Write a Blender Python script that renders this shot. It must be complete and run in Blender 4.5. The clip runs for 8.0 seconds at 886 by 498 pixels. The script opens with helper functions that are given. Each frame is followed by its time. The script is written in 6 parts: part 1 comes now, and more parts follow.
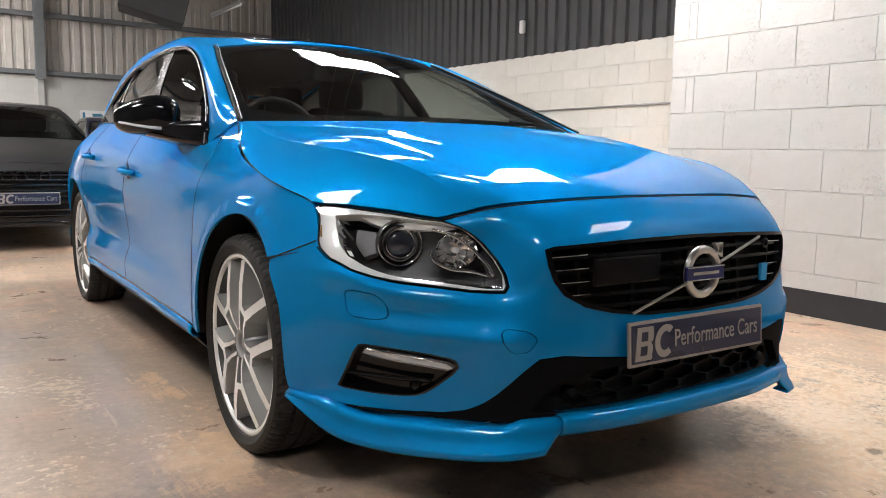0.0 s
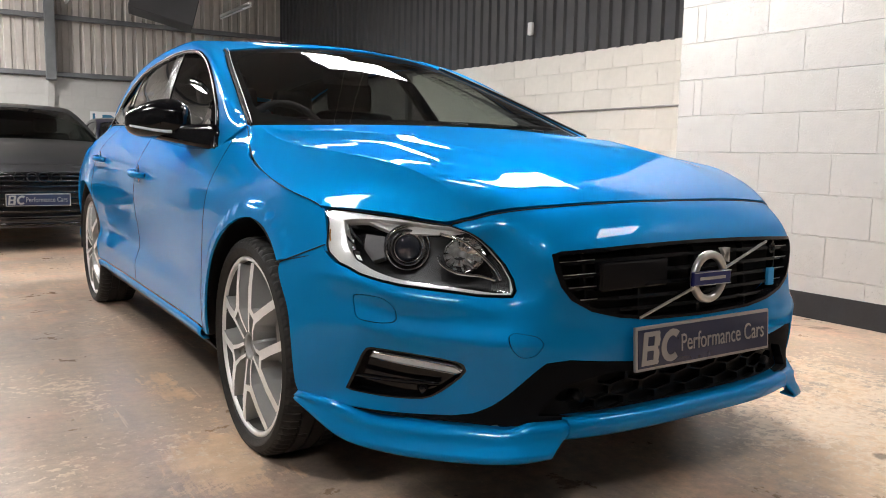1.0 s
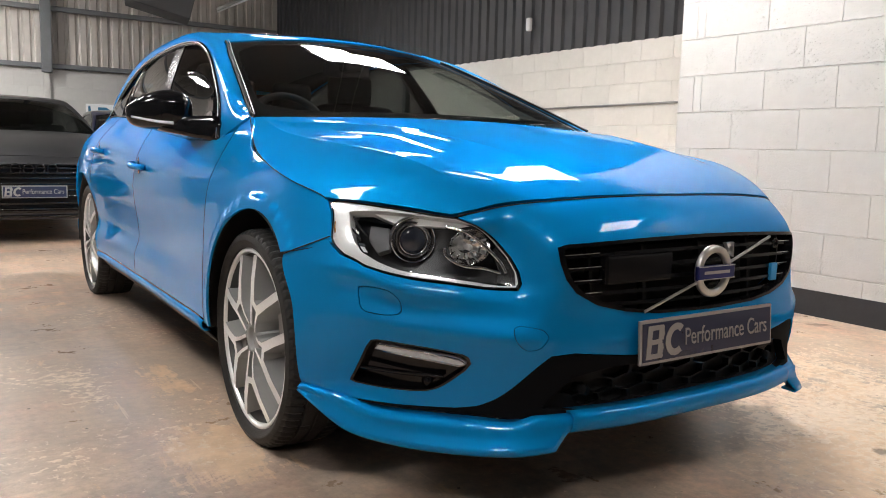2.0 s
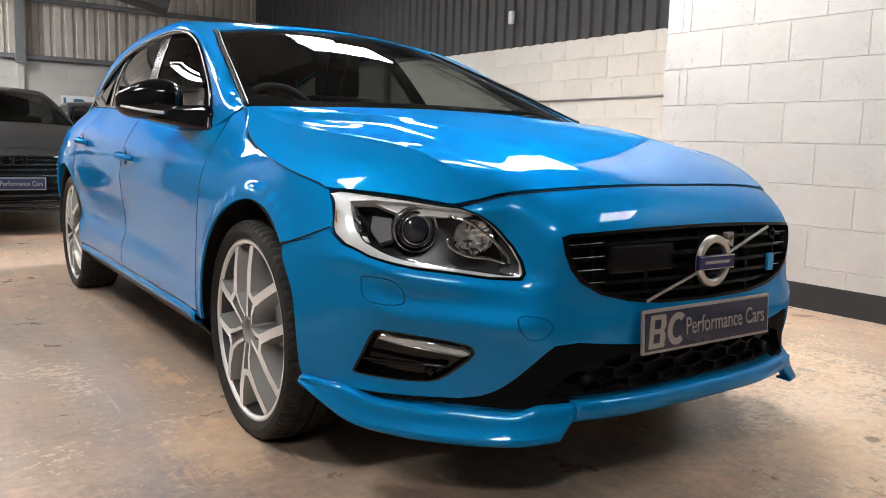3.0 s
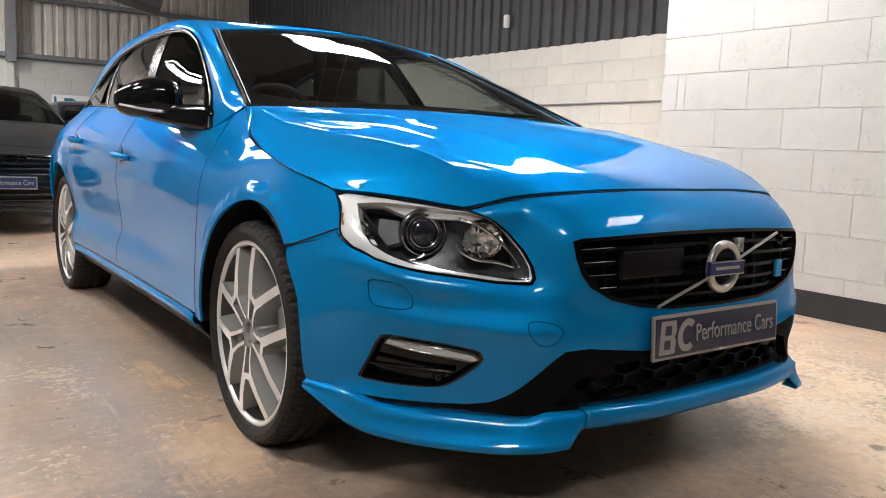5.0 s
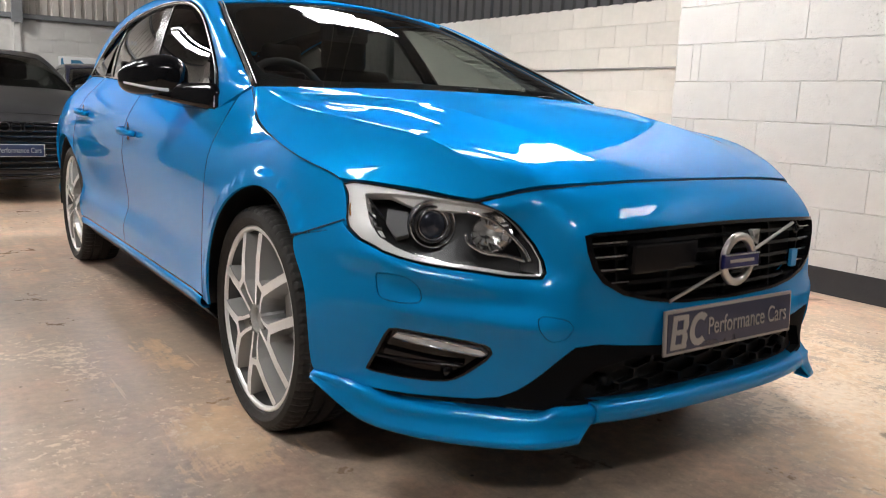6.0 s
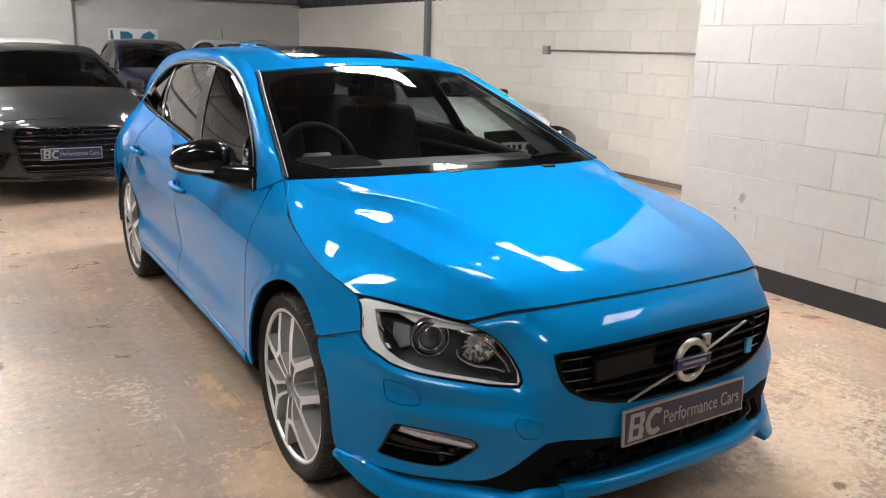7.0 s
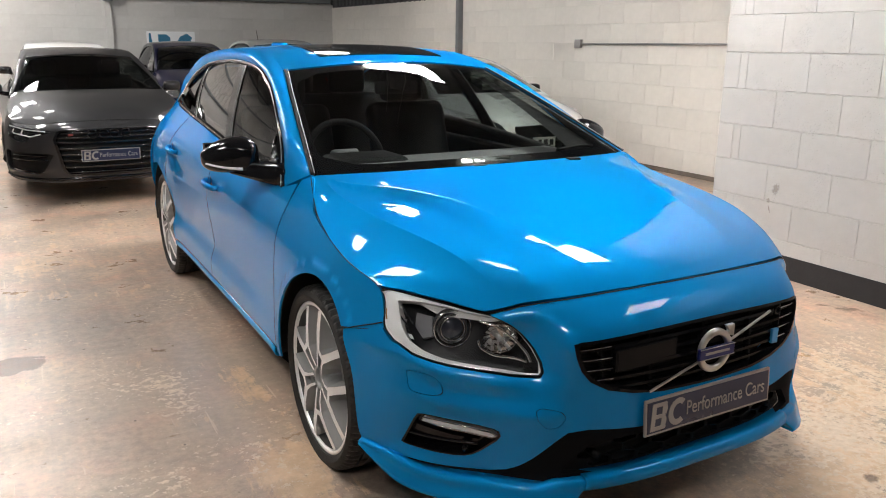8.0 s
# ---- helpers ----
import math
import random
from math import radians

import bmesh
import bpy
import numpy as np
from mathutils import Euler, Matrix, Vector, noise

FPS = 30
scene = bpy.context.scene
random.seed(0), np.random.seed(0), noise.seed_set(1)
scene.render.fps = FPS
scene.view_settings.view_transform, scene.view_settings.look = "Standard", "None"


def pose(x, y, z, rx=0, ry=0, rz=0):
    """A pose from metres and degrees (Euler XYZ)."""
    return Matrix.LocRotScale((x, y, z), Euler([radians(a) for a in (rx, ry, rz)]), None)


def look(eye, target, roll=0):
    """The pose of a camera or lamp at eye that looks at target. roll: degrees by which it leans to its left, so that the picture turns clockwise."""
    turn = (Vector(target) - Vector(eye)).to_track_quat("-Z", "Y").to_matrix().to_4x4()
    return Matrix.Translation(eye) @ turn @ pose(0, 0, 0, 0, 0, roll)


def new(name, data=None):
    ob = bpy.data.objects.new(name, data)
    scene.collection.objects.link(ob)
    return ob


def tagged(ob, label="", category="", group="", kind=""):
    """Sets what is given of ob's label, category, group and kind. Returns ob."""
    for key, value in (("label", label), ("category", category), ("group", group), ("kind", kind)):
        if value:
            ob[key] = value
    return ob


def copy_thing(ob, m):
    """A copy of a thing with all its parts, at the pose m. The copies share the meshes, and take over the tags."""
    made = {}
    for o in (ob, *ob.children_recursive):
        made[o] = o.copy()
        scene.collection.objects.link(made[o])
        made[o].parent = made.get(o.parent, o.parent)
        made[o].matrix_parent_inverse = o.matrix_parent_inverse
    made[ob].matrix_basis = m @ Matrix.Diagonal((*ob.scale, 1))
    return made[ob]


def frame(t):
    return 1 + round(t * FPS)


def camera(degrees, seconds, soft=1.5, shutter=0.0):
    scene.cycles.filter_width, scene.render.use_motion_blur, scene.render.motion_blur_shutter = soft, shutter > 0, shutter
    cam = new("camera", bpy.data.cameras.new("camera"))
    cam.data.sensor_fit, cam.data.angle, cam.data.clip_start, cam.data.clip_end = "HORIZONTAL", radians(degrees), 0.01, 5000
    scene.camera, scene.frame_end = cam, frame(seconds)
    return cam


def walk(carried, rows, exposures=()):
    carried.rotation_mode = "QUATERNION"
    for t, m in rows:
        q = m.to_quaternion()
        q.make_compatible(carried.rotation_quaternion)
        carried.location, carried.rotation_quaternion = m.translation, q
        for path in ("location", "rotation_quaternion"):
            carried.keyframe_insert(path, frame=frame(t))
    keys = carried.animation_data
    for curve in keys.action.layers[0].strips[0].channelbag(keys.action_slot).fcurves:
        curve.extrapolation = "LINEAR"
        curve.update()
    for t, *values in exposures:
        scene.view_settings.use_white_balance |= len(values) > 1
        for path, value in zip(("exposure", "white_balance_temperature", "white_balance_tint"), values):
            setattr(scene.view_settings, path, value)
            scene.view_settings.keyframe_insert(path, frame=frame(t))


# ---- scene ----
cam = camera(59.0, 8.0, 0.95, 0.5)
PATH = [
    (0, (-1.658, -2.278, 0.907), (-0.558, -0.626, 0.665), 1.0),
    (0.5, (-1.663, -2.282, 0.908), (-0.571, -0.623, 0.668), 0.9),
    (1, (-1.666, -2.289, 0.917), (-0.582, -0.626, 0.677), 1.1),
    (1.5, (-1.672, -2.281, 0.913), (-0.592, -0.616, 0.67), 1.4),
    (3, (-1.732, -2.233, 0.895), (-0.591, -0.611, 0.631), 1.7),
    (3.5, (-1.752, -2.198, 0.888), (-0.598, -0.585, 0.63), 1.9),
    (4, (-1.756, -2.2, 0.889), (-0.596, -0.59, 0.643), 2.1),
    (5.5, (-1.741, -2.162, 0.89), (-0.579, -0.558, 0.613), 2.5),
    (6, (-1.73, -2.146, 0.958), (-0.591, -0.54, 0.605), 2.5),
    (6.5, (-1.76, -2.261, 1.278), (-0.669, -0.643, 0.837), 2.3),
    (7, (-1.787, -2.434, 1.5), (-0.758, -0.795, 0.996), 1.7),
    (7.5, (-1.777, -2.478, 1.495), (-0.796, -0.815, 0.972), 1.1),
    (8, (-1.765, -2.483, 1.494), (-0.817, -0.799, 0.981), 0.5),
]
walk(cam, [(t, look(eye, target, roll)) for t, eye, target, roll in PATH], [(0, .22), (5.5, .24), (6.8, .12), (8, -.02)])

# world and lights
world = bpy.data.worlds.new("hall_world")
scene.world = world
world.use_nodes = True
world.node_tree.nodes["Background"].inputs[0].default_value = (0.6, 0.65, 0.7, 1)
world.node_tree.nodes["Background"].inputs[1].default_value = 0.02


# ---- materials ----
def rgb(c):
    return (c[0], c[1], c[2], 1.0)


def mat(name, color, rough=0.5, metal=0.0, coat=0.0, grain=0.0, scale=40.0, bump=0.0, bump_scale=200.0, spec=0.5):
    """A principled surface with two scales of colour variation and a fine relief."""
    m = bpy.data.materials.new(name)
    m.use_nodes = True
    nt = m.node_tree
    p = nt.nodes["Principled BSDF"]
    p.inputs["Base Color"].default_value = rgb(color)
    p.inputs["Roughness"].default_value = rough
    p.inputs["Metallic"].default_value = metal
    p.inputs["Coat Weight"].default_value = coat
    p.inputs["Coat Roughness"].default_value = 0.03
    p.inputs["Specular IOR Level"].default_value = spec
    tc = nt.nodes.new("ShaderNodeTexCoord")
    if grain:
        n1 = nt.nodes.new("ShaderNodeTexNoise")
        n1.inputs["Scale"].default_value, n1.inputs["Detail"].default_value = scale, 6
        n2 = nt.nodes.new("ShaderNodeTexNoise")
        n2.inputs["Scale"].default_value, n2.inputs["Detail"].default_value = scale * 0.09, 4
        nt.links.new(tc.outputs["Object"], n1.inputs["Vector"])
        nt.links.new(tc.outputs["Object"], n2.inputs["Vector"])
        add = nt.nodes.new("ShaderNodeMath")
        add.operation = "ADD"
        nt.links.new(n1.outputs["Fac"], add.inputs[0])
        nt.links.new(n2.outputs["Fac"], add.inputs[1])
        mr = nt.nodes.new("ShaderNodeMapRange")
        mr.inputs["From Min"].default_value, mr.inputs["From Max"].default_value = 0.6, 1.4
        mr.inputs["To Min"].default_value, mr.inputs["To Max"].default_value = 1 - grain, 1 + grain
        nt.links.new(add.outputs[0], mr.inputs["Value"])
        mul = nt.nodes.new("ShaderNodeMix")
        mul.data_type, mul.blend_type = "RGBA", "MULTIPLY"
        mul.inputs["Factor"].default_value = 1.0
        mul.inputs["A"].default_value = rgb(color)
        nt.links.new(mr.outputs[0], mul.inputs["B"])
        nt.links.new(mul.outputs["Result"], p.inputs["Base Color"])
        rr = nt.nodes.new("ShaderNodeMapRange")
        rr.inputs["From Min"].default_value, rr.inputs["From Max"].default_value = 0.3, 0.7
        rr.inputs["To Min"].default_value, rr.inputs["To Max"].default_value = max(0.02, rough - 0.08), min(1, rough + 0.08)
        nt.links.new(n2.outputs["Fac"], rr.inputs["Value"])
        nt.links.new(rr.outputs[0], p.inputs["Roughness"])
    if bump:
        n3 = nt.nodes.new("ShaderNodeTexNoise")
        n3.inputs["Scale"].default_value, n3.inputs["Detail"].default_value = bump_scale, 3
        nt.links.new(tc.outputs["Object"], n3.inputs["Vector"])
        b = nt.nodes.new("ShaderNodeBump")
        b.inputs["Strength"].default_value, b.inputs["Distance"].default_value = bump, 0.004
        nt.links.new(n3.outputs["Fac"], b.inputs["Height"])
        nt.links.new(b.outputs[0], p.inputs["Normal"])
    return m


def glow(name, color, strength):
    m = bpy.data.materials.new(name)
    m.use_nodes = True
    p = m.node_tree.nodes["Principled BSDF"]
    p.inputs["Base Color"].default_value = rgb(color)
    p.inputs["Emission Color"].default_value = rgb(color)
    p.inputs["Emission Strength"].default_value = strength
    return m


def pane(name, tint, gloss=1.0, rough=0.0):
    """Thin glass: tinted see-through with a Fresnel gloss."""
    m = bpy.data.materials.new(name)
    m.use_nodes = True
    nt = m.node_tree
    nt.nodes.remove(nt.nodes["Principled BSDF"])
    out = nt.nodes["Material Output"]
    tr = nt.nodes.new("ShaderNodeBsdfTransparent")
    tr.inputs[0].default_value = rgb(tint)
    gl = nt.nodes.new("ShaderNodeBsdfGlossy")
    gl.inputs["Roughness"].default_value = rough
    gl.inputs["Color"].default_value = (gloss, gloss, gloss, 1)
    lw = nt.nodes.new("ShaderNodeLayerWeight")
    lw.inputs["Blend"].default_value = 0.5
    pw = nt.nodes.new("ShaderNodeMath")
    pw.operation = "POWER"
    pw.inputs[1].default_value = 5.0
    nt.links.new(lw.outputs["Facing"], pw.inputs[0])
    fr = nt.nodes.new("ShaderNodeMath")
    fr.operation = "MULTIPLY_ADD"
    fr.inputs[1].default_value, fr.inputs[2].default_value = 0.94, 0.055
    nt.links.new(pw.outputs[0], fr.inputs[0])
    mx = nt.nodes.new("ShaderNodeMixShader")
    nt.links.new(fr.outputs[0], mx.inputs[0])
    nt.links.new(tr.outputs[0], mx.inputs[1])
    nt.links.new(gl.outputs[0], mx.inputs[2])
    nt.links.new(mx.outputs[0], out.inputs["Surface"])
    return m


PAINT = mat("blue_metallic_paint", (0.003, 0.258, 0.61), 0.54, 0.5, 0.62, spec=0.0)
PAINT.node_tree.nodes["Principled BSDF"].inputs["Specular Tint"].default_value = (0.02, 0.35, 0.75, 1)
PAINT.node_tree.nodes["Principled BSDF"].inputs["Coat IOR"].default_value = 1.46
BLACK_GLOSS = mat("gloss_black_plastic", (0.006, 0.006, 0.007), 0.10, 0.0, 0.0, spec=0.4)
BLACK_MATT = mat("matt_black_plastic", (0.006, 0.006, 0.0065), 0.5, 0.0, 0.0, 0.2, 300.0, 0.2, 900.0, spec=0.15)
RUBBER = mat("tyre_rubber", (0.030, 0.0285, 0.027), 0.62, 0.0, 0.0, 0.3, 60.0, 0.15, 400.0, spec=0.22)
CHROME = mat("chrome", (0.82, 0.82, 0.82), 0.09, 1.0)
SATIN = mat("satin_chrome", (0.62, 0.61, 0.59), 0.28, 1.0)
ALLOY_CUT = mat("machined_alloy", (0.84, 0.835, 0.83), 0.36, 0.35, 0.3, 0.06, 120.0)
ALLOY_GREY = mat("grey_alloy_paint", (0.33, 0.33, 0.325), 0.42, 0.2, 0.4, 0.05, 200.0)
DISC = mat("brake_disc_steel", (0.17, 0.165, 0.16), 0.38, 1.0, 0.0, 0.12, 90.0)
CALIPER = mat("grey_caliper", (0.34, 0.34, 0.335), 0.45, 0.3, 0.2, 0.1, 60.0)
VOID = mat("dark_underbody", (0.010, 0.010, 0.010), 0.8)
GLASS = pane("clear_glass", (0.66, 0.71, 0.685))
GLASS_DARK = pane("privacy_glass", (0.12, 0.13, 0.13), 0.75)
GLASS_DOOR = pane("door_glass", (0.5, 0.54, 0.52), 0.42)
LENS = pane("lamp_lens", (0.93, 0.94, 0.95))
LAMP_BLACK = mat("lamp_bezel", (0.014, 0.014, 0.015), 0.25, 0.0, 0.4)
LAMP_SILVER = mat("lamp_silver", (0.92, 0.91, 0.90), 0.3, 0.0, 0.6)
BOWL = mat("dark_chrome_bowl", (0.05, 0.05, 0.052), 0.25, 0.4)
CHIN_BLACK = mat("black_chin_plastic", (0.008, 0.008, 0.009), 0.8, 0.0, 0.0, spec=0.04)
SMOKE = mat("smoky_chrome", (0.16, 0.16, 0.165), 0.22, 0.8)
LAMP_CHROME = mat("bright_lamp_chrome", (0.86, 0.855, 0.845), 0.28, 0.0, 0.5)
MOULD_GREY = mat("grey_moulding", (0.02, 0.02, 0.02), 0.6, 0.0, spec=0.2)
TRIM_BLACK = mat("black_trim", (0.005, 0.005, 0.006), 0.18, 0.0, 0.0, spec=0.16)
PROJECTOR = mat("projector_glass", (0.03, 0.035, 0.05), 0.03, 0.0, 1.0)
TAIL_RED = mat("tail_lamp_red", (0.12, 0.004, 0.004), 0.15, 0.0, 0.8)
AMBER = mat("amber_reflector", (0.55, 0.25, 0.06), 0.25, 0.2, 0.5)
LIGHT_GUIDE = mat("frosted_light_guide", (0.75, 0.76, 0.77), 0.3, 0.0, 0.6)
BADGE_BLUE = mat("badge_blue", (0.008, 0.012, 0.10), 0.3, 0.0, 0.1)
BAR_CHROME = mat("brushed_bar", (0.55, 0.545, 0.54), 0.3, 0.9)
# alloy with the shade inside the wheel put into its colour
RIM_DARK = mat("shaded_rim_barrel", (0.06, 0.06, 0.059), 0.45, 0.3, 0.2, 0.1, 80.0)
GLASS_SHADE = pane("shaded_glass", (0.22, 0.235, 0.23))
SILVER_PAINT = mat("silver_print", (0.36, 0.34, 0.32), 0.4, 0.25)
PLATE_NAVY = mat("plate_navy", (0.012, 0.018, 0.055), 0.35, 0.0, 0.5, 0.08, 60.0)
CABIN = mat("cabin_charcoal", (0.012, 0.012, 0.0125), 0.7, 0.0, 0.0, 0.2, 80.0, 0.3, 600.0, spec=0.12)
CABIN_GREY = mat("dashboard_grey", (0.15, 0.15, 0.155), 0.6, 0.0, 0.0, 0.15, 120.0, 0.2, 900.0)
SQUARE_BLUE = mat("sky_blue_square", (0.02, 0.30, 0.65), 0.3, 0.0, 0.6)


# ---- mesh helpers ----
def mesh_of(name, verts, faces, smooth=True, normals=None):
    me = bpy.data.meshes.new(name)
    me.from_pydata([tuple(map(float, v)) for v in verts], [], [tuple(map(int, f)) for f in faces])
    me.validate()
    if smooth:
        me.shade_smooth()
    if normals is not None and len(normals) == len(me.vertices):
        me.normals_split_custom_set_from_vertices([tuple(map(float, n)) for n in normals])
    return me


def attach(name, me, material, parent=None, label=""):
    ob = new(name, me)
    if material is not None:
        me.materials.append(material)
    if parent is not None:
        ob.parent = parent
    return tagged(ob, label)


def part(name, bm, material, parent, label="", smooth=False):
    """Links a bmesh as one mesh object under a thing or under a part."""
    me = bpy.data.meshes.new(name)
    bmesh.ops.recalc_face_normals(bm, faces=bm.faces)
    bm.to_mesh(me)
    bm.free()
    if smooth:
        me.shade_smooth()
    return attach(name, me, material, parent, label)


def thing(name, label, category, at=(0, 0, 0), group="", kind="", turn=0.0):
    e = new(name)
    e.empty_display_size = 0.1
    e.matrix_world = pose(at[0], at[1], at[2], 0, 0, turn)
    return tagged(e, label, category, group, kind)


def box(bm, lo, hi, bevel=0.0, segments=2, m=None):
    """Adds a box with rounded edges to bm."""
    t = bmesh.new()
    c = [(a + b) / 2 for a, b in zip(lo, hi)]
    d = [abs(b - a) for a, b in zip(lo, hi)]
    bmesh.ops.create_cube(t, size=1.0, matrix=Matrix.LocRotScale(c, None, d))
    if bevel:
        bmesh.ops.bevel(t, geom=t.edges[:], offset=min(bevel, min(d) * 0.49), segments=segments, affect="EDGES", profile=0.5)
    if m is not None:
        bmesh.ops.transform(t, matrix=m, verts=t.verts)
    merge(bm, t)
    return bm


def merge(bm, t):
    me = bpy.data.meshes.new("tmp")
    t.to_mesh(me)
    t.free()
    bm.from_mesh(me)
    bpy.data.meshes.remove(me)


def cyl(bm, a, b, r, seg=24, r2=None, cap=True):
    a, b = Vector(a), Vector(b)
    d = b - a
    q = d.to_track_quat("Z", "Y").to_matrix().to_4x4()
    t = bmesh.new()
    bmesh.ops.create_cone(t, cap_ends=cap, segments=seg, radius1=r, radius2=r if r2 is None else r2, depth=d.length,
                          matrix=Matrix.Translation((a + b) / 2) @ q)
    merge(bm, t)
    return bm


def tube(points, r, seg=10, closed=False):
    """A round bar along the points: verts and faces."""
    P = np.array(points, float)
    n = len(P)
    T = np.gradient(P, axis=0)
    if closed:
        T = np.roll(P, -1, 0) - np.roll(P, 1, 0)
    T /= np.linalg.norm(T, axis=1)[:, None] + 1e-12
    up = np.array((0, 0, 1.0))
    verts, faces = [], []
    R = np.broadcast_to(np.array(r, float), (n,))
    for i in range(n):
        s = np.cross(T[i], up)
        if np.linalg.norm(s) < 1e-3:
            s = np.cross(T[i], (1.0, 0, 0))
        s /= np.linalg.norm(s)
        w = np.cross(s, T[i])
        for k in range(seg):
            a = 2 * math.pi * k / seg
            verts.append(P[i] + R[i] * (math.cos(a) * s + math.sin(a) * w))
    m = n if closed else n - 1
    for i in range(m):
        j = (i + 1) % n
        for k in range(seg):
            l = (k + 1) % seg
            faces.append((i * seg + k, i * seg + l, j * seg + l, j * seg + k))
    if not closed:
        faces.append(tuple(range(seg - 1, -1, -1)))
        faces.append(tuple((n - 1) * seg + k for k in range(seg)))
    return verts, faces


def bar(name, points, r, material, parent, label="", seg=10, closed=False):
    v, f = tube(points, r, seg, closed)
    return attach(name, mesh_of(name, v, f), material, parent, label)


def grid_mesh(name, P, material, parent, label="", close_u=False, thick=0.0, smooth=True):
    """A skin over an array of points (rows, columns, 3)."""
    P = np.array(P, float)
    n, m = P.shape[:2]
    faces = []
    for i in range(n - 1):
        for j in range(m if close_u else m - 1):
            k = (j + 1) % m
            faces.append((i * m + j, i * m + k, (i + 1) * m + k, (i + 1) * m + j))
    ob = attach(name, mesh_of(name, P.reshape(-1, 3), faces, smooth), material, parent, label)
    if thick:
        mod = ob.modifiers.new("thick", "SOLIDIFY")
        mod.thickness, mod.offset = thick, 0
    return ob


def lathe(profile, seg=64, axis="x"):
    """Turns (offset, radius) pairs about an axis: verts and faces."""
    verts, faces = [], []
    n = len(profile)
    for k in range(seg):
        a = 2 * math.pi * k / seg
        for o, r in profile:
            verts.append((o, r * math.cos(a), r * math.sin(a)))
    for k in range(seg):
        l = (k + 1) % seg
        for i in range(n - 1):
            faces.append((k * n + i, l * n + i, l * n + i + 1, k * n + i + 1))
    return verts, faces


def inside(poly, pts):
    """Which points lie in the polygon."""
    poly, pts = np.asarray(poly, float), np.asarray(pts, float)
    x, y = pts[:, 0], pts[:, 1]
    res = np.zeros(len(pts), bool)
    q = np.roll(poly, -1, 0)
    for (x0, y0), (x1, y1) in zip(poly, q):
        if y0 == y1:
            continue
        hit = ((y0 > y) != (y1 > y)) & (x < (x1 - x0) * (y - y0) / (y1 - y0) + x0)
        res ^= hit
    return res


def near_loop(poly, pts, scale):
    """Distance from each point to the polygon's edges, in scaled units."""
    p = np.asarray(poly, float) * scale
    q = np.roll(p, -1, 0)
    x = np.asarray(pts, float) * scale
    best = np.full(len(x), 1e9)
    for a, b in zip(p, q):
        d = b - a
        t = np.clip(((x - a) @ d) / (d @ d + 1e-15), 0, 1)
        best = np.minimum(best, np.linalg.norm(x - a - t[:, None] * d, axis=1))
    return best


def densify(poly, step, scale):
    """Adds points along the edges of a polygon, about one a step."""
    out = []
    for a, b in zip(poly, poly[1:] + poly[:1]):
        n = max(1, int(math.hypot((b[0] - a[0]) * scale[0], (b[1] - a[1]) * scale[1]) / step))
        out += [(a[0] + (b[0] - a[0]) * i / n, a[1] + (b[1] - a[1]) * i / n) for i in range(n)]
    return out


def rounded(poly, amount=0.25, times=2):
    """Corner cutting: a softer polygon."""
    for _ in range(times):
        out = []
        for a, b in zip(poly, poly[1:] + poly[:1]):
            out += [(a[0] + (b[0] - a[0]) * amount, a[1] + (b[1] - a[1]) * amount), (b[0] - (b[0] - a[0]) * amount, b[1] - (b[1] - a[1]) * amount)]
        poly = out
    return poly


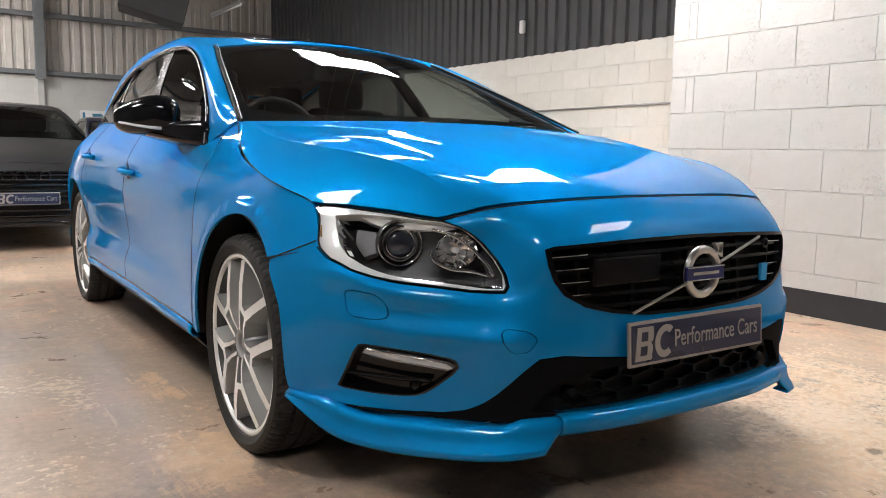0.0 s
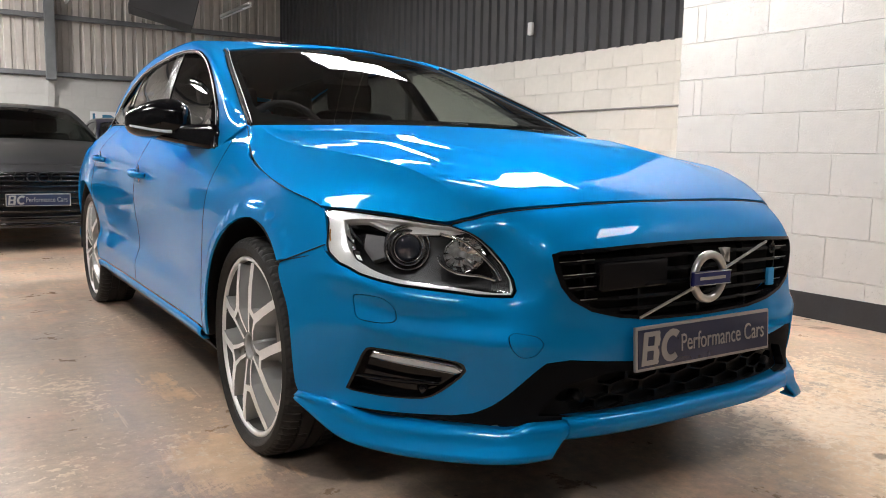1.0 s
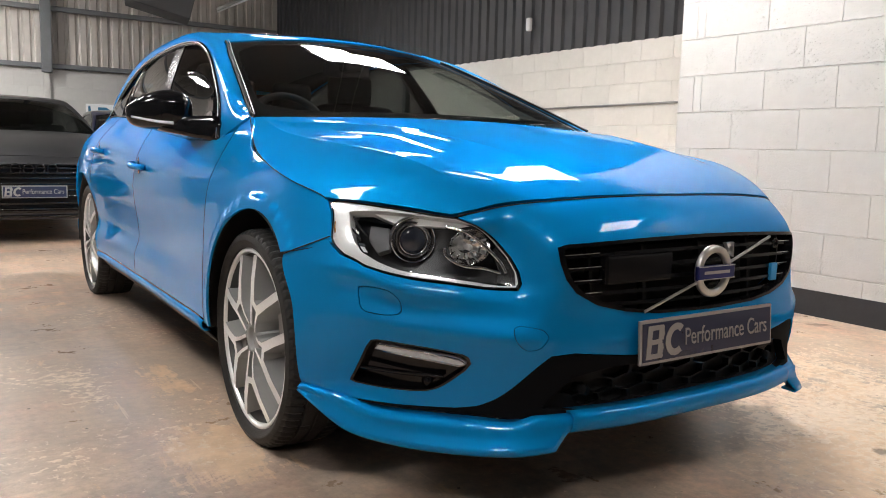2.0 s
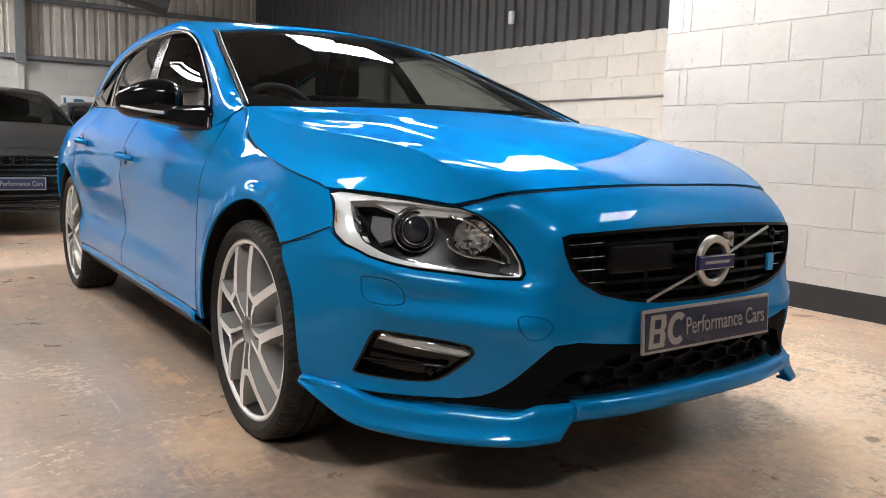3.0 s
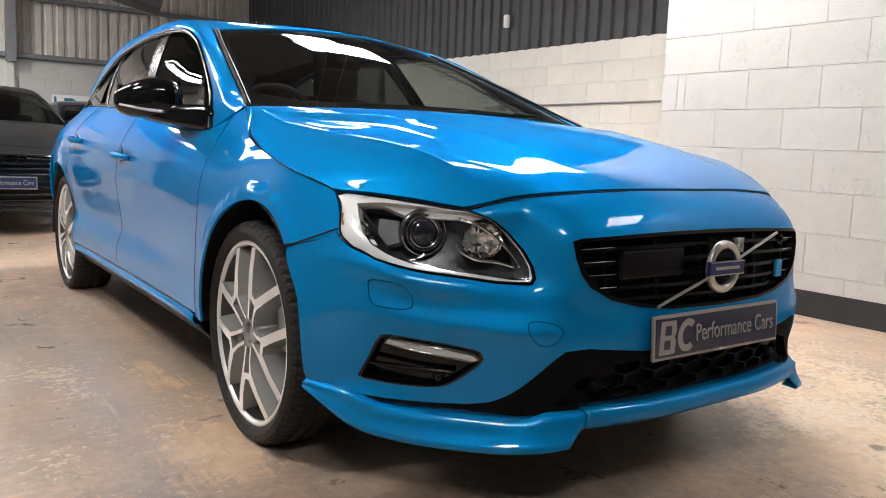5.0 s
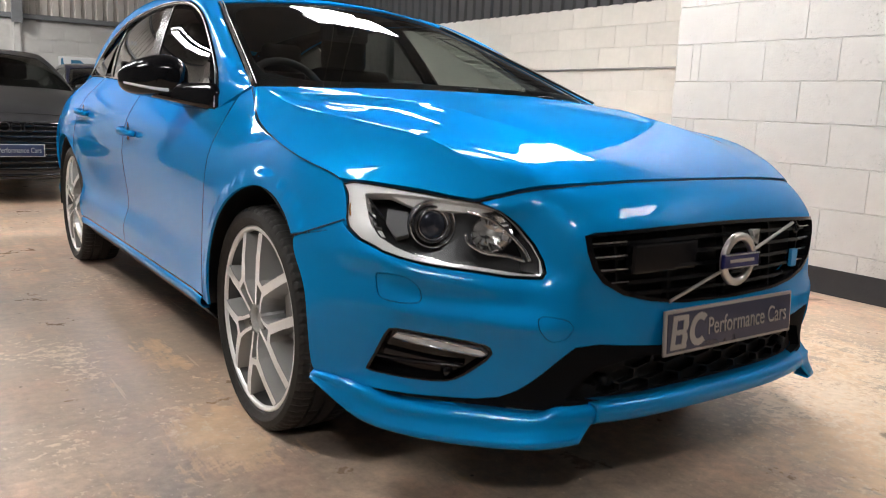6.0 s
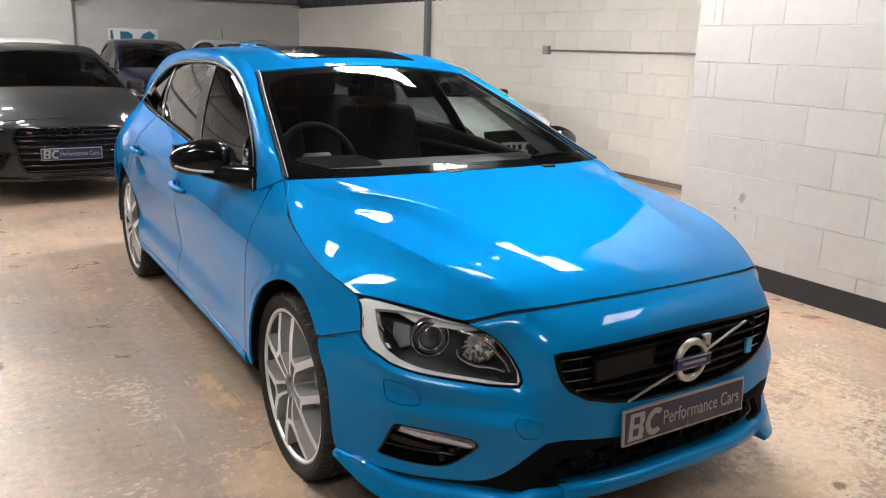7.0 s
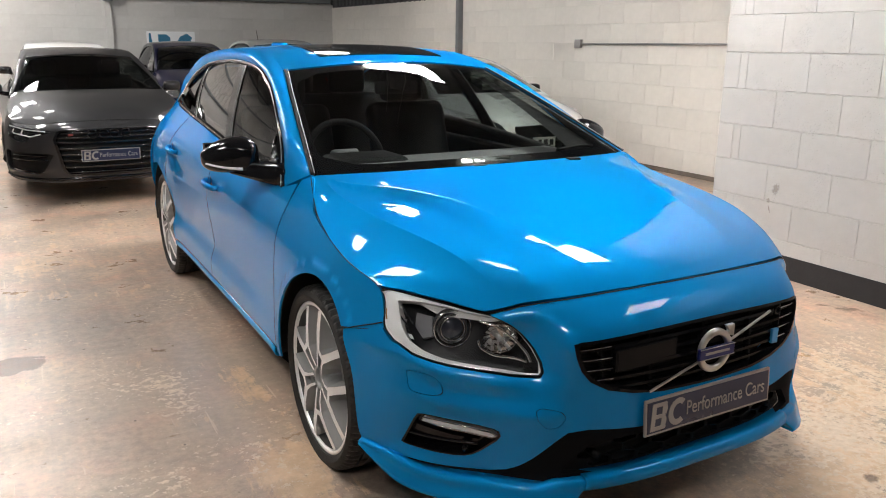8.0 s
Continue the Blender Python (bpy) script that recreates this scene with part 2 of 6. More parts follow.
def sheet(name, surf, outer, holes=(), step=0.03, scale=(1, 1), material=None, parent=None, label="", flange=0.012, side=1, lift=0.0, lines=()):
    """A panel: the part of a surface inside an outline in its own coordinates, less the holes, with its edges turned in.
    scale: metres per unit of the two coordinates. side: 1 or -1, which way is out. lift: metres outward."""
    from mathutils.geometry import delaunay_2d_cdt
    sc = np.array(scale, float)
    loops = [densify(list(p), step * 0.8, scale) for p in (outer, *holes)]
    lo, hi = np.min(loops[0], 0), np.max(loops[0], 0)
    us = np.arange(lo[0], hi[0], step / sc[0])
    vs = np.arange(lo[1], hi[1], step / sc[1])
    G = np.array([(u + (0.5 * step / sc[0] if k % 2 else 0), v) for k, v in enumerate(vs) for u in us]).reshape(-1, 2)
    keep = inside(loops[0], G)
    for h in loops[1:]:
        keep &= ~inside(h, G)
    G = G[keep]
    for h in loops:
        G = G[near_loop(h, G, sc) > step * 0.45]
    crease = np.array([p for l in lines for p in l]).reshape(-1, 2)
    if len(crease):
        crease = crease[inside(loops[0], crease)]
        crease = crease[near_loop(loops[0], crease, sc) > .004]
        G = G[[np.min(((crease - g) * sc) ** 2 @ np.ones(2)) > (step * .4) ** 2 for g in G]]
    pts = [p for l in loops for p in l] + [tuple(g) for g in G] + [tuple(g) for g in crease]
    edges, k = [], 0
    for l in loops:
        edges += [(k + i, k + (i + 1) % len(l)) for i in range(len(l))]
        k += len(l)
    V, _, F, *_ = delaunay_2d_cdt([Vector((p[0] * sc[0], p[1] * sc[1])) for p in pts], edges, [], 0, 1e-6)
    V = np.array([(v[0] / sc[0], v[1] / sc[1]) for v in V])
    F = np.array([f for f in F if len(f) == 3])
    C = V[F].mean(1)
    ok = inside(loops[0], C)
    for h in loops[1:]:
        ok &= ~inside(h, C)
    F = F[ok]
    e = 1e-3
    P = surf(V[:, 0], V[:, 1])
    du = surf(V[:, 0] + e / sc[0], V[:, 1]) - surf(V[:, 0] - e / sc[0], V[:, 1])
    dv = surf(V[:, 0], V[:, 1] + e / sc[1]) - surf(V[:, 0], V[:, 1] - e / sc[1])
    N = np.cross(du, dv) * side
    N /= np.linalg.norm(N, axis=1)[:, None] + 1e-12
    P = P + N * lift
    a, b, c = P[F[:, 0]], P[F[:, 1]], P[F[:, 2]]
    flip = (np.cross(b - a, c - a) * N[F[:, 0]]).sum(1) < 0
    F[flip] = F[flip][:, ::-1]
    verts, faces, norms = list(P), [tuple(f) for f in F], list(N)
    if flange:
        count = {}
        for f in faces:
            for i in range(3):
                count[(f[i], f[(i + 1) % 3])] = 1
        rim = [(i, j) for (i, j) in count if (j, i) not in count]
        for i, j in rim:
            t = P[j] - P[i]
            o = np.cross(t, N[i])
            o /= np.linalg.norm(o) + 1e-12
            k = len(verts)
            verts += [P[i], P[j], P[j] - N[j] * flange, P[i] - N[i] * flange]
            norms += [o, o, o, o]
            faces.append((k, k + 3, k + 2, k + 1))
    return attach(name, mesh_of(name, verts, faces, True, norms), material, parent, label)


# ---- curves and surfaces of the blue estate car ----
def spline(P, t, tension=0.45):
    """A smooth curve through the points P at parameter t, with one unit from point to point."""
    P = np.asarray(P, float)
    t = np.asarray(t, float)
    n = len(P)
    Q = np.concatenate([[2 * P[0] - P[1]], P, [2 * P[-1] - P[-2]]])
    i = np.clip(np.floor(t).astype(int), 0, n - 2)
    f = t - i
    p0, p1, p2, p3 = Q[i], Q[i + 1], Q[i + 2], Q[i + 3]
    while f.ndim < p0.ndim:
        f = f[..., None]
    m1, m2 = (p2 - p0) * tension, (p3 - p1) * tension
    return (2 * f ** 3 - 3 * f ** 2 + 1) * p1 + (f ** 3 - 2 * f ** 2 + f) * m1 + (3 * f ** 2 - 2 * f ** 3) * p2 + (f ** 3 - f ** 2) * m2


def along(ks, vs, t):
    """Smooth interpolation of values at knots."""
    ks = np.asarray(ks, float)
    t = np.clip(np.asarray(t, float), ks[0], ks[-1])
    i = np.clip(np.searchsorted(ks, t, side="right") - 1, 0, len(ks) - 2)
    v = np.asarray(vs, float)
    d = np.diff(v) / np.diff(ks)
    m = np.concatenate([[d[0]], np.where(d[:-1] * d[1:] > 0, 2 * d[:-1] * d[1:] / (d[:-1] + d[1:] + 1e-12), 0), [d[-1]]])
    hgt = ks[i + 1] - ks[i]
    f = (t - ks[i]) / hgt
    return (2 * f ** 3 - 3 * f ** 2 + 1) * v[i] + (f ** 3 - 2 * f ** 2 + f) * hgt * m[i] + (3 * f ** 2 - 2 * f ** 3) * v[i + 1] + (f ** 3 - f ** 2) * hgt * m[i + 1]


# cross curves of the nose, from the windscreen's foot forward and down to the chin
NOSE_ROWS = [
    [(0, .15, 1.02), (.26, .165, 1.018), (.45, .20, 1.013), (.54, .225, 1.010), (.64, .255, 1.008), (.71, .28, 1.006), (.75, .293, 1.005), (.77, .30, 1.004)],
    [(0, -.12, .987), (.26, -.11, .984), (.45, -.08, .976), (.54, -.05, .968), (.64, 0, .953), (.73, .06, .935), (.785, .11, .92), (.815, .14, .905)],
    [(0, -.40, .937), (.26, -.39, .934), (.45, -.36, .922), (.54, -.33, .912), (.65, -.27, .893), (.75, -.19, .872), (.815, -.12, .856), (.848, -.08, .85)],
    [(0, -.66, .878), (.26, -.65, .874), (.45, -.615, .86), (.54, -.58, .848), (.64, -.52, .832), (.75, -.41, .815), (.825, -.32, .806), (.855, -.28, .812)],
    [(0, -.872, .806), (.26, -.86, .803), (.45, -.82, .79), (.53, -.785, .778), (.62, -.728, .757), (.72, -.585, .768), (.785, -.478, .777), (.822, -.425, .776)],
    [(0, -.955, .715), (.26, -.948, .712), (.466, -.913, .70), (.525, -.80, .695), (.62, -.745, .70), (.75, -.61, .705), (.82, -.51, .71), (.845, -.45, .715)],
    [(0, -.975, .61), (.26, -.965, .61), (.452, -.926, .605), (.525, -.838, .592), (.635, -.765, .60), (.765, -.665, .612), (.843, -.56, .648), (.906, -.314, .627)],
    [(0, -.985, .515), (.26, -.972, .515), (.44, -.93, .51), (.55, -.878, .497), (.65, -.80, .505), (.752, -.70, .512), (.835, -.615, .54), (.912, -.40, .52)],
    [(0, -.985, .43), (.26, -.977, .43), (.45, -.935, .43), (.55, -.88, .425), (.64, -.79, .415), (.75, -.70, .43), (.832, -.615, .438), (.915, -.43, .425)],
    [(0, -.968, .345), (.26, -.96, .345), (.44, -.924, .342), (.55, -.875, .335), (.64, -.795, .332), (.75, -.70, .33), (.826, -.59, .333), (.91, -.44, .335)],
    [(0, -.975, .285), (.26, -.97, .285), (.44, -.93, .284), (.54, -.888, .282), (.64, -.80, .287), (.755, -.70, .29), (.836, -.60, .297), (.90, -.445, .30)],
]


def eased(ks, vs, sigma):
    """A curve through values at knots, softened so that its bends leave no kink in a reflection."""
    pad = 4 * sigma
    x = np.linspace(ks[0] - pad, ks[-1] + pad, 3001)
    e = (ks[-1] - ks[0]) * 1e-3
    y = along(ks, vs, x)
    y = y + np.minimum(x - ks[0], 0) * (along(ks, vs, ks[0] + e) - vs[0]) / e + np.maximum(x - ks[-1], 0) * (vs[-1] - along(ks, vs, ks[-1] - e)) / e
    n = int(3.5 * sigma / (x[1] - x[0]))
    w = np.exp(-.5 * (np.arange(-n, n + 1) * (x[1] - x[0]) / sigma) ** 2)
    w /= w.sum()
    ends = np.concatenate([2 * y[0] - y[n:0:-1], y, 2 * y[-1] - y[-2:-n - 2:-1]])
    y = np.convolve(ends, w, "valid")
    return lambda t: np.interp(np.asarray(t, float), x, y)


def raw_nose(b, v):
    """The skin through the cross curves on the car's left half."""
    rows = []
    for r in NOSE_ROWS:
        r = np.array(r)
        mirror = r[1] * np.array((-1, 1, 1))
        rows.append(spline(np.concatenate([[mirror], r]), b + 1))
    rows = np.array(rows)
    i = np.clip(np.floor(v).astype(int), 0, len(rows) - 2)
    f = (v - i)[:, None]
    k = np.arange(len(b))
    first, last = 2 * rows[0] - rows[1], 2 * rows[-1] - rows[-2]
    Q = np.concatenate([[first], rows, [last]])
    p0, p1, p2, p3 = Q[i, k], Q[i + 1, k], Q[i + 2, k], Q[i + 3, k]
    m1, m2 = (p2 - p0) * 0.45, (p3 - p1) * 0.45
    return (2 * f ** 3 - 3 * f ** 2 + 1) * p1 + (f ** 3 - 2 * f ** 2 + f) * m1 + (3 * f ** 2 - 2 * f ** 3) * p2 + (f ** 3 - f ** 2) * m2


def smooth_grid(sigma_a=6.0, sigma_v=6.0):
    """The nose on a fine grid, evened out like pressed sheet metal."""
    ga, gv = np.linspace(0, 7, 141), np.linspace(-.1, 10.1, 256)
    V, A = np.meshgrid(gv, ga, indexing="ij")
    P = raw_nose(A.ravel(), V.ravel()).reshape(256, 141, 3)
    n = 20
    mirror = P[:, n:0:-1] * np.array((-1, 1, 1))
    P = np.concatenate([mirror, P, 2 * P[:, -1:] - P[:, -2:-n - 2:-1]], 1)
    P = np.concatenate([2 * P[:1] - P[n:0:-1], P, 2 * P[-1:] - P[-2:-n - 2:-1]], 0)
    for axis, sigma in ((0, sigma_v), (1, sigma_a)):
        w = np.exp(-.5 * (np.arange(-n, n + 1) / sigma) ** 2)
        w /= w.sum()
        P = np.apply_along_axis(lambda q: np.convolve(q, w, "same"), axis, P)
    return P[n - 2:-n + 2, n - 2:-n + 2]


NOSE_GRID = smooth_grid()
CREST_V = eased([5.5, 6.0, 6.26, 6.8, 7.35, 7.7, 8.6], [0, 0, .010, -.005, .006, .002, 0], .07)
CREST_A = eased([0, 2.2, 3.6, 5.7, 6.5, 7], [0, .05, 1, 1, .2, 0], .3)


def nose(a, v):
    """The bonnet and bumper skin: a from 0 at the middle to 7 at the wing (minus: the car's right), v from the windscreen down."""
    a, v = np.asarray(a, float), np.asarray(v, float)
    b = np.minimum(np.abs(a), 7.0)
    gu, gw = b / .05 + 2, np.clip((v + .1) / .04, 0, 255) + 2
    iu, iw = np.clip(np.floor(gu).astype(int), 2, 141), np.clip(np.floor(gw).astype(int), 2, 256)
    fu, fw = gu - iu, gw - iw

    def weights(f):
        return (-.5 * f + f ** 2 - .5 * f ** 3, 1 - 2.5 * f ** 2 + 1.5 * f ** 3, .5 * f + 2 * f ** 2 - 1.5 * f ** 3, -.5 * f ** 2 + .5 * f ** 3)
    wu, ww = weights(fu), weights(fw)
    p = 0
    for r in range(4):
        for c in range(4):
            p = p + (ww[r] * wu[c])[:, None] * NOSE_GRID[iw + r - 1, iu + c - 1]
    # crest below the lamp, hollow, and a second crest over the air curtain
    lift = CREST_V(v) * CREST_A(b)
    out = np.stack([.75 * p[:, 0], 0 * b - .85, 0 * b], -1)
    p = p + out / np.linalg.norm(out, axis=1)[:, None] * lift[:, None]
    p[:, 0] *= np.where(a < 0, -1, 1)
    return p


NOSE_SCALE = (0.115, 0.125)
TOP_Y = [-.60, -.425, -.28, -.08, .14, .30, .54, 1.3, 2.2, 2.8, 3.3, 3.6]
TOP_Z = [.72, .776, .812, .85, .905, 1.004, .928, .983, 1.038, 1.054, 1.062, 1.066]
TOP_X = [.80, .822, .855, .848, .815, .77, .805, .795, .757, .712, .645, .58]


FLANK_Y = [-.60, -.425, -.28, -.08, .14, .54, 1.3, 2.2, 2.8, 3.3, 3.6]
WAIST_Z = eased(FLANK_Y, [.735, .776, .812, .85, .892, .930, .983, 1.038, 1.054, 1.062, 1.066], .07)
WAIST_X = eased(FLANK_Y, [.79, .822, .855, .848, .832, .806, .795, .757, .712, .645, .58], .07)
WIDEST = eased([-.60, -.42, 0, .6, 1.4, 2.2, 2.78, 3.3, 3.6], [.868, .905, .916, .908, .905, .908, .914, .868, .76], .12)
# waist, shoulder, nearly upright door; the wing is rounder
DOOR_CUT = eased([-.2, 0, .25, .45, .60, .70, .78, .85, .92, 1.0, 1.15], [-.30, -.10, 0, -.025, -.07, -.125, -.22, -.40, -.67, -1.0, -1.68], .025)
WING_CUT = eased([-.2, 0, .15, .35, .55, .75, .9, 1.0, 1.15], [-.30, -.17, -.05, -.03, 0, -.36, -.70, -1.0, -1.62], .05)
WING_TO_DOOR = eased([-.6, -.3, .4, .7], [0, 0, 1, 1], .12)
# hollow over the sill that deepens rearward
HOLLOW_Y = eased([.35, .6, 1.2, 2.1, 2.6], [0, .3, .75, 1.0, 1.0], .1)
HOLLOW_Z = eased([.20, .385, .40, .475, .66], [0, .02, .12, 1.0, 0], .012)


def side_x(y, z):
    """Half the car's width at a height along the flank."""
    y, z = np.asarray(y, float), np.asarray(z, float)
    xm = WIDEST(y)
    w = (z - .24) / (WAIST_Z(y) - .24)
    wing, door = WING_CUT(w), DOOR_CUT(w)
    x = xm + (xm - WAIST_X(y)) * (wing + (door - wing) * WING_TO_DOOR(y)) - .030 * HOLLOW_Y(y) * HOLLOW_Z(z)
    for cy in (-0.07, 2.79):
        r = np.hypot(y - cy, (z - .333) * .96)
        x = x + 0.007 * np.exp(-.5 * (np.clip(r - .375, 0, 9) / .09) ** 2)
    return x


def flank(sign):
    def surf(y, z):
        return np.stack([sign * side_x(y, z), np.asarray(y, float) + 0 * np.asarray(z), np.asarray(z, float) + 0 * np.asarray(y)], -1)
    return surf


RAIL_IN = [(.772, .31, 1.003), (.722, .53, 1.094), (.672, .755, 1.184), (.621, .978, 1.270), (.568, 1.20, 1.352), (.552, 1.46, 1.422), (.542, 1.8, 1.446), (.535, 2.4, 1.437), (.515, 3.0, 1.392), (.49, 3.45, 1.315)]
RAIL_OUT = [(.805, .528, .926), (.752, .67, 1.055), (.705, .87, 1.175), (.662, 1.09, 1.285), (.636, 1.33, 1.354), (.618, 1.68, 1.382), (.606, 2.10, 1.376), (.602, 2.54, 1.342), (.608, 2.95, 1.25), (.635, 3.36, 1.07)]


def rail(sign):
    """The side frame over the windows: u along, w from the roof side (0) to the window side (1)."""
    def surf(u, w):
        a, b = spline(RAIL_IN, u), spline(RAIL_OUT, u)
        w = np.asarray(w, float)[:, None]
        p = a + (b - a) * w
        out = np.stack([0.75 + 0 * w[:, 0], -0.15 + 0 * w[:, 0], 0.62 + 0 * w[:, 0]], -1)
        foot = np.clip(np.asarray(u, float) / 1.1, 0, 1)[:, None]
        p = p + out * (0.030 * foot * np.sin(math.pi * np.clip(w, 0, 1)) ** 0.8)
        return p * np.array((sign, 1, 1))
    return surf


def roof(u, w):
    """Roof skin: u along the rails, w from -1 to 1 across."""
    a = spline(RAIL_IN, u)
    w = np.asarray(w, float)
    p = np.stack([a[:, 0] * w, a[:, 1] - 0.10 * (1 - w ** 2) * np.clip(5.2 - np.asarray(u), 0, 1), a[:, 2] + (0.024 + .016 * np.clip(5 - np.asarray(u, float), 0, 1)) * (1 - w ** 2)], -1)
    return p


def screen(u, w):
    """Windscreen: u from -1 to 1 across, w from its foot to the roof."""
    u, w = np.asarray(u, float), np.asarray(w, float)
    e = spline(RAIL_IN, w * 4.0)
    k = 1 - u ** 2
    y = e[:, 1] - k * (.15 * (1 - w) + .10 * w)
    z = e[:, 2] + k * (.016 * (1 - w) + .036 * w + .02 * np.sin(math.pi * np.clip(w, 0, 1)))
    return np.stack([e[:, 0] * 0.985 * u, y, z], -1)


RO = np.array(RAIL_OUT)


YG = np.linspace(.55, 3.32, 40)
GLASS_LOW, GLASS_HIGH = np.polyfit(YG, along(TOP_Y, TOP_X, YG), 4), np.polyfit(YG, along(RO[:, 1], RO[:, 0], YG), 4)
GLASS_ZL, GLASS_ZH = np.polyfit(YG, along(TOP_Y, TOP_Z, YG), 3), np.polyfit(YG[4:], along(RO[:, 1], RO[:, 2], YG[4:]), 3)


def side_glass(sign):
    """Side windows: y along, w from the waist (0) to the rail (1); one smooth sheet of glass."""
    def surf(y, w):
        y, w = np.asarray(y, float), np.asarray(w, float)
        zb, zo = along(TOP_Y, TOP_Z, y), along(RO[:, 1], RO[:, 2], y)
        z = zb + (zo - zb) * w
        zl, zh = np.polyval(GLASS_ZL, y), np.polyval(GLASS_ZH, np.maximum(y, .8))
        k = (z - zl) / np.maximum(zh - zl, .15)
        xb, xo = np.polyval(GLASS_LOW, y), np.polyval(GLASS_HIGH, y)
        bow = 0.014 * 4 * k * (1 - k) - 0.012
        return np.stack([sign * (xb + (xo - xb) * k + bow), y, z], -1)
    return surf


# ---- blue estate car ----
def mirrored(half):
    """A closed outline from its half at a >= 0, listed from top to bottom."""
    return [tuple(p) for p in half] + [(-a, v) for a, v in reversed(half) if a > 1e-6]


def flipped(poly):
    return [(-a, v) for a, v in poly]


def inset(poly, d, scale):
    """A polygon moved inward by d metres."""
    p = np.array(poly) * np.array(scale)
    area = 0.5 * np.sum(p[:, 0] * np.roll(p[:, 1], -1) - np.roll(p[:, 0], -1) * p[:, 1])
    e = np.roll(p, -1, 0) - p
    e /= np.linalg.norm(e, axis=1)[:, None] + 1e-12
    n = np.stack([-e[:, 1], e[:, 0]], -1) * np.sign(area)
    m = n + np.roll(n, 1, 0)
    m /= np.linalg.norm(m, axis=1)[:, None] + 1e-12
    c = np.clip((m * n).sum(1), 0.5, 1)
    return [tuple(q) for q in (p + m * (d / c)[:, None]) / np.array(scale)]


LAMP = [(7.0, 4.16), (6.72, 4.7), (6.43, 5.15), (6.22, 5.6), (6.0, 5.9), (5.58, 6.05), (5.0, 6.03), (4.3, 6.05), (3.6, 6.09), (2.98, 6.06), (2.91, 5.95), (2.93, 5.7), (3.05, 5.38),
        (3.3, 5.0), (3.7, 4.55), (4.06, 4.2), (4.8, 4.08), (5.6, 4.05), (6.5, 4.03)]
GRILLE = [(0, 5.04), (1.2, 5.06), (1.9, 5.06), (2.05, 5.12), (2.05, 5.5), (1.99, 5.9), (1.85, 6.25), (1.55, 6.58), (1.15, 6.8), (.7, 6.94), (0, 6.98)]
FOG = [(5.75, 7.86), (6.02, 8.75), (6.08, 9.03), (5.5, 9.06), (4.65, 9.03), (4.4, 8.88), (3.82, 8.17), (3.9, 7.87), (4.4, 7.78), (5.55, 7.79)]
FOG = rounded(FOG, 0.2, 1)
CHIN = [(0, 8.15), (1.0, 8.1), (1.85, 7.9), (2.27, 7.95), (2.7, 8.43), (3.38, 9.18), (3.75, 9.55), (4.12, 9.74), (5.1, 9.85), (6.1, 9.97)]
HATCH = [(5.88, 6.63), (5.92, 7.06), (5.82, 7.18), (5.42, 7.14), (5.04, 6.99), (5.01, 6.63), (5.2, 6.44), (5.72, 6.56)]
TOWCAP = [(3.07, 7.03), (2.92, 6.93), (2.46, 7.08), (2.32, 7.35), (2.48, 7.7), (2.8, 7.75), (3.02, 7.4)]
SOFT_HATCH, SOFT_CAP = rounded(HATCH, 0.2, 2), rounded(TOWCAP, 0.2, 2)

car = thing("estate_car", "glossy bright blue estate car with black mirrors parked on concrete", "car", (0, 0, 0))

# bonnet
bon = [(0, .03), (3, .03), (6.2, .03), (6.9, .06), (6.97, .5), (6.97, 3.0), (6.97, 3.9), (6.5, 3.985), (5.6, 4.0), (4.8, 4.03), (4.12, 4.12), (3.8, 4.04), (3.2, 3.985), (2.2, 3.97), (0, 3.97)]


def inner_crease(v):
    return along([0, .25, .88, 1.55, 2.43, 3.0, 3.83, 4.1], [5.55, 5.0, 3.07, 1.9, 1.55, 1.38, 1.07, 1.0], v)


def outer_crease(v):
    return 5.62 - 0.565 * np.asarray(v, float)


CROWN_V = eased([0, .8, 2.0, 2.9, 3.5, 3.85, 4.2], [0, .012, .037, .048, .036, .013, 0], .12)
CROWN_A = eased([0, 1.2, 2.6, 4.2, 5.6, 6.5, 7], [.2, .4, .85, 1, .52, .18, 0], .22)

# hollow of the bonnet between its creases: a flat ramp up to the outer one
HOLLOW_T = eased([-.3, 0, .1, .38, 1, 1.5], [-.03, 0, .15, .84, 0, -.68], .09)


def bonnet_skin(a, v):
    p = nose(a, v)
    k = np.abs(np.asarray(a, float))
    v = np.asarray(v, float)
    fade = np.clip(v / 0.5, 0, 1) * np.clip((4.05 - v) / 1.1, 0, 1)
    # sharp-edged hollow between the raised middle and the outer crest
    inner, outer = inner_crease(v), outer_crease(v)
    wide = np.maximum(outer - inner, .05)
    t = np.clip((k - inner) / wide, 0, 1)
    # full crown towards the front and over both shoulders
    p[:, 2] += CROWN_V(v) * CROWN_A(k)
    p[:, 2] += fade * (.0030 * np.exp(-np.abs(k - outer) / .20) + .0016 * np.exp(-np.abs(k - inner) / .16))
    p[:, 2] -= fade * 0.022 * np.minimum(1, wide / 2.7) * HOLLOW_T(t)
    return p


vv = np.linspace(.3, 3.95, 240)
folds = [[(s * (float(c) + d), float(v)) for c, v in zip(crease(vv), vv)] for crease in (inner_crease, outer_crease) for s in (1, -1) for d in (-.022, .022)]
bonnet = sheet("bonnet", bonnet_skin, mirrored(bon), (), 0.015, NOSE_SCALE, PAINT, car, flange=0.02, side=-1, lines=folds)

k = np.linspace(-4.0, 4.0, 80)
# thin black bar standing for the shade in the bonnet's front gap
bar("gap_shade", nose(k, 4.0 + np.interp(np.abs(k), [0, 2.2, 3.2, 3.8, 4.0], [0, 0, .012, .065, .13])), 0.002, VOID, car, "", 6)
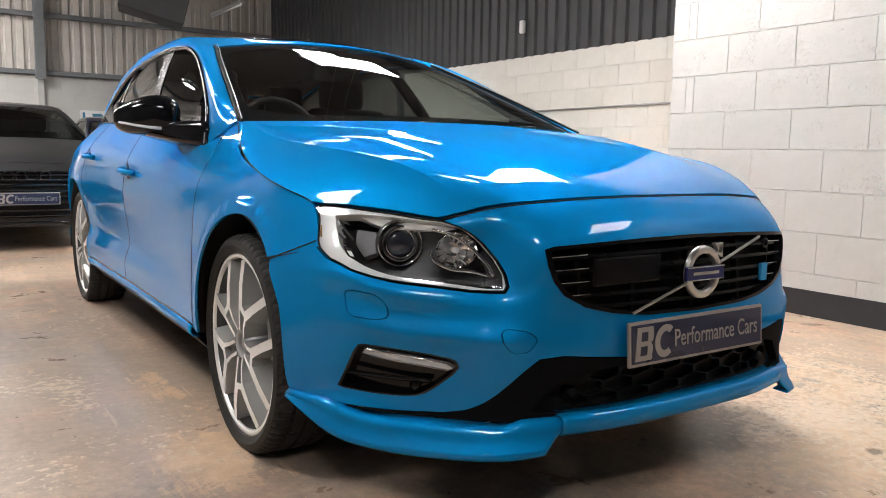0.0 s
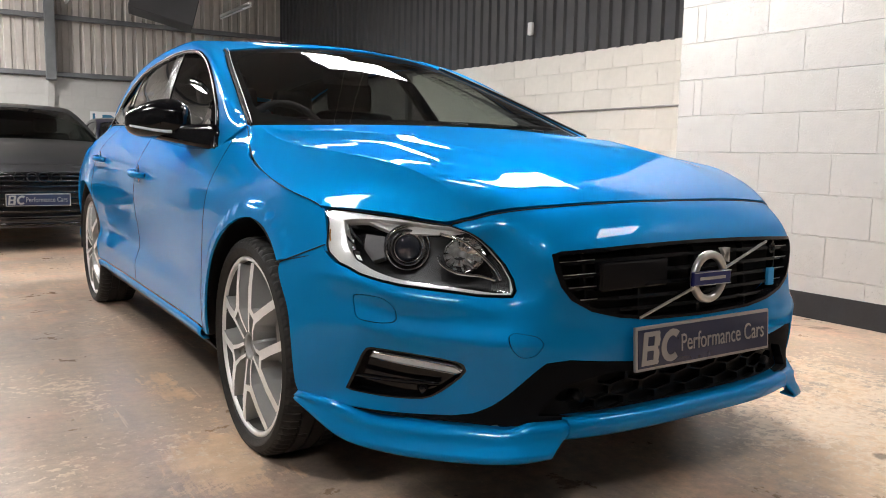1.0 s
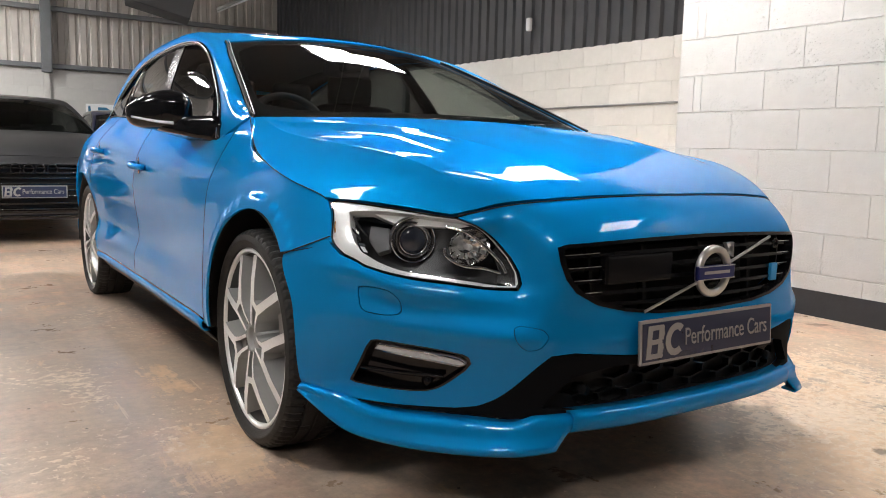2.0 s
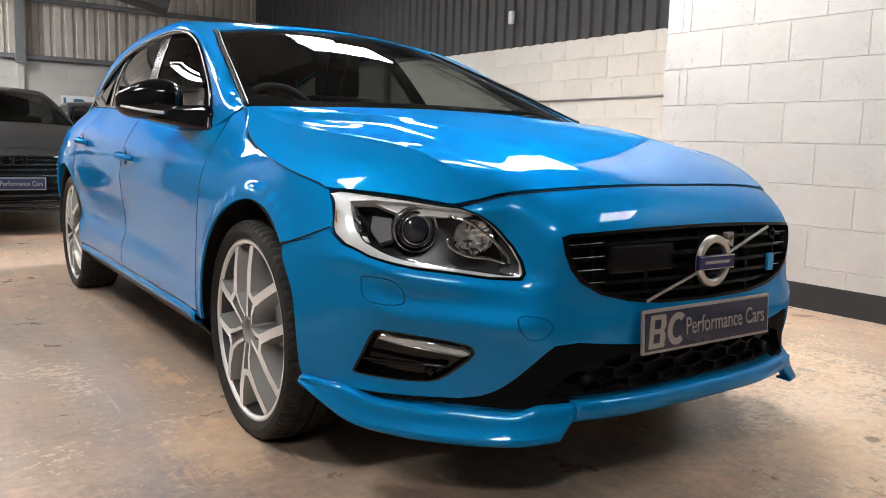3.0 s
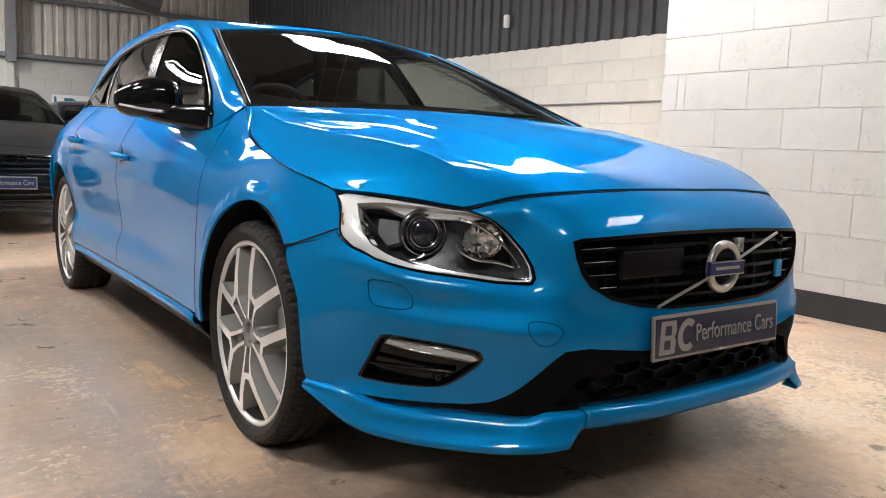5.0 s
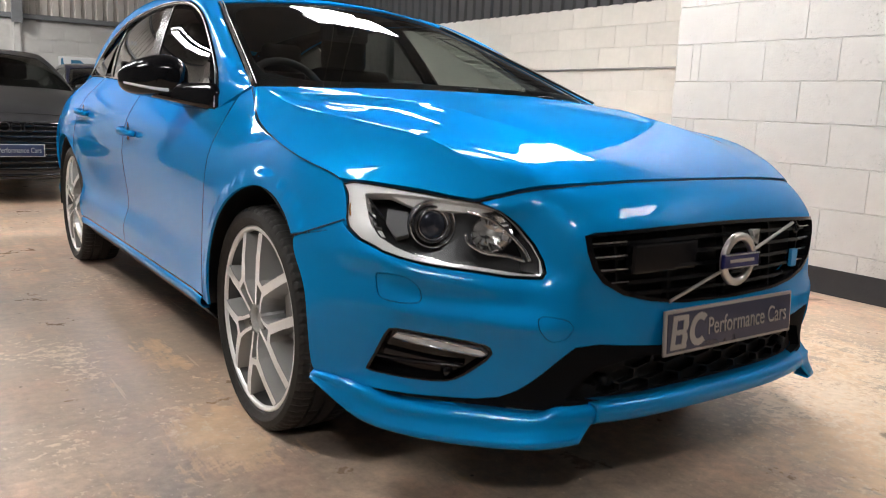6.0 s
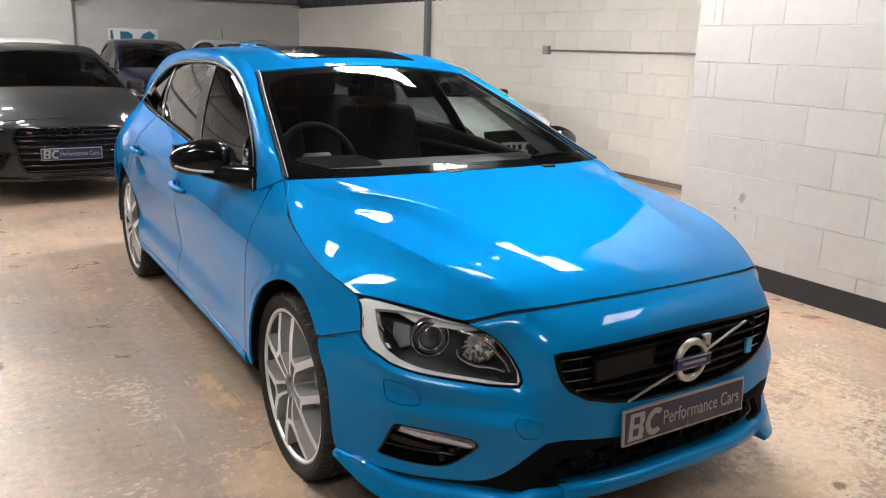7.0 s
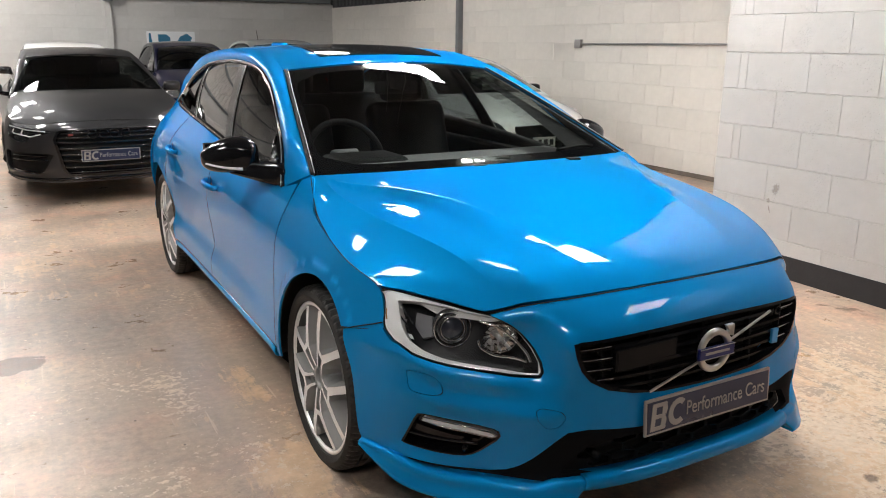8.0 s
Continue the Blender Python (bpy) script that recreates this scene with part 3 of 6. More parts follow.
# bumper skin with its openings
top = [(0, 4.008), (2.2, 4.008), (3.2, 4.026), (3.75, 4.09), (4.02, 4.2)]
lampside = [(3.66, 4.55), (3.26, 5.0), (3.0, 5.37), (2.87, 5.7), (2.85, 5.97), (2.95, 6.12), (3.6, 6.14), (4.3, 6.10), (5.0, 6.08), (5.6, 6.10), (6.05, 5.95), (6.27, 5.62), (6.38, 5.45)]
half = top + lampside + [(6.72, 5.78), (7.0, 6.03), (7.0, 10.0)] + [(6.1, 10.0)] + [(a, v - .02) for a, v in reversed(CHIN)]
bumper = sheet("front_bumper", nose, mirrored(half), [mirrored(GRILLE), FOG, flipped(FOG), SOFT_HATCH, flipped(SOFT_HATCH), SOFT_CAP, flipped(SOFT_CAP)], 0.017, NOSE_SCALE, PAINT, car, flange=0.02, side=-1)
for s in (1, -1):
    h1 = [(s * a, v) for a, v in inset(SOFT_HATCH, 0.0026, NOSE_SCALE)]
    sheet("washer_cover", nose, h1, (), 0.02, NOSE_SCALE, PAINT, bumper, flange=0.01, side=-1, lift=0.0005)
    h1 = [(s * a, v) for a, v in inset(SOFT_CAP, 0.0022, NOSE_SCALE)]
    sheet("towing_eye_cover", nose, h1, (), 0.02, NOSE_SCALE, PAINT, bumper, flange=0.01, side=-1, lift=0.0003)
    # skin behind the two cover gaps
    sheet("cover_backing", nose, [(s * a, v) for a, v in inset(HATCH, -0.01, NOSE_SCALE)], (), 0.03, NOSE_SCALE, VOID, bumper, flange=0, side=-1, lift=-0.012)

# grille
G = mirrored(GRILLE)
grille = sheet("grille", nose, G, [inset(G, 0.011, NOSE_SCALE)], 0.012, NOSE_SCALE, TRIM_BLACK, car, "gloss black radiator grille with thin slats", flange=0.05, side=-1, lift=0.003)
sheet("grille_backing", nose, inset(G, 0.004, NOSE_SCALE), (), 0.03, NOSE_SCALE, VOID, grille, flange=0, side=-1, lift=-0.055)
for v in (5.36, 5.68, 6.0, 6.32, 6.62):
    w = along([5.0, 5.5, 5.9, 6.25, 6.58, 6.8, 6.95], [2.0, 1.98, 1.92, 1.78, 1.46, 1.05, .6], v)
    sheet("slat", nose, [(-w, v - .045), (w, v - .045), (w, v + .045), (-w, v + .045)], (), 0.012, NOSE_SCALE, TRIM_BLACK, grille, flange=0.022, side=-1, lift=-0.014)
    for s in (1, -1):
        pts = nose(s * np.linspace(1.42, w - .04, 12), np.full(12, v - .03))
        pts[:, 1] += 0.010
        bar("slat_trim", pts, 0.0011, SATIN, grille, "thin bright slat edge", 6)
for a in (-1.55, -.8, 0, .8, 1.55):
    b = along([0, .7, 1.15, 1.55, 1.85, 2.0], [6.95, 6.9, 6.75, 6.52, 6.2, 5.9], abs(a))
    sheet("rib", nose, [(a - .02, 5.1), (a + .02, 5.1), (a + .02, b), (a - .02, b)], (), 0.012, NOSE_SCALE, BLACK_MATT, grille, flange=0.02, side=-1, lift=-0.022)
bm = bmesh.new()
box(bm, (-.345, -.955, .597), (-.113, -.925, .668), 0.006)
part("radar_cover", bm, TRIM_BLACK, grille, "smooth black sensor cover")
bm = bmesh.new()
box(bm, (.307, -.953, .566), (.334, -.943, .615), 0.0015)
part("square_badge", bm, SQUARE_BLUE, grille, "small sky blue square badge")
v, f = tube([(.34 + .012 * math.cos(k), -.935, .67 + .012 * math.sin(k)) for k in np.linspace(0, 6.28, 14)[:-1]], 0.004, 6, True)
attach("camera_ring", mesh_of("camera_ring", v, f), BLACK_GLOSS, grille)

# emblem
emblem = thing("emblem", "", "", (0, 0, 0))
emblem.parent = car
for k in ("label", "category"):
    if k in emblem:
        del emblem[k]
prof = [(-.006, .047), (.004, .048), (.007, .052), (.007, .063), (.004, .067), (-.006, .068)]
v, f = lathe(prof, 64)
v = [(y, -.992 - x, .617 + z) for x, y, z in v]
attach("ring", mesh_of("ring", v, f), SATIN, emblem, "brushed chrome ring")
bm = bmesh.new()
t = [bm.verts.new(p) for p in ((.040, -.999, .664), (.068, -.999, .690), (.068, -.999, .652))]
bm.faces.new(t)
t = [bm.verts.new(p) for p in ((.036, -.999, .690), (.0685, -.999, .6905), (.058, -.999, .66))]
bm.faces.new(t)
r = bmesh.ops.extrude_face_region(bm, geom=bm.faces[:])
bmesh.ops.translate(bm, vec=(0, .012, 0), verts=[x for x in r["geom"] if isinstance(x, bmesh.types.BMVert)])
part("arrow", bm, SATIN, emblem, "chrome arrow tip")
bm = bmesh.new()
box(bm, (-.072, -1.004, .597), (.072, -.992, .634), 0.003)
part("name_bar", bm, BADGE_BLUE, emblem, "dark blue bar with silver edge")
for z in (.599, .632):
    bar("bar_edge", [(-.071, -1.004, z), (.071, -1.004, z)], 0.0014, SATIN, emblem, "", 6)
bm = bmesh.new()
box(bm, (-.050, -1.0055, .612), (.050, -1.003, .620), 0.001)
part("bar_print", bm, SILVER_PAINT, emblem, "plain silver bar")
for p0, p1 in (((-.232, -.976, .528), (-.058, -.988, .590)), ((.058, -.988, .632), (.243, -.982, .697))):
    bm = bmesh.new()
    cyl(bm, p0, p1, 0.0042, 6)
    part("diagonal_bar", bm, BAR_CHROME, emblem, "chrome diagonal bar")

# number plate with a dealer's show plate
plate = thing("show_plate", "", "", (0, 0, 0))
plate.parent = car
for k in ("label", "category"):
    if k in plate:
        del plate[k]
PM = Matrix.Translation((0, -.993, .4545)) @ Euler((radians(-4), 0, 0)).to_matrix().to_4x4()


def show_plate(m, parent, w=.524, hgt=.111):
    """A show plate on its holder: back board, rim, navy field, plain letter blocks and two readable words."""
    bm = bmesh.new()
    box(bm, (-w / 2, -.003, -hgt / 2), (w / 2, .006, hgt / 2), 0.003, m=m)
    part("plate_board", bm, SILVER_PAINT, parent, "silver edged plate")
    bm = bmesh.new()
    box(bm, (-w / 2 + .008, -.005, -hgt / 2 + .008), (w / 2 - .008, -.002, hgt / 2 - .008), 0.001, m=m)
    part("plate_field", bm, PLATE_NAVY, parent, "navy blue printed field")
    bm = bmesh.new()
    x0, s = -w / 2 + .022, hgt / .111
    # a leaning slab with two slots, and a broad open arc
    def flat_shape(poly, y0, y1):
        f = bm.faces.new([bm.verts.new(m @ Vector((x0 + q[0] * s + q[1] * s * .12, y0, q[1] * s))) for q in poly])
        e = bmesh.ops.extrude_face_region(bm, geom=[f])
        bmesh.ops.translate(bm, vec=m.to_3x3() @ Vector((0, y1 - y0, 0)), verts=[q for q in e["geom"] if isinstance(q, bmesh.types.BMVert)])
    flat_shape([(0, -.041), (0, .041), (.016, .041), (.016, -.041)], -.0065, -.004)
    for z0, z1, wide in ((-.041, -.029, .056), (-.006, .006, .050), (.029, .041, .054)):
        flat_shape([(.016, z0), (.016, z1), (wide, z1), (wide + .004, (z0 + z1) / 2), (wide, z0)], -.0065, -.004)
    for z0, z1 in ((-.031, -.004), (.004, .031)):
        flat_shape([(.040, z0), (.040, z1), (.057, z1), (.060, (z0 + z1) / 2), (.057, z0)], -.0064, -.004)
    ang = [radians(q) for q in range(50, 311, 20)]
    outer = [(.104 + .038 * math.cos(q), .041 * math.sin(q)) for q in ang]
    inner = [(.104 + .020 * math.cos(q), .024 * math.sin(q)) for q in reversed(ang)]
    flat_shape(outer + inner, -.0065, -.004)
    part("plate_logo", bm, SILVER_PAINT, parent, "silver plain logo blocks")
    cu = bpy.data.curves.new("plate_lettering", "FONT")
    cu.body = "Performance Cars"
    cu.size, cu.extrude = hgt * 0.56, 0.0008
    cu.align_x, cu.align_y = "LEFT", "CENTER"
    cu.materials.append(SILVER_PAINT)
    ob = new("plate_lettering", cu)
    ob.parent = parent
    ob.matrix_local = m @ Matrix.Translation((-w / 2 + .158 * s, -.0062, 0)) @ Euler((radians(90), 0, 0)).to_matrix().to_4x4() @ Matrix.Diagonal((0.74, 1.0, 1.0, 1.0))
    tagged(ob, "silver printed words")


show_plate(PM, plate)

# lower black trim, honeycomb and chin
chin = [(0, 8.17)] + [(a, v + .02) for a, v in CHIN[1:]] + [(6.1, 10.05), (0, 10.05)]
MESH = [(0, 8.38), (1.3, 8.4), (1.85, 8.62), (2.25, 9.2), (2.42, 9.62), (1.6, 9.8), (0, 9.82)]
trim = sheet("lower_grille", nose, mirrored(chin), [mirrored(MESH)], 0.016, NOSE_SCALE, CHIN_BLACK, car, "black lower grille with honeycomb mesh", flange=0.025, side=-1, lift=-0.004)
hexes = []
for r in range(5):
    for c in range(-12, 13):
        x, v = (c + 0.5 * (r % 2)) * 0.44, 8.30 + r * 0.385
        hx = [(x + .225 * math.cos(k * math.pi / 3 + math.pi / 6), v + .235 * math.sin(k * math.pi / 3 + math.pi / 6)) for k in range(6)]
        if inside(inset(mirrored(MESH), 0.004, NOSE_SCALE), np.array(hx)).all():
            hexes.append(hx)
sheet("honeycomb", nose, mirrored(MESH), hexes, 0.03, NOSE_SCALE, BLACK_MATT, trim, "black honeycomb mesh", flange=0.02, side=-1, lift=-0.03)
sheet("mesh_backing", nose, inset(mirrored(MESH), -0.03, NOSE_SCALE), (), 0.04, NOSE_SCALE, VOID, trim, flange=0, side=-1, lift=-0.055)
for s in (1, -1):
    bm = bmesh.new()
    c = nose(np.array([s * 1.55]), np.array([9.15]))[0]
    cyl(bm, (c[0], c[1] + .06, c[2]), (c[0] - s * 0.002, c[1] + .018, c[2]), 0.013, 24)
    part("parking_sensor", bm, BLACK_MATT, trim, "", True)

# splitter: two winglets and a lip between
WING_LOW = [(.30, -.982, .240), (.44, -.952, .222), (.55, -.908, .208), (.65, -.825, .203), (.765, -.715, .210), (.850, -.602, .230), (.904, -.448, .290)]


def wing(sign, a0, a1, n=40):
    a = np.linspace(a0, a1, n)
    T = nose(a, np.full(n, 9.99))
    T[:, 2] -= along([0, 2.6, 3.2, 5.4, 6.3, 7], [0, 0, .019, .018, 0, 0], a)
    B = spline(WING_LOW, np.clip(np.linspace(a0 + .55, a1, n) - 1, 0, 6))
    out = np.stack([np.gradient(T[:, 1]), -np.gradient(T[:, 0])], -1)
    out /= np.linalg.norm(out, axis=1)[:, None]
    out = np.c_[out, np.zeros(n)]
    rows = [T - out * .03, T + out * .003 + (0, 0, .003), T + out * .016 + (0, 0, -.003)]
    for k in (.3, .6, .85):
        q = T + (B - T) * k
        rows.append(q + out * (.016 - .008 * math.sin(k * math.pi)))
    rows += [B + out * .014, B + out * .009 + (0, 0, -.005), B - out * .03]
    P = np.array(rows)
    return P * np.array((sign, 1, 1))


for s in (1, -1):
    P = wing(s, 1.75, 7.0)
    w = grid_mesh("splitter_winglet", P if s < 0 else P[:, ::-1], PAINT, car, "scuffed blue splitter end", thick=0.006)
n = 40
a = np.linspace(-1.95, 1.95, n)
T = nose(a, np.full(n, 9.93))
rows = [T + (0, .03, .004), T + (0, -.012, .006), T + (0, -.022, -.004), T + (0, -.020, -.030), T + (0, -.008, -.040), T + (0, .05, -.040)]
grid_mesh("splitter_lip", np.array(rows), PAINT, car, "", thick=0.006)

# fog recesses with light strip
for s in (1, -1):
    F = [(s * x, v) for x, v in FOG]
    rec = sheet("fog_recess", nose, F, [inset(F, 0.006, NOSE_SCALE)], 0.012, NOSE_SCALE, BLACK_GLOSS, car, "gloss black air curtain recess", flange=0.06, side=-1, lift=-0.001)
    sheet("recess_back", nose, inset(F, 0.002, NOSE_SCALE), (), 0.02, NOSE_SCALE, BLACK_GLOSS, rec, flange=0, side=-1, lift=-0.035)
    strip = [(5.55, 7.93), (5.62, 8.06), (4.9, 8.12), (4.05, 8.20), (3.93, 8.14), (4.05, 8.02), (4.6, 7.95)]
    strip = [(s * x, v) for x, v in strip]
    sheet("light_strip", nose, strip, (), 0.012, NOSE_SCALE, LIGHT_GUIDE, rec, "clear daytime light strip with chrome edge", flange=0.02, side=-1, lift=-0.004)
    bar("strip_edge", nose(np.array([q[0] for q in strip]), np.array([q[1] for q in strip])), 0.0022, CHROME, rec, "", 6, True)
    for v0, a0, a1 in ((8.56, 5.88, 4.25),):
        k = np.linspace(a0, a1, 16)
        fin = nose(s * k, np.full(16, v0))
        fin[:, 1] += 0.018
        bar("fin", fin, 0.006, BLACK_GLOSS, rec, "", 8)
    c = nose(np.array([s * 4.55]), np.array([8.72]))[0]
    bm = bmesh.new()
    cyl(bm, (c[0] * .99, c[1] + .03, c[2]), (c[0], c[1] + .004, c[2]), 0.011, 20)
    part("parking_sensor", bm, BLACK_GLOSS, rec, "", True)

# headlamps
for s in (1, -1):
    L = [(s * x, v) for x, v in LAMP]
    lamp = sheet("headlamp", nose, L, [inset(L, 0.0026, NOSE_SCALE)], 0.012, NOSE_SCALE, BLACK_MATT, car, "clear xenon headlamp with chrome surround", flange=0.03, side=-1, lift=-0.001)
    sheet("lens", nose, inset(L, 0.0022, NOSE_SCALE), (), 0.015, NOSE_SCALE, LENS, lamp, "clear plastic lens", flange=0, side=-1, lift=0.001).visible_shadow = False
    # bright outer surround: broad on the wing side, thin below
    inner = [(6.10, 4.42), (5.86, 4.95), (5.74, 5.40), (5.60, 5.68), (5.30, 5.82), (4.9, 5.90), (4.5, 5.94), (3.75, 5.98), (3.3, 6.01), (3.0, 6.0), (2.98, 5.7), (3.12, 5.36), (3.36, 5.0), (3.75, 4.55), (4.1, 4.26), (4.8, 4.20), (5.42, 4.26)]
    I = [(s * x, v) for x, v in inner]
    sheet("surround", nose, inset(L, 0.0026, NOSE_SCALE), [I], 0.012, NOSE_SCALE, LAMP_CHROME, lamp, "bright silver surround", flange=0.03, side=-1, lift=-0.006)
    sheet("bowl", nose, inset(L, 0.003, NOSE_SCALE), (), 0.03, NOSE_SCALE, BOWL, lamp, "dark chrome lamp bowl", flange=0, side=-1, lift=-0.075)
    # projector
    c = nose(np.array([s * 4.60]), np.array([5.16]))[0]
    ax = Vector((s * 0.30, -0.95, 0.05)).normalized()
    c = Vector(c) - ax * 0.046
    turn = ax.to_track_quat("X", "Z").to_matrix().to_4x4()
    v, f = lathe([(-.055, .046), (0.002, .046), (.008, .0445), (.008, .040), (-.006, .037), (-.006, .032)], 40)
    ob = attach("projector_ring", mesh_of("projector_ring", v, f), SMOKE, lamp, "smoky projector barrel")
    ob.matrix_local = Matrix.Translation(c) @ turn
    for off, rad, thick in ((.006, .0355, .0016), (.004, .0545, .002)):
        v, f = tube([(off, rad * math.cos(q), rad * math.sin(q)) for q in np.linspace(0, 2 * math.pi, 49)[:-1]], thick, 8, True)
        ob = attach("bright_ring", mesh_of("bright_ring", v, f), CHROME, lamp, "thin chrome ring")
        ob.matrix_local = Matrix.Translation(c) @ turn
    v, f = lathe([(-.006, .036), (.003, .034), (.008, .027), (.012, .016), (.014, .001)], 40)
    ob = attach("projector_glass", mesh_of("projector_glass", v, f), PROJECTOR, lamp, "dark projector glass")
    ob.matrix_local = Matrix.Translation(c) @ turn
    v, f = lathe([(-.02, .057), (.0, .057), (.003, .0545), (-.01, .049)], 40)
    ob = attach("projector_bezel", mesh_of("projector_bezel", v, f), SMOKE, lamp)
    ob.matrix_local = Matrix.Translation(c) @ turn
    # main beam reflector beside it
    c2 = Vector(nose(np.array([s * 3.80]), np.array([5.22]))[0]) - ax * 0.016
    v, f = lathe([(.0, .046), (-.012, .044), (-.028, .034), (-.038, .018), (-.04, .001)], 12)
    ob = attach("reflector", mesh_of("reflector", v, f, False), CHROME, lamp, "faceted chrome reflector")
    ob.matrix_local = Matrix.Translation(c2) @ turn @ Matrix.Diagonal((1, 1.15, .95, 1))
    bm = bmesh.new()
    cyl(bm, c2 - ax * .035, c2 + ax * .0, .008, 12)
    part("bulb", bm, LIGHT_GUIDE, lamp, "", True)
    brow = [(5.6, 4.17), (5.0, 4.2), (4.5, 4.24), (4.08, 4.33), (3.86, 4.55), (4.05, 4.62), (4.32, 4.60), (4.5, 4.57), (4.92, 4.60), (5.15, 4.48), (5.42, 4.30)]
    sheet("brow", nose, [(s * x, v) for x, v in brow], (), 0.012, NOSE_SCALE, LAMP_CHROME, lamp, "silver brow", flange=0.02, side=-1, lift=-0.022)
    sheet("tip_cover", nose, [(s * x, v) for x, v in ((3.02, 5.97), (3.0, 5.68), (3.14, 5.38), (3.3, 5.12), (3.42, 5.3), (3.3, 5.6), (3.35, 5.92))], (), 0.012, NOSE_SCALE, LAMP_BLACK, lamp, "", flange=0.02, side=-1, lift=-0.018)
    # bright facets down the outer edge of the pocket
    for k in range(7):
        a0, v0 = 6.02 - .07 * k, 4.52 + .155 * k
        sheet("facet", nose, [(s * (a0 + .05), v0), (s * (a0 - .06 - .05 * (k % 2)), v0 - .01), (s * (a0 - .11), v0 + .12), (s * (a0 - .01), v0 + .13)], (), 0.01, NOSE_SCALE, CHROME if k % 3 else LAMP_SILVER, lamp, "", flange=0.004, side=-1, lift=-.018 - .004 * (k % 3))
    sheet("inner_module", nose, [(s * 5.55, 4.62), (s * 5.15, 4.66), (s * 5.08, 5.3), (s * 5.3, 5.42), (s * 5.5, 5.1)], (), 0.02, NOSE_SCALE, CABIN_GREY, lamp, "grey inner module", flange=0.02, side=-1, lift=-.04)
    # inner fins and light guides
    for k, (a0, v0, a1, v1) in enumerate(((5.9, 4.75, 5.45, 5.3), (5.7, 4.62, 5.3, 5.2))):
        q = nose(s * np.linspace(a0, a1, 8), np.linspace(v0, v1, 8))
        q[:, 1] += 0.03
        bar("inner_fin", q, 0.003, LAMP_BLACK, lamp, "", 6)
    q = nose(s * np.array([3.2, 3.5, 3.9, 4.15, 4.2]), np.array([5.75, 5.68, 5.66, 5.5, 5.3]))
    q[:, 1] += 0.012
    bar("light_guide", spline(q, np.linspace(0, 4, 24)), 0.004, CHROME, lamp, "", 8)
    q = nose(s * np.array([4.2, 3.85, 3.5, 3.2, 3.1]), np.array([4.6, 4.8, 5.15, 5.5, 5.75]))
    q[:, 1] += 0.012
    bar("light_guide", spline(q, np.linspace(0, 4, 24)), 0.004, CHROME, lamp, "", 8)
    q = nose(s * np.array([6.32, 6.25, 6.16]), np.array([4.85, 5.05, 5.25]))
    q[:, 1] += 0.016
    bar("side_reflector", q, 0.0022, AMBER, lamp, "amber side reflector", 8)

# flanks
def arch(cy, a0, a1, n=26, grow=0.0):
    """The wheel opening's edge, a little longer than high."""
    cy, long = (-.07, .376) if cy < 1 else (2.785, .39)
    return [(cy + (long + grow) * math.cos(radians(k)), .330 + (.395 + grow) * math.sin(radians(k))) for k in np.linspace(a0, a1, n)]


def top_edge(y0, y1, n, drop=0.0):
    ys = np.linspace(y0, y1, n)
    return [(float(y), float(z) - drop) for y, z in zip(ys, along(TOP_Y, TOP_Z, ys))]


def lipped(s):
    """The flank with a flat flared lip round both wheel openings."""
    base = flank(s)

    def surf(y, z):
        p = base(y, z)
        for cy, flare in ((-.07, .006), (2.785, .004)):
            r = np.hypot((p[:, 1] - cy) * 1.03, np.maximum(p[:, 2] - .33, -.1))
            t = np.clip((.438 - r) / .016, 0, 1)
            p[:, 0] += s * flare * t * t * (3 - 2 * t) * np.clip((p[:, 2] - .25) / .1, 0, 1)
        return p
    return surf


for s in (1, -1):
    S = lipped(s)
    wing_poly = [(-.428, .768)] + top_edge(-.42, .30, 24, 0.003) + [(.385, .972), (.39, .90), (.375, .60), (.372, .30)] + arch(0, -4.5, 130.0) + [(-.315, .629), (-.42, .652), (-.497, .672), (-.47, .715), (-.45, .745)]
    sheet("front_wing", S, wing_poly, (), 0.022, (1, 1), PAINT, car, flange=0.008, side=s)
    d1 = [(.397, .90), (.405, .955)] + top_edge(.54, 1.472, 20, 0.006) + [(1.476, .80), (1.480, .55), (1.482, .312), (.378, .312), (.381, .60)]
    door = sheet("front_door", S, d1, (), 0.022, (1, 1), PAINT, car, flange=0.02, side=s)
    d2 = top_edge(1.478, 2.46, 22, 0.006) + [(2.50, .95), (2.51, .80)] + arch(2.796, 131, 183, 14, .004) + [(2.36, .312), (1.488, .312), (1.486, .55), (1.482, .80)]
    rdoor = sheet("rear_door", S, d2, (), 0.022, (1, 1), PAINT, car, flange=0.02, side=s)
    q1 = top_edge(2.466, 3.5, 24, 0.004) + [(3.5, .8), (3.45, .34), (3.18, .34)] + arch(2.796, 0, 130, 24) + [(2.516, .80), (2.506, .95)]
    sheet("rear_quarter", S, q1, (), 0.03, (1, 1), PAINT, car, flange=0.02, side=s)
    # sill
    ys = np.linspace(.40, 2.38, 40)
    rows = []
    for z, o in ((.302, -.02), (.3005, -.004), (.297, .001), (.284, .003), (.272, -.001), (.265, -.010), (.263, -.03)):
        rows.append(np.stack([s * (side_x(ys, np.full(40, .31)) + o), ys, np.full(40, z)], -1))
    sill = grid_mesh("sill", np.array(rows), PAINT, car, "blue sill blade over a dark underside", thick=0.004)
    rows = []
    for z, o in ((.262, -.022), (.235, -.045), (.20, -.075), (.19, -.20)):
        rows.append(np.stack([s * (side_x(ys, np.full(40, .31)) + o), ys, np.full(40, z)], -1))
    grid_mesh("sill_underside", np.array(rows), BLACK_MATT, sill, "matt black sill underside", thick=0.004)
    pts = np.stack([s * (side_x(ys, np.full(40, .31)) - .006), ys, np.full(40, .306)], -1)
    bar("sill_gap", pts, 0.0055, BLACK_GLOSS, sill, "black gap strip", 8)
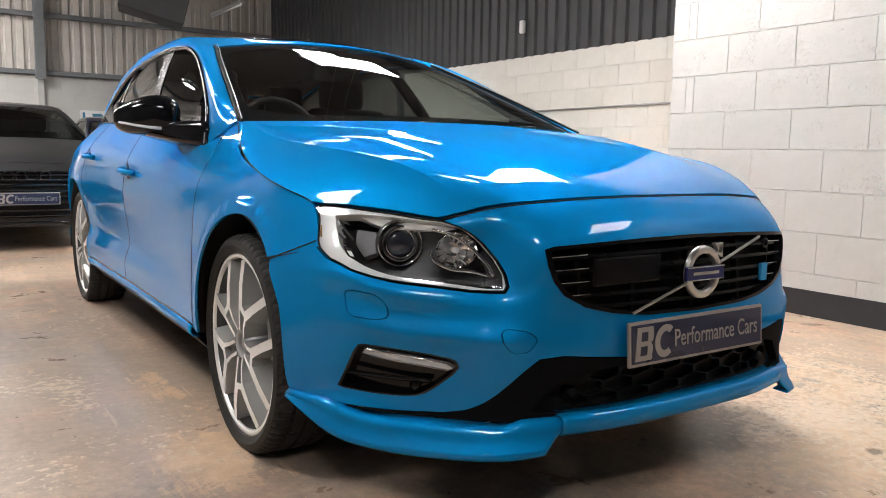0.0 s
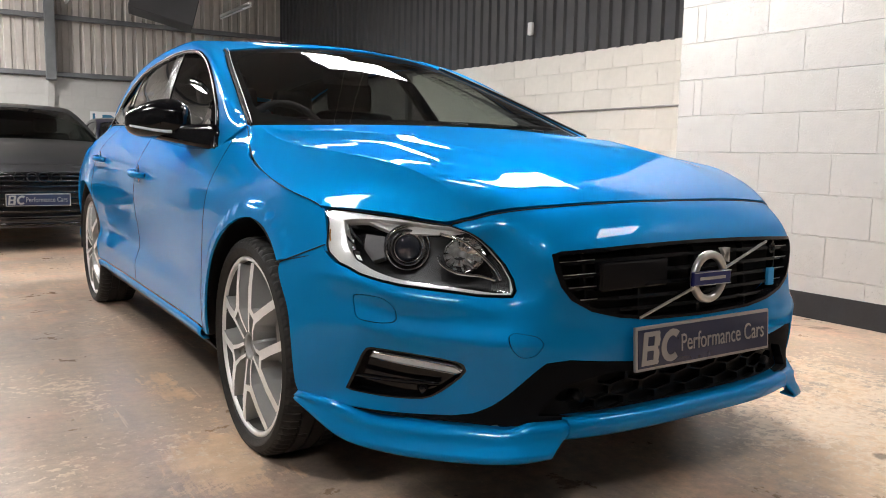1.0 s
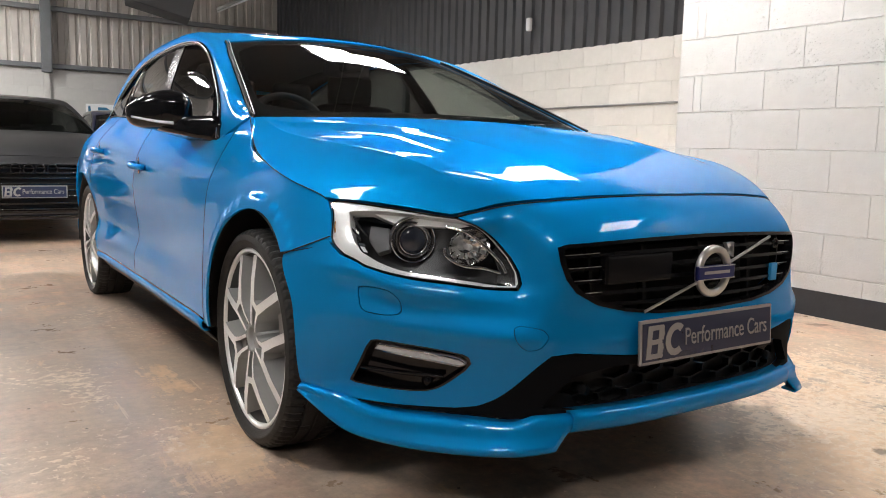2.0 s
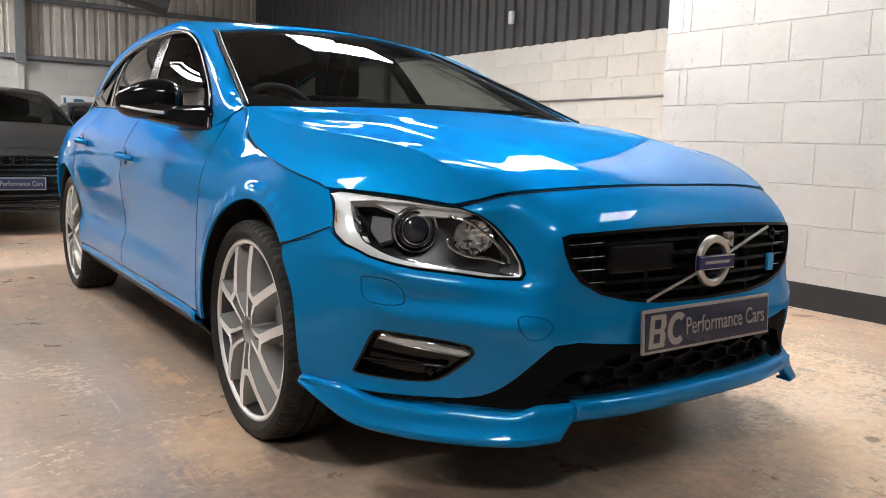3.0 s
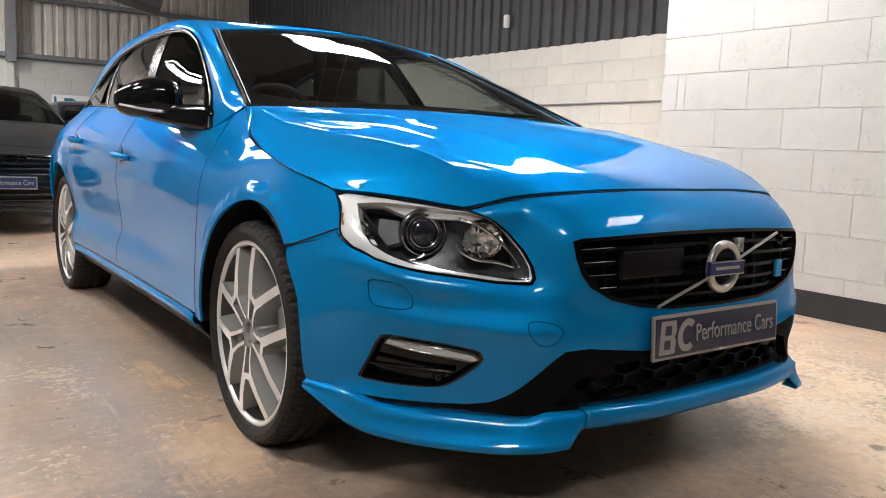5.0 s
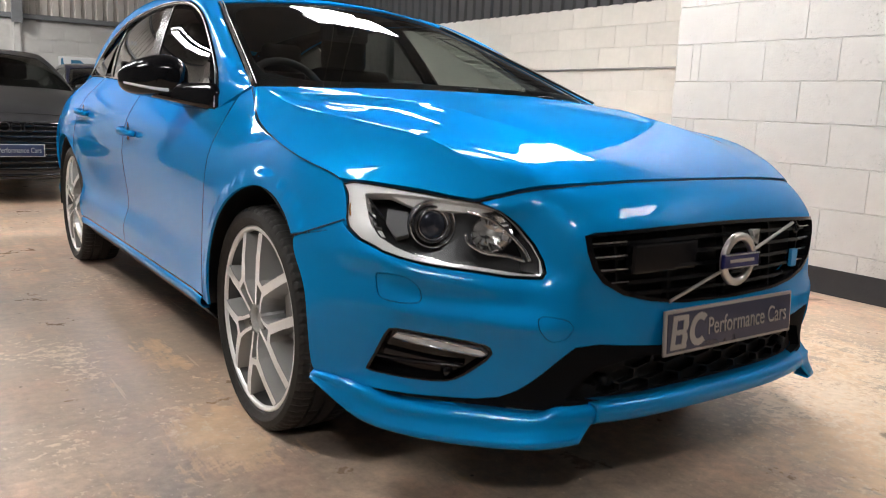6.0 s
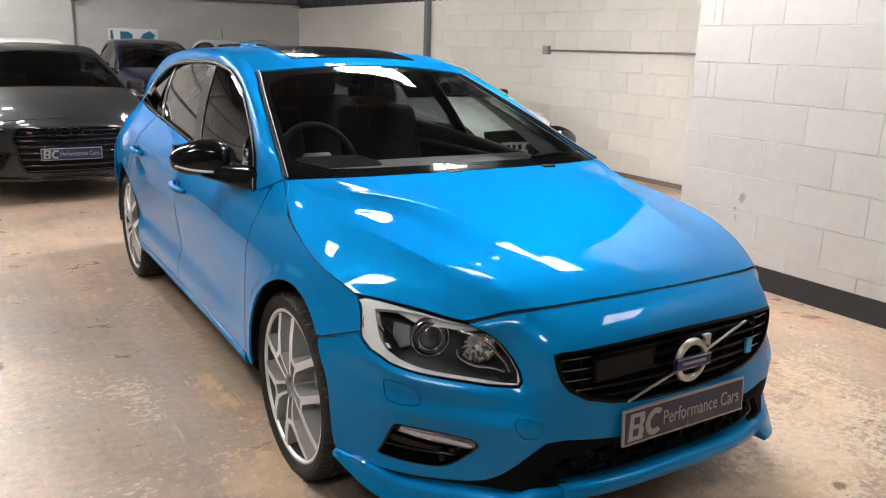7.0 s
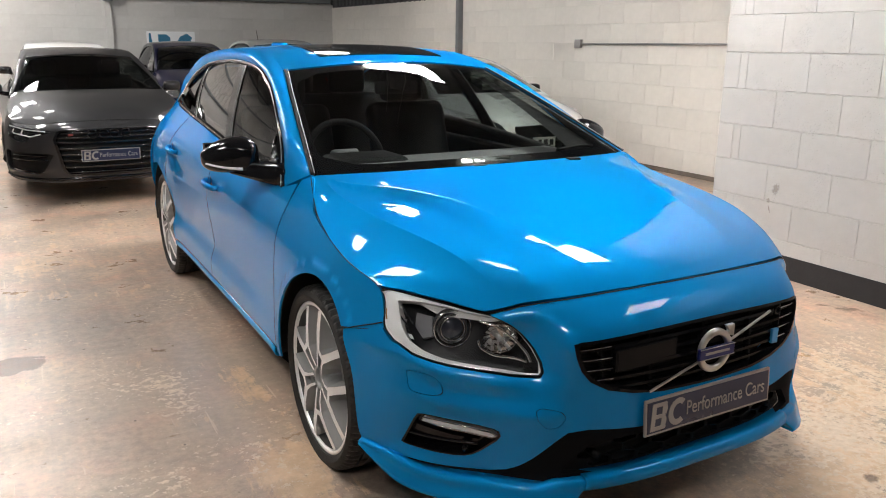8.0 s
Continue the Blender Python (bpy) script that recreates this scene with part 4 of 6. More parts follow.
    # handles, each over a flat dark disc for the shade of its finger recess
    for dr, y, z in ((door, 1.385, .803), (rdoor, 2.345, .858)):
        x = float(side_x(np.array([y]), np.array([z]))[0])
        k = np.linspace(0, 1, 20)
        pts = np.stack([s * (x + .004 + .032 * np.sin(math.pi * k) ** .45), y - .10 + .20 * k, z + .012 * k - .004], -1)
        hd = bar("door_handle", pts, 0.0125 + 0.003 * np.sin(math.pi * k), PAINT, dr, "blue pull handle", 10)
        v, f = lathe([(.0005, .001), (.0008, .03), (.0015, .036)], 24)
        dark_disc = attach("finger_recess", mesh_of("finger_recess", v, f), LAMP_BLACK, dr)
        dark_disc.matrix_local = Matrix.Translation((s * (x + .0045), y, z)) @ pose(0, 0, 0, 0, 0, 0 if s > 0 else 180) @ Matrix.Diagonal((1, .6, 1.15, 1))
    # rail over the windows with the screen pillar
    R = rail(s)
    sheet("roof_rail", R, [(0, 0), (4, 0), (9, 0), (9, 1), (4, 1), (0, 1)], (), 0.02, (0.27, 0.11), PAINT, car, flange=0.02, side=-s)
    sheet("pillar_lining", R, [(0, .05), (4, .05), (9, .05), (9, .95), (4, .95), (0, .95)], (), 0.05, (0.27, 0.11), CABIN, car, "dark cabin lining", flange=0, side=-s, lift=-.022)
    sheet("door_card", S, top_edge(.42, 2.36, 16, 0.012) + [(2.34, .5), (.42, .5)], (), 0.07, (1, 1), CABIN, car, "dark door card", flange=0, side=s, lift=-.026)
    # black bars laid in the panel gaps for the shade there
    vv = np.linspace(.05, 3.98, 60)
    bar("gap_shade", nose(np.full(60, s * 6.985), vv) + np.array((s * .0012, 0, -.0005)), 0.0016, VOID, car, "", 6)
    for ln in ([(.391, .955), (.391, .90), (.378, .60), (.375, .31)], [(1.475, .985), (1.479, .80), (1.483, .55), (1.485, .312)], [(2.463, 1.04), (2.503, .95), (2.513, .80), (2.53, .67)], [(-.315, .6255), (-.42, .649), (-.497, .669)]):
        L = np.array(ln)
        q = spline(L, np.linspace(0, len(L) - 1, 40))
        bar("gap_shade", S(q[:, 0], q[:, 1]), 0.0012, VOID, car, "", 6)
    q = nose(s * np.linspace(6.33, 7.0, 24), np.interp(np.linspace(6.33, 7.0, 24), [6.33, 6.38, 6.72, 7.0], [5.41, 5.445, 5.775, 6.025]))
    bar("gap_shade", q + np.array((s * .0012, -.0006, .0006)), 0.002, VOID, car, "", 6)
    wl = np.array([side_glass(s)(np.array([y]), np.array([0.0]))[0] for y in np.linspace(.56, 3.28, 40)]) - np.array((s * .03, 0, .002))
    bar("waist_lining", wl, 0.022, CABIN, car, "dark inner waist trim", 8)
    sheet("boot_lining", S, top_edge(2.38, 3.4, 10, 0.02) + [(3.4, .78), (2.46, .78)], (), 0.1, (1, 1), CABIN, car, "dark boot lining", flange=0, side=s, lift=-.03)
    # window frames and panes
    GS = side_glass(s)
    frame_line = np.array([GS(np.array([y]), np.array([0.0]))[0] for y in np.linspace(.54, 3.34, 50)])
    frame_line[:, 0] += s * .012
    bar("waist_trim", frame_line, 0.008, BLACK_GLOSS, car, "gloss black window trim", 8)
    ro = spline(RAIL_OUT, np.linspace(0, 9, 70)) * np.array((s, 1, 1))
    ro[:, 0] += s * .002
    ro[:, 2] -= .003
    bar("window_surround", ro, 0.011, BLACK_GLOSS, car, "gloss black window trim", 8)
    ro2 = ro + np.array((s * .010, 0, .007))
    bar("window_brightline", ro2, 0.0018, SATIN, car, "thin bright window line", 6)
    p1 = [(.60, .02), (.83, .02), (1.43, .02), (1.68, .985), (1.1, .985), (.83, .985), (.66, .95)]
    sheet("front_door_glass", GS, p1, (), 0.03, (1, .42), GLASS_DOOR, door, "clear door glass", flange=0, side=s).visible_shadow = False
    p2 = [(1.53, .02), (2.36, .02), (2.57, .985), (1.76, .985)]
    sheet("rear_door_glass", GS, p2, (), 0.03, (1, .42), GLASS_DARK, rdoor, "tinted door glass", flange=0, side=s).visible_shadow = False
    p3 = [(2.63, .02), (3.30, .02), (3.26, .5), (3.1, .985), (2.63, .985)]
    sheet("quarter_glass", GS, p3, (), 0.03, (1, .42), GLASS_DARK, car, "tinted quarter glass", flange=0, side=s).visible_shadow = False
    for y0, y1, lean in ((1.41, 1.54, .24), (2.36, 2.42, .21)):
        sheet("pillar_cover", GS, [(y0, 0), (y1, 0), (y1 + lean, 1), (y0 + lean, 1)], (), 0.02, (1, .42), TRIM_BLACK, car, "gloss black pillar cover", flange=0.01, side=s, lift=0.004)
        # satin bar in place of the bright reflection along the pillar
        q = GS(np.linspace(y0, y0 + lean, 12) - .004, np.linspace(0, 1, 12))
        bar("pillar_glint", q + np.array((s * .004, 0, 0)), 0.0016, SATIN, car, "satin bar standing for the pillar edge reflection", 6)
    sheet("mirror_sail", GS, [(.545, .0), (.80, .0), (.78, .25), (.72, .6), (.64, .9)], (), 0.02, (1, .42), BLACK_GLOSS, car, "gloss black mirror mount", flange=0.01, side=s, lift=0.004)
    # door mirror: shell, foot, signal strip, mirror glass
    mirror = thing("door_mirror", "", "", (0, 0, 0))
    mirror.parent = car
    for k in ("label", "category"):
        if k in mirror:
            del mirror[k]
    us, vs = np.linspace(0, 2 * math.pi, 41)[:-1], np.linspace(0, math.pi, 19)
    P = np.zeros((19, 40, 3))
    for i, vv in enumerate(vs):
        for j, uu in enumerate(us):
            cx, cz = math.cos(uu), math.sin(uu)
            e = 0.62
            X = abs(cx) ** e * (1 if cx > 0 else -1) * math.sin(vv) ** .55
            Z = abs(cz) ** e * (1 if cz > 0 else -1) * math.sin(vv) ** .55
            Y = -math.cos(vv)
            taper = (1 - .42 * max(0.0, X + .35) ** 1.6) * 1.22 if Z > 0 else .95
            fy = .095 * Y if Y < 0 else .06 * Y
            P[i, j] = (s * (.948 + .112 * X), .795 + fy * (1 - .25 * X) + .025 * X, 1.022 + .071 * Z * taper + .004 * X)
    grid_mesh("mirror_shell", P if s < 0 else P[:, ::-1], BLACK_GLOSS, mirror, "gloss black mirror shell", close_u=True)
    k = np.linspace(0, 1, 16)
    X, Z = -.25 + 1.15 * k, -.60 + .22 * k ** 2
    Y = -np.sqrt(np.clip(1 - np.minimum((np.abs(X) ** 3.226 + np.abs(Z) ** 3.226) ** .5636, .999) ** 2, 0, 1))
    pts = np.stack([s * (.948 + .112 * X), .792 + .095 * Y * (1 - .25 * X) + .025 * X, 1.022 + .0675 * Z + .004 * X], -1)
    bar("signal_strip", pts, 0.006 - .002 * k, LIGHT_GUIDE, mirror, "clear turn signal strip", 8)
    bm = bmesh.new()
    for x, y0, y1, z0, z1 in ((.785, .553, .85, .916, 1.01), (.815, .575, .85, .918, 1.01), (.875, .69, .85, .936, 1.01), (.96, .74, .85, .956, 1.0)):
        for y, z in ((y0, z0 + .012), (y0 + .012, z0), (y1, z0), (y1, z1), (y0 + .02, z1), (y0, z1 - .03)):
            bm.verts.new((s * x, y, z))
    bmesh.ops.convex_hull(bm, input=bm.verts)
    bmesh.ops.bevel(bm, geom=bm.edges[:], offset=.004, segments=1, affect="EDGES")
    part("mirror_foot", bm, BLACK_GLOSS, mirror, "", True)
    bm = bmesh.new()
    box(bm, (s * .872, .850, .975), (s * 1.04, .861, 1.075), 0.02, 3)
    part("mirror_glass", bm, CHROME, mirror, "mirror glass")

# roof with glass panel, windscreen, cowl
roof_glass = [(4.55, -.62), (5.9, -.62), (5.9, .62), (4.55, .62)]
rf = sheet("roof_skin", roof, [(4.03, -1), (6, -1), (9, -1), (9, 1), (6, 1), (4.03, 1)], [roof_glass], 0.03, (0.33, 0.54), PAINT, car, "blue roof", flange=0.02, side=-1)
sheet("sunroof", roof, inset(roof_glass, 0.004, (.33, .54)), (), 0.04, (0.33, 0.54), BLACK_GLOSS, rf, "black glass sunroof", flange=0.012, side=-1, lift=0.004)
bm = bmesh.new()
box(bm, (-.03, 2.9, 1.42), (.03, 3.12, 1.475), 0.02, 3)
part("roof_aerial", bm, PAINT, rf, "blue shark fin aerial", True)
W = [(-1, 0.0), (1, 0.0), (1, 1), (-1, 1)]
ws = sheet("windscreen", screen, W, (), 0.02, (0.66, 0.88), GLASS, car, "clear laminated windscreen", flange=0, side=1)
ws.visible_shadow = False
border = [(-.955, .055), (.955, .055), (.945, .93), (-.945, .93)]
sheet("black_border", screen, W, [rounded(border, .1, 2)], 0.03, (0.66, 0.88), BLACK_GLOSS, ws, "printed black screen border", flange=0, side=1, lift=-0.003)
for s in (1, -1):
    if s > 0:
        sheet("pillar_trim", screen, [(s * .66, .02), (s * .99, .02), (s * .99, .98), (s * .87, .98)], (), 0.05, (0.66, 0.88), CABIN, ws, "dark pillar lining", flange=0, side=1, lift=-.045)
    e = spline(RAIL_IN, np.linspace(0, 4, 40)) * np.array((s, 1, 1)) + np.array((-s * .006, -.008, .004))
    bar("screen_moulding", e, 0.0055, MOULD_GREY, ws, "grey rubber screen moulding", 8)
    bar("moulding_line", e + np.array((-s * .008, -.006, .006)), 0.0022, ALLOY_GREY, ws, "", 6)
n = 40
a = np.linspace(-6.9, 6.9, n)
T = nose(a, np.full(n, 0.05))
u = np.linspace(-.99, .99, n)
Wb = screen(u, np.full(n, .03))
grid_mesh("cowl", np.array([T + (0, 0, -.024), T + (0, .02, -.032), Wb + (0, 0, -.02), Wb + (0, .02, -.008)]), BLACK_MATT, car, "black scuttle cover")
for p in ([(-.62, .262, .996), (-.3, .217, 1.018), (.05, .192, 1.028)], [(.66, .275, .996), (.58, .34, 1.034), (.35, .262, 1.038)]):
    q = spline(p, np.linspace(0, len(p) - 1, 20))
    wp = bar("wiper", q, 0.007, BLACK_MATT, car, "black wiper arm", 8)
    bar("wiper_blade", q + np.array((0, .006, -.010)), 0.005, RUBBER, wp, "", 6)
for x in (-.12, .35):
    bm = bmesh.new()
    box(bm, (x - .03, .13, 1.004), (x + .03, .165, 1.020), 0.006)
    part("washer_jet", bm, BLACK_MATT, car)

# tail
TAIL = [[(.0, 3.66, .30), (.5, 3.64, .30), (.74, 3.56, .31), (.80, 3.45, .33)], [(.0, 3.68, .55), (.5, 3.66, .55), (.78, 3.57, .55), (.845, 3.45, .55)], [(.0, 3.64, .80), (.5, 3.62, .80), (.76, 3.55, .80), (.82, 3.45, .80)],
        [(.0, 3.60, .98), (.45, 3.58, .98), (.58, 3.53, 1.02), (.645, 3.42, 1.055)], [(.0, 3.54, 1.18), (.40, 3.53, 1.18), (.52, 3.48, 1.19), (.575, 3.40, 1.19)], [(.0, 3.46, 1.352), (.25, 3.46, 1.347), (.40, 3.45, 1.335), (.49, 3.43, 1.315)]]
TT = np.array(TAIL)
full = np.concatenate([(TT * np.array((-1, 1, 1)))[:, :0:-1], TT], 1)
tail = []
for t in np.linspace(0, 5, 26):
    row = spline(full, t)
    tail.append(spline(row, np.linspace(0, 6, 37)))
tail = np.array(tail)
grid_mesh("tailgate", tail[:, ::-1], PAINT, car, "", thick=0.01)
grid_mesh("tail_lining", tail[2:24] * np.array((.95, 1, 1)) - np.array((0, .05, 0)), CABIN, car, "dark tailgate lining")
grid_mesh("rear_window", (tail[17:24, 6:31] + np.array((0, .012, .004)))[:, ::-1], GLASS_DARK, car, "tinted rear window")
for s in (1, -1):
    q = tail[10:24, 33 if s > 0 else 3] + np.array((0, .012, 0))
    bar("tail_lamp", q - np.array((s * .02, .02, 0)), 0.028, TAIL_RED, car, "red tall tail lamp", 10)

# underbody, wheel houses
bm = bmesh.new()
box(bm, (-.56, -.70, .20), (.56, 3.5, .30), 0.03)
box(bm, (-.80, .42, .20), (.80, 2.34, .32), 0.02)
part("underbody", bm, VOID, car, "dark underbody")
for cy in (0.0, 2.776):
    for s in (1, -1):
        prof = np.linspace(-8, 188, 30)
        P = np.array([[(s * x, cy + r * math.cos(radians(k)), .333 + r * math.sin(radians(k))) for k in prof] for x, r in ((.885, .392), (.86, .40), (.60, .40), (.59, .30))])
        grid_mesh("arch_liner", P, VOID, car, "black wheel arch liner", thick=0.004)


# wheels
def wheel():
    """An alloy wheel, axle along x, its face towards +x, with tyre, five forked spokes, hub and disc."""
    w = thing("wheel", "", "", (0, 0, 0))
    for k in ("label", "category"):
        if k in w:
            del w[k]
    w.parent = car
    # tyre with ribs and shoulder blocks
    seg, prof = 216, [(o, r - .0045 * (r > .3)) for o, r in [(.088, .275), (.098, .280), (.1065, .297), (.108, .306), (.103, .322), (.094, .3335), (.080, .3385), (.056, .340), (.055, .333), (.047, .333), (.046, .3402), (.017, .3405), (.016, .333), (.006, .333), (.005, .3405),
                      (-.030, .340), (-.031, .333), (-.041, .333), (-.042, .340), (-.075, .3385), (-.094, .333), (-.106, .31), (-.104, .28), (-.09, .262)]]
    verts, faces = [], []
    m = len(prof)
    for k in range(seg):
        g = (k % 3) == 0
        for i, (o, r) in enumerate(prof):
            if g and (5 <= i <= 9 or 18 <= i <= 20):
                r -= .0055
            if g and k % 8 == 0 and i in (10, 11):
                r -= .004
            th = 2 * math.pi * (k + (o * 10 if 4 <= i <= 20 else .5)) / seg
            verts.append((o, r * math.cos(th), r * math.sin(th)))
    for k in range(seg):
        l = (k + 1) % seg
        for i in range(m - 1):
            faces.append((k * m + i, l * m + i, l * m + i + 1, k * m + i + 1))
    flat = []
    for o, y, z in verts:
        if z < -.3208:
            o, z = o * (1 + .06 * min(1, (-.3208 - z) / .012)), -.3208
        flat.append((o, y, z))
    verts = flat
    tyre = attach("tyre", mesh_of("tyre", verts, faces, False), RUBBER, w, "black low-profile tyre")
    v, f = lathe([(.1068, .2985), (.1078, .3005), (.1072, .3025)], 90)
    attach("sidewall_ring", mesh_of("sidewall_ring", v, f), RUBBER, tyre)
    v, f = lathe([(.078, .2605), (.091, .2625), (.0945, .2665), (.0945, .2725), (.092, .2775), (.082, .279)], 90)
    attach("rim_lip", mesh_of("rim_lip", v, f), ALLOY_CUT, w, "machined rim edge")
    # barrel, its inner shade carried by the dark colour
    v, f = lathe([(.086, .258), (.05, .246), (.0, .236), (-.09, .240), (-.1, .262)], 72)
    attach("rim", mesh_of("rim", v, f), RIM_DARK, w, "rim barrel darkened for the shade inside the wheel")
    # one Y-shaped spoke, pointing to +z: pocketed stem, fork and two arms, domed outwards at the fork
    def face_x(y, z):
        return along([.03, .06, .128, .20, .27], [.094, .101, .1075, .1015, .0900], math.hypot(y, z))

    def loft(bm, front, back, depth, sunk=0.0, floor=0):
        """A solid from a front outline to a wider outline behind it."""
        f1 = [bm.verts.new((face_x(y, z) - sunk, y, z)) for y, z in front]
        f2 = [bm.verts.new((face_x(y, z) - depth, y, z)) for y, z in back]
        bm.faces.new(f1).material_index = floor
        for i in range(len(f1)):
            j = (i + 1) % len(f1)
            bm.faces.new((f1[i], f2[i], f2[j], f1[j])).material_index = 1

    bm = bmesh.new()
    loft(bm, [(-.0195, .1180), (.0195, .1180), (.0125, .1370), (-.0125, .1370)], [(-.0195, .1180), (.0195, .1180), (.0060, .1450), (-.0060, .1450)], .07)
    for sg in (1, -1):
        def side(poly):
            return [(sg * y, z) for y, z in poly]
        # stem edge
        loft(bm, side([(.0135, .040), (.0235, .040), (.0255, .080), (.0340, .1160), (.0195, .1180), (.0145, .080)]),
             side([(.0135, .040), (.0320, .034), (.0390, .076), (.0494, .1066), (.0195, .1180), (.0145, .080)]), .07)
        # arm, in two lengths so that its face follows the dome
        loft(bm, side([(.0340, .1160), (.0715, .1740), (.0500, .1900), (.0125, .1370), (.0195, .1180)]),
             side([(.0494, .1066), (.0869, .1646), (.0415, .1952), (.0060, .1450), (.0195, .1180)]), .07)
        loft(bm, side([(.0715, .1740), (.1110, .2340), (.0880, .2490), (.0500, .1900)]),
             side([(.0869, .1646), (.1254, .2246), (.0795, .2537), (.0415, .1952)]), .07)
    # sunk floor of the stem's pocket
    pocket = [(-.0135, .040), (.0135, .040), (.0145, .080), (.0195, .1180), (-.0195, .1180), (-.0145, .080)]
    loft(bm, pocket, pocket, .07, .02, 1)
    bmesh.ops.recalc_face_normals(bm, faces=bm.faces)
    me = bpy.data.meshes.new("spoke")
    bm.to_mesh(me)
    bm.free()
    me.materials.append(ALLOY_CUT)
    me.materials.append(ALLOY_GREY)
    for k in range(5):
        sp = new("spoke", me)
        sp.parent = w
        sp.matrix_local = pose(0, 0, 0, 72 * k + 44, 0, 0)
    v, f = lathe([(.078, .001), (.082, .018), (.081, .028), (.076, .030)], 40)
    attach("centre_cap", mesh_of("centre_cap", v, f), ALLOY_GREY, w, "grey centre cap")
    v, f = lathe([(.076, .030), (.090, .032), (.0945, .035), (.0955, .042), (.088, .050), (.055, .058), (.02, .07)], 50)
    hub = attach("hub", mesh_of("hub", v, f), ALLOY_GREY, w)
    for k in range(5):
        an = radians(72 * k - 44)
        bm = bmesh.new()
        cyl(bm, (.070, .060 * math.sin(an), .060 * math.cos(an)), (.093, .060 * math.sin(an), .060 * math.cos(an)), .0078, 6)
        part("wheel_bolt", bm, DISC, hub)
    v, f = lathe([(-.02, .06), (.012, .06), (.012, .085), (.002, .09), (.002, .182), (-.024, .182), (-.024, .09)], 72)
    attach("brake_disc", mesh_of("brake_disc", v, f), DISC, w, "steel brake disc")
    v, f = lathe([(-.03, .05), (-.035, .23)], 48)
    attach("dust_shield", mesh_of("dust_shield", v, f), VOID, w)
    return w


proto = wheel()
WX = .781
proto.matrix_local = pose(-WX, 0, .3215, 0, 0, 180)
wheels = [proto]
for x, y, rz, spin in ((WX, 0, 0, 20), (-WX, 2.776, 180, 8), (WX, 2.776, 0, 40)):
    c = copy_thing(proto, pose(x, y, .3215, 0, 0, rz))
    for ob in c.children:
        if not ob.name.startswith("tyre"):
            ob.matrix_basis = pose(0, 0, 0, spin, 0, 0) @ ob.matrix_basis
    wheels.append(c)
for s in (1, -1):
    for cy in (0.0, 2.776):
        bm = bmesh.new()
        t = bmesh.new()
        box(t, (-.03, -.035, -.075), (.045, .055, .075), 0.015, 3)
        bmesh.ops.transform(t, matrix=Matrix.Translation((s * .792, cy - .150 if cy == 0 else cy + .15, .37)) @ Euler((radians(12), 0, 0 if s > 0 else math.pi)).to_matrix().to_4x4(), verts=t.verts)
        merge(bm, t)
        part("brake_caliper", bm, CALIPER, car, "grey brake caliper", True)

# cabin
bm = bmesh.new()
box(bm, (-.70, .36, .70), (.70, .80, .985), 0.06, 4)
part("dashboard", bm, CABIN_GREY, car, "dark grey dashboard", True)
bm = bmesh.new()
box(bm, (-.54, .58, .93), (-.20, .84, 1.005), 0.04, 4)
part("instrument_hood", bm, CABIN, car, "", True)
k = np.linspace(0, 2 * math.pi, 41)[:-1]
sw = Matrix.Translation((-.37, .93, .955)) @ Euler((radians(66), 0, 0)).to_matrix().to_4x4()
ring = [sw @ Vector((.185 * math.cos(a), .185 * math.sin(a), 0)) for a in k]
steer = bar("steering_wheel", [tuple(p) for p in ring], 0.016, CABIN, car, "black steering wheel", 10, True)
bm = bmesh.new()
box(bm, (-.07, -.06, -.03), (.07, .05, .02), 0.02, 3, m=sw)
box(bm, (-.18, -.02, -.012), (.18, .012, .006), 0.006, 2, m=sw)
box(bm, (-.015, -.18, -.012), (.015, .0, .006), 0.006, 2, m=sw)
part("wheel_boss", bm, CABIN_GREY, steer, "", True)


def seat(x, y, wide=.50):
    bm = bmesh.new()
    box(bm, (x - wide / 2, y, .45), (x + wide / 2, y + .52, .62), 0.06, 4)
    box(bm, (x - wide / 2, -.07, 0), (x + wide / 2, .07, .62), 0.06, 4, m=Matrix.Translation((0, y + .52, .55)) @ Euler((radians(-18), 0, 0)).to_matrix().to_4x4())
    st = part("car_seat", bm, CABIN, car, "charcoal car seat", True)
    for hx in ((x,) if wide < .8 else (x - .38, x, x + .38)):
        bm = bmesh.new()
        box(bm, (hx - .13, y + .70, 1.14), (hx + .13, y + .80, 1.32), 0.04, 4)
        part("headrest", bm, CABIN, st, "", True)


seat(-.37, 1.10)
seat(.37, 1.10)
seat(0, 1.98, 1.25)
bm = bmesh.new()
box(bm, (-.74, .42, .30), (.74, 3.4, .44), 0.02)
box(bm, (-.72, 2.75, .44), (.72, 3.4, .80), 0.03)
part("cabin_floor", bm, CABIN, car)
for s in (1, -1):
    bm = bmesh.new()
    box(bm, (s * .70, .42, .40), (s * .76, 2.5, .93), 0.02)
    part("door_lining", bm, CABIN, car)
bm = bmesh.new()
box(bm, (-.12, 1.13, 1.235), (.12, 1.16, 1.30), 0.02, 3)
box(bm, (-.045, 1.06, 1.26), (.045, 1.18, 1.345), 0.015, 3)
part("rear_view_mirror", bm, CABIN, car, "black interior mirror with sensor pod", True)
a = np.linspace(4.3, 8.8, 20)
hl = np.array([[roof(np.array([u]), np.array([w]))[0] + (0, 0, -.035) for w in np.linspace(-.97, .97, 15)] for u in a])
grid_mesh("headlining", hl, mat("headlining_cloth", (0.10, 0.10, 0.10), 0.9), car, "dark roof lining")


# ---- hall ----
def wall_mat(name, color, rough=0.75):
    """Thickly painted blockwork: soft relief, clustered open pits, a slight shade of its own on each block."""
    m = mat(name, color, rough, 0.0, 0.0, 0.05, 14.0, 0.6, 75.0, spec=0.3)
    nt = m.node_tree
